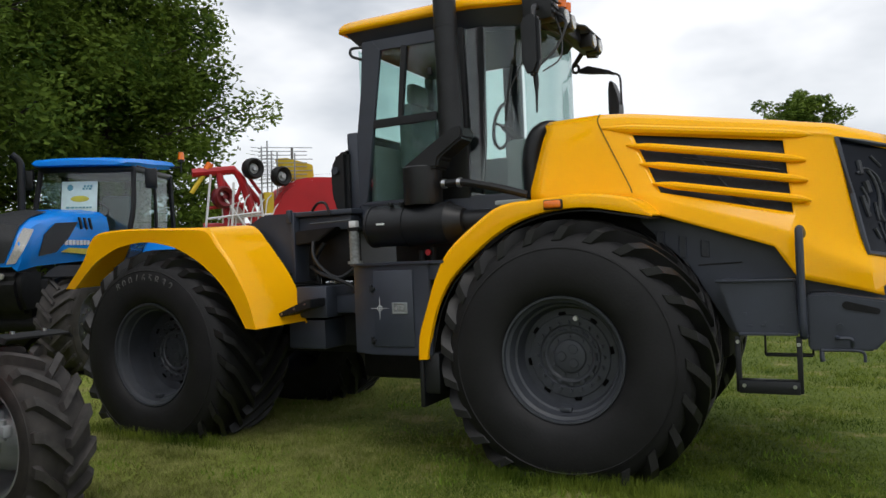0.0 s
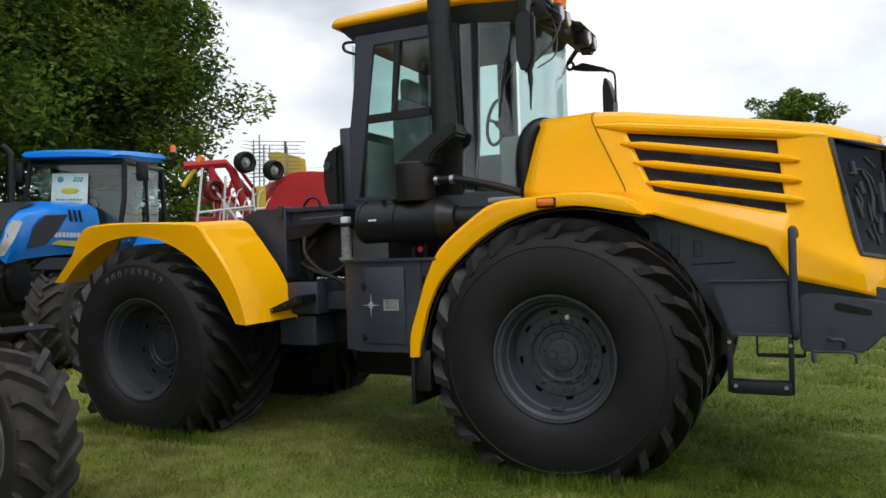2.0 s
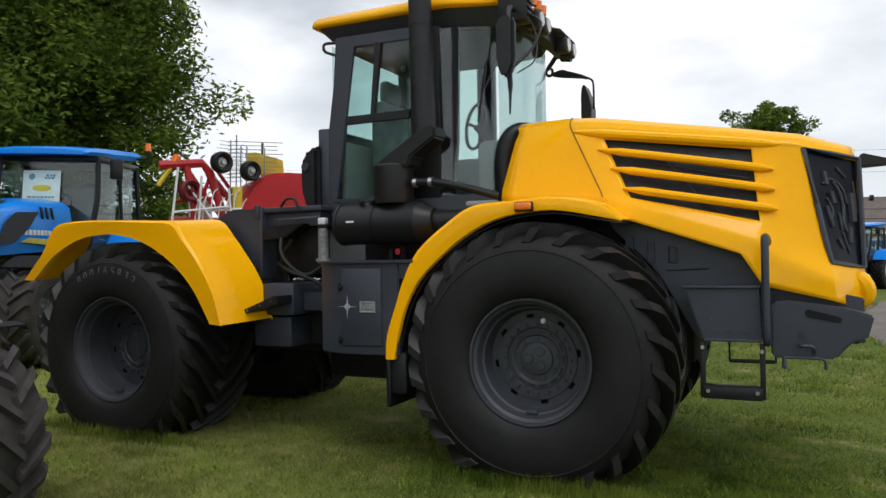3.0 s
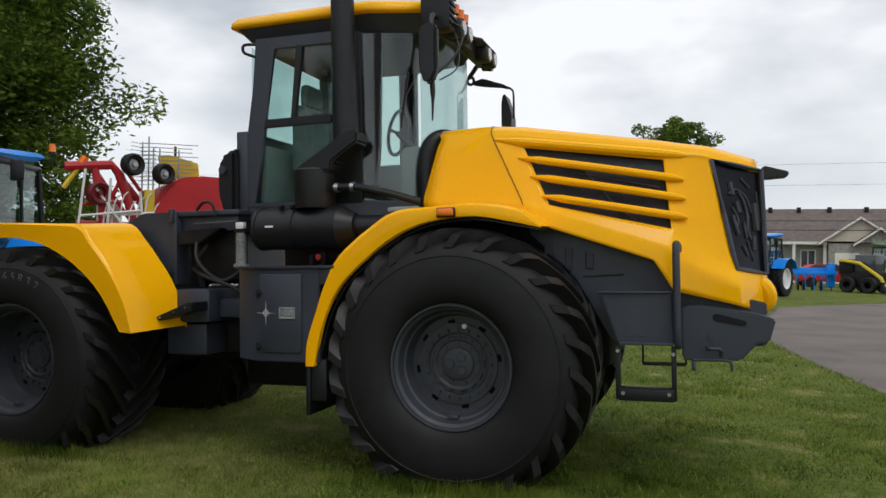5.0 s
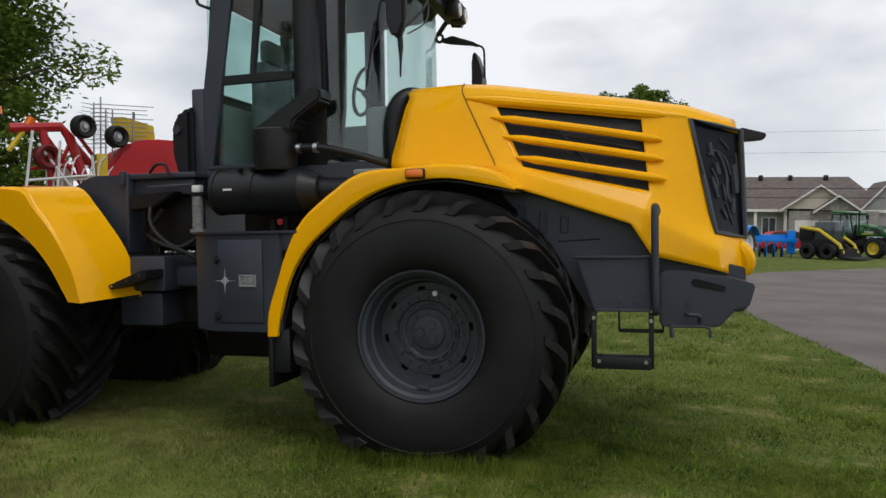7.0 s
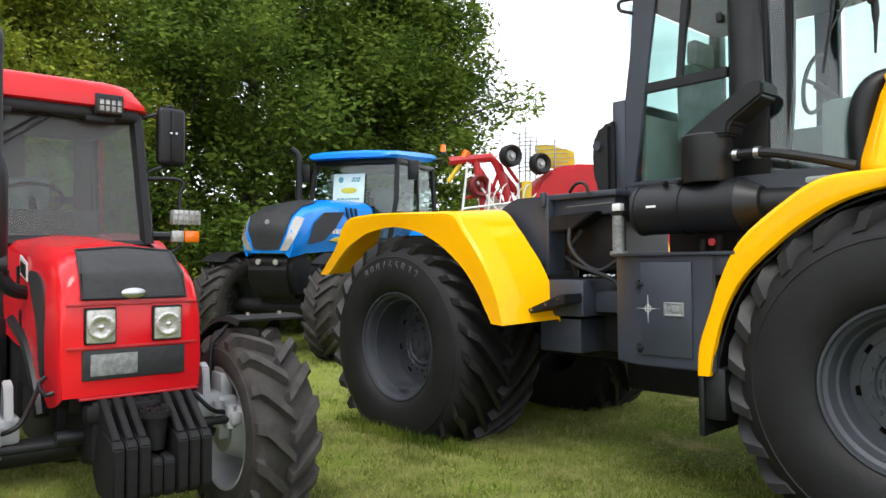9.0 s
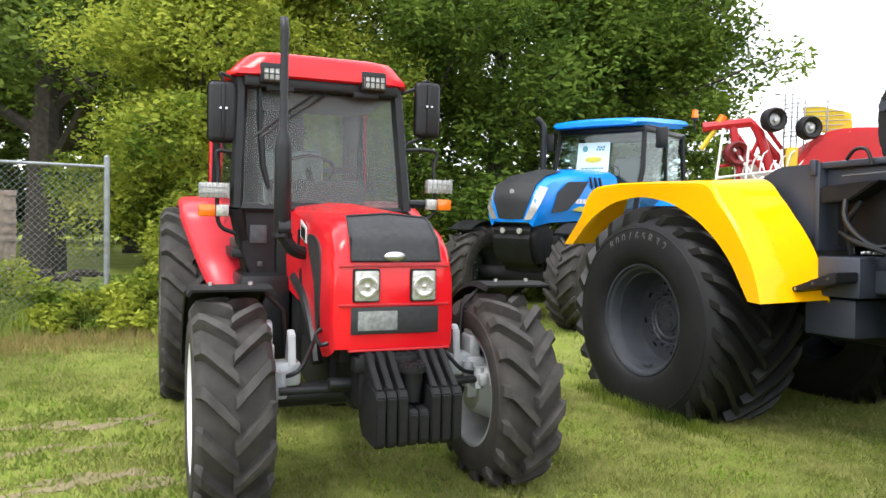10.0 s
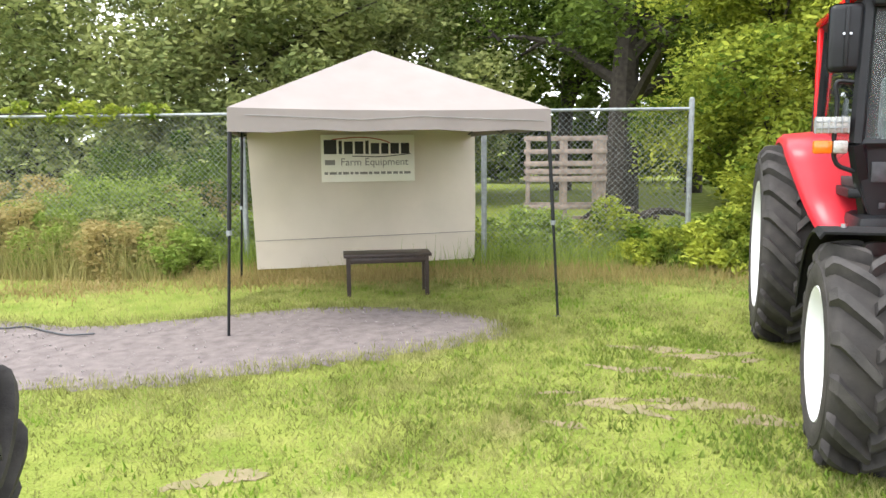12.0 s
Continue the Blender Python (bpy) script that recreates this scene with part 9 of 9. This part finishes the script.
box(b, (16.0, Y1 + 0.5, 0), (20.0, Y1 + 2.2, 2.9))
part("wall", b, M_SIDING, h2)
window_at(h2, 21.6, 22.6, 1.0, 2.3, Y1 + 2.0)
window_at(h2, 18.2, 19.6, 1.0, 2.3, Y1 + 0.5)
b = bmesh.new()
box(b, (20.6, Y1 + 5.4, 5.3), (21.1, Y1 + 5.9, 5.75))
part("roof_vent", b, M_BLACK, h2)
# power lines
wires = thing("power_line", Matrix.Identity(4), "thin black overhead power lines crossing the street", "power line")
for z in (3.6, 4.2, 6.5, 7.85):
    b = bmesh.new()
    tube(b, [(-40 + 8 * k, 48, z + 0.012 * (k - 7) ** 2 * 0.25) for k in range(15)], 0.022 if z < 5 else 0.008, 4)
    part("wire", b, M_BLACK if z < 5 else M_FADED, wires)
for x in (-40.0, 72.0):
    b = bmesh.new()
    cyl(b, (x, 48.15, 0), (x, 48.15, 10.5), 0.15, 0.11, seg=10)
    part("pole", b, M_BARK, wires)

# ---- parked machines on the far side ----
row_crop_tractor(pose(3.7, 30.4, 0, 0, 0, -117), M_BLUE, M_WHITE, "blue farm tractor with white wheels parked far off", "blue_tractor", False, size=0.9)
row_crop_tractor(pose(13.75, 42.5, 0, 0, 0, -52), M_GREEN, M_YEL2, "green farm tractor with yellow wheels parked far off", "green_tractor", False, size=0.85)
row_crop_tractor(pose(17.4, 43.0, 0, 0, 0, -45), M_GREEN, M_YEL2, "green farm tractor with yellow wheels parked far off", "green_tractor", False, size=0.76)
sk = thing("skid_loader", pose(10.55, 39.2, 0, 0, 0, -40), "yellow and black skid loader with its bucket down", "loader")
b = bmesh.new()
box(b, (-1.3, -0.6, 0.35), (0.5, 0.6, 1.1), 0.08)
box(b, (-1.4, -0.62, 0.9), (-0.6, 0.62, 1.75), 0.12)
part("body", b, M_DARK, sk)
b = bmesh.new()
for s in (-1, 1):
    tube(b, [(-1.2, s * 0.72, 1.7), (-0.2, s * 0.72, 1.55), (0.9, s * 0.72, 0.8), (1.1, s * 0.72, 0.35)], 0.09, 8)
part("loader_arm", b, M_YEL2, sk)
b = bmesh.new()
prism(b, [(1.0, 0.05), (1.8, 0.05), (1.75, 0.12), (1.15, 0.2), (1.1, 0.6), (1.0, 0.6)], -1.0, 1.0, 0.02)
part("bucket", b, M_DARK, sk)
b = bmesh.new()
box(b, (-0.6, -0.5, 1.05), (0.5, 0.5, 2.0), 0.08)
part("cab", b, M_PANE, sk, "dark glazed cab")
for x in (-0.8, 0.3):
    for s in (-1, 1):
        b = bmesh.new()
        lathe(b, [(0.18, -0.12), (0.36, -0.14), (0.42, -0.08), (0.42, 0.08), (0.36, 0.14), (0.18, 0.12)], 20)
        w = part("wheel", b, M_TYRE, sk)
        w.matrix_basis = Matrix.Translation((x, s * 0.75, 0.42))
imp = thing("blue_implement", pose(8.2, 41.5, 0, 0, 0, 0) @ Matrix.Diagonal((0.72, 0.8, 1.0, 1)), "blue tillage implement parked on grass", "implement")
b = bmesh.new()
for x in (-1.2, -0.6, 0.0, 0.6, 1.2):
    box(b, (x - 0.05, -0.6, 0.7), (x + 0.05, 0.6, 0.95), 0.01)
    tube(b, [(x, 0.3, 0.8), (x, 0.1, 0.3), (x, -0.2, 0.0)], 0.05, 6)
box(b, (-1.5, -0.65, 0.85), (1.5, -0.5, 1.05), 0.01)
box(b, (-1.5, 0.5, 0.85), (1.5, 0.65, 1.25), 0.01)
box(b, (0.9, -0.4, 0.2), (1.4, 0.4, 1.5), 0.02)
part("frame", b, M_BLUE, imp)
for x in (-1.3, -0.9, -0.3, 0.3):
    b = bmesh.new()
    cyl(b, (x, -0.7, 0.3), (x + 0.12, -0.7, 0.3), 0.3, seg=16)
    part("disc_roller", b, M_DARK, imp)


def car(m, paint, label):
    c = thing("car", m, label, "car", "cars before the houses")
    bb = bmesh.new()
    prism(bb, [(-2.1, 0.35), (-2.15, 0.8), (-1.9, 0.95), (-1.2, 1.42), (0.2, 1.45), (0.95, 1.0), (1.9, 0.85), (2.15, 0.6), (2.1, 0.35)], -0.85, 0.85, 0.08)
    part("body", bb, paint, c)
    bb = bmesh.new()
    prism(bb, [(-1.75, 0.97), (-1.15, 1.37), (0.15, 1.40), (0.75, 1.02)], -0.86, 0.86, 0.01)
    part("window", bb, M_PANE, c)
    for x in (-1.35, 1.35):
        for s in (-1, 1):
            bb = bmesh.new()
            lathe(bb, [(0.0005, -0.09), (0.2, -0.09), (0.3, -0.1), (0.32, -0.05), (0.32, 0.1)], 20)
            w = part("wheel", bb, M_TYRE, c)
            w.matrix_basis = Matrix.Translation((x, s * 0.8, 0.32))


car(pose(10.0, 47.5, 0, 0, 0, 8), M_RED2, "dark red car parked before the house")
car(pose(16.9, 49.5, 0, 0, 0, 30), M_WHITE, "white car parked before the house")
gz = thing("blue_canopy", pose(20.6, 47.0, 0, 0, 0, 0), "bright blue pop-up canopy standing far off", "tent")
b = bmesh.new()
v = [b.verts.new(p) for p in ((-1.6, -1.6, 1.9), (1.6, -1.6, 1.9), (1.6, 1.6, 1.9), (-1.6, 1.6, 1.9), (0, 0, 2.75))]
for k in range(4):
    b.faces.new((v[k], v[(k + 1) % 4], v[4]))
bmesh.ops.solidify(b, geom=b.faces[:], thickness=0.03)
part("canopy", b, M_BLUE, gz)
for sx in (-1.5, 1.5):
    for sy in (-1.5, 1.5):
        b = bmesh.new()
        cyl(b, (sx, sy, 0), (sx, sy, 1.95), 0.03, seg=8)
        part("leg", b, M_STEEL, gz)
# black arm behind the nose: the raised mirror of the tractor parked beyond
b = bmesh.new()
prism(b, [(2.06, 2.27), (2.10, 2.35), (2.30, 2.29), (2.28, 2.245), (2.10, 2.235)], 2.0, 2.12, 0.01)
tube(b, [(1.88, 1.95, 2.16), (1.98, 2.0, 2.22), (2.08, 2.05, 2.27)], 0.02, 6)
part("lamp_arm", b, M_BLACK, yt)
# tractor tyre at the edge of the lawn
far_t = thing("loose_tyre", pose(-0.415, -6.90, 0.0, 0, 0, 107), "black tractor tyre standing on the lawn", "tyre")
tt = part("tyre", tyre_mesh(0.62, 0.36, 0.42, 18, 0.05, 0.06, 1, 0.6, 0.02, 0.55), M_TYRE2, far_t, smooth=35)
tt.data.materials.append(M_LUG2)
tt.matrix_basis = Matrix.Translation((0, 0, 0.6))
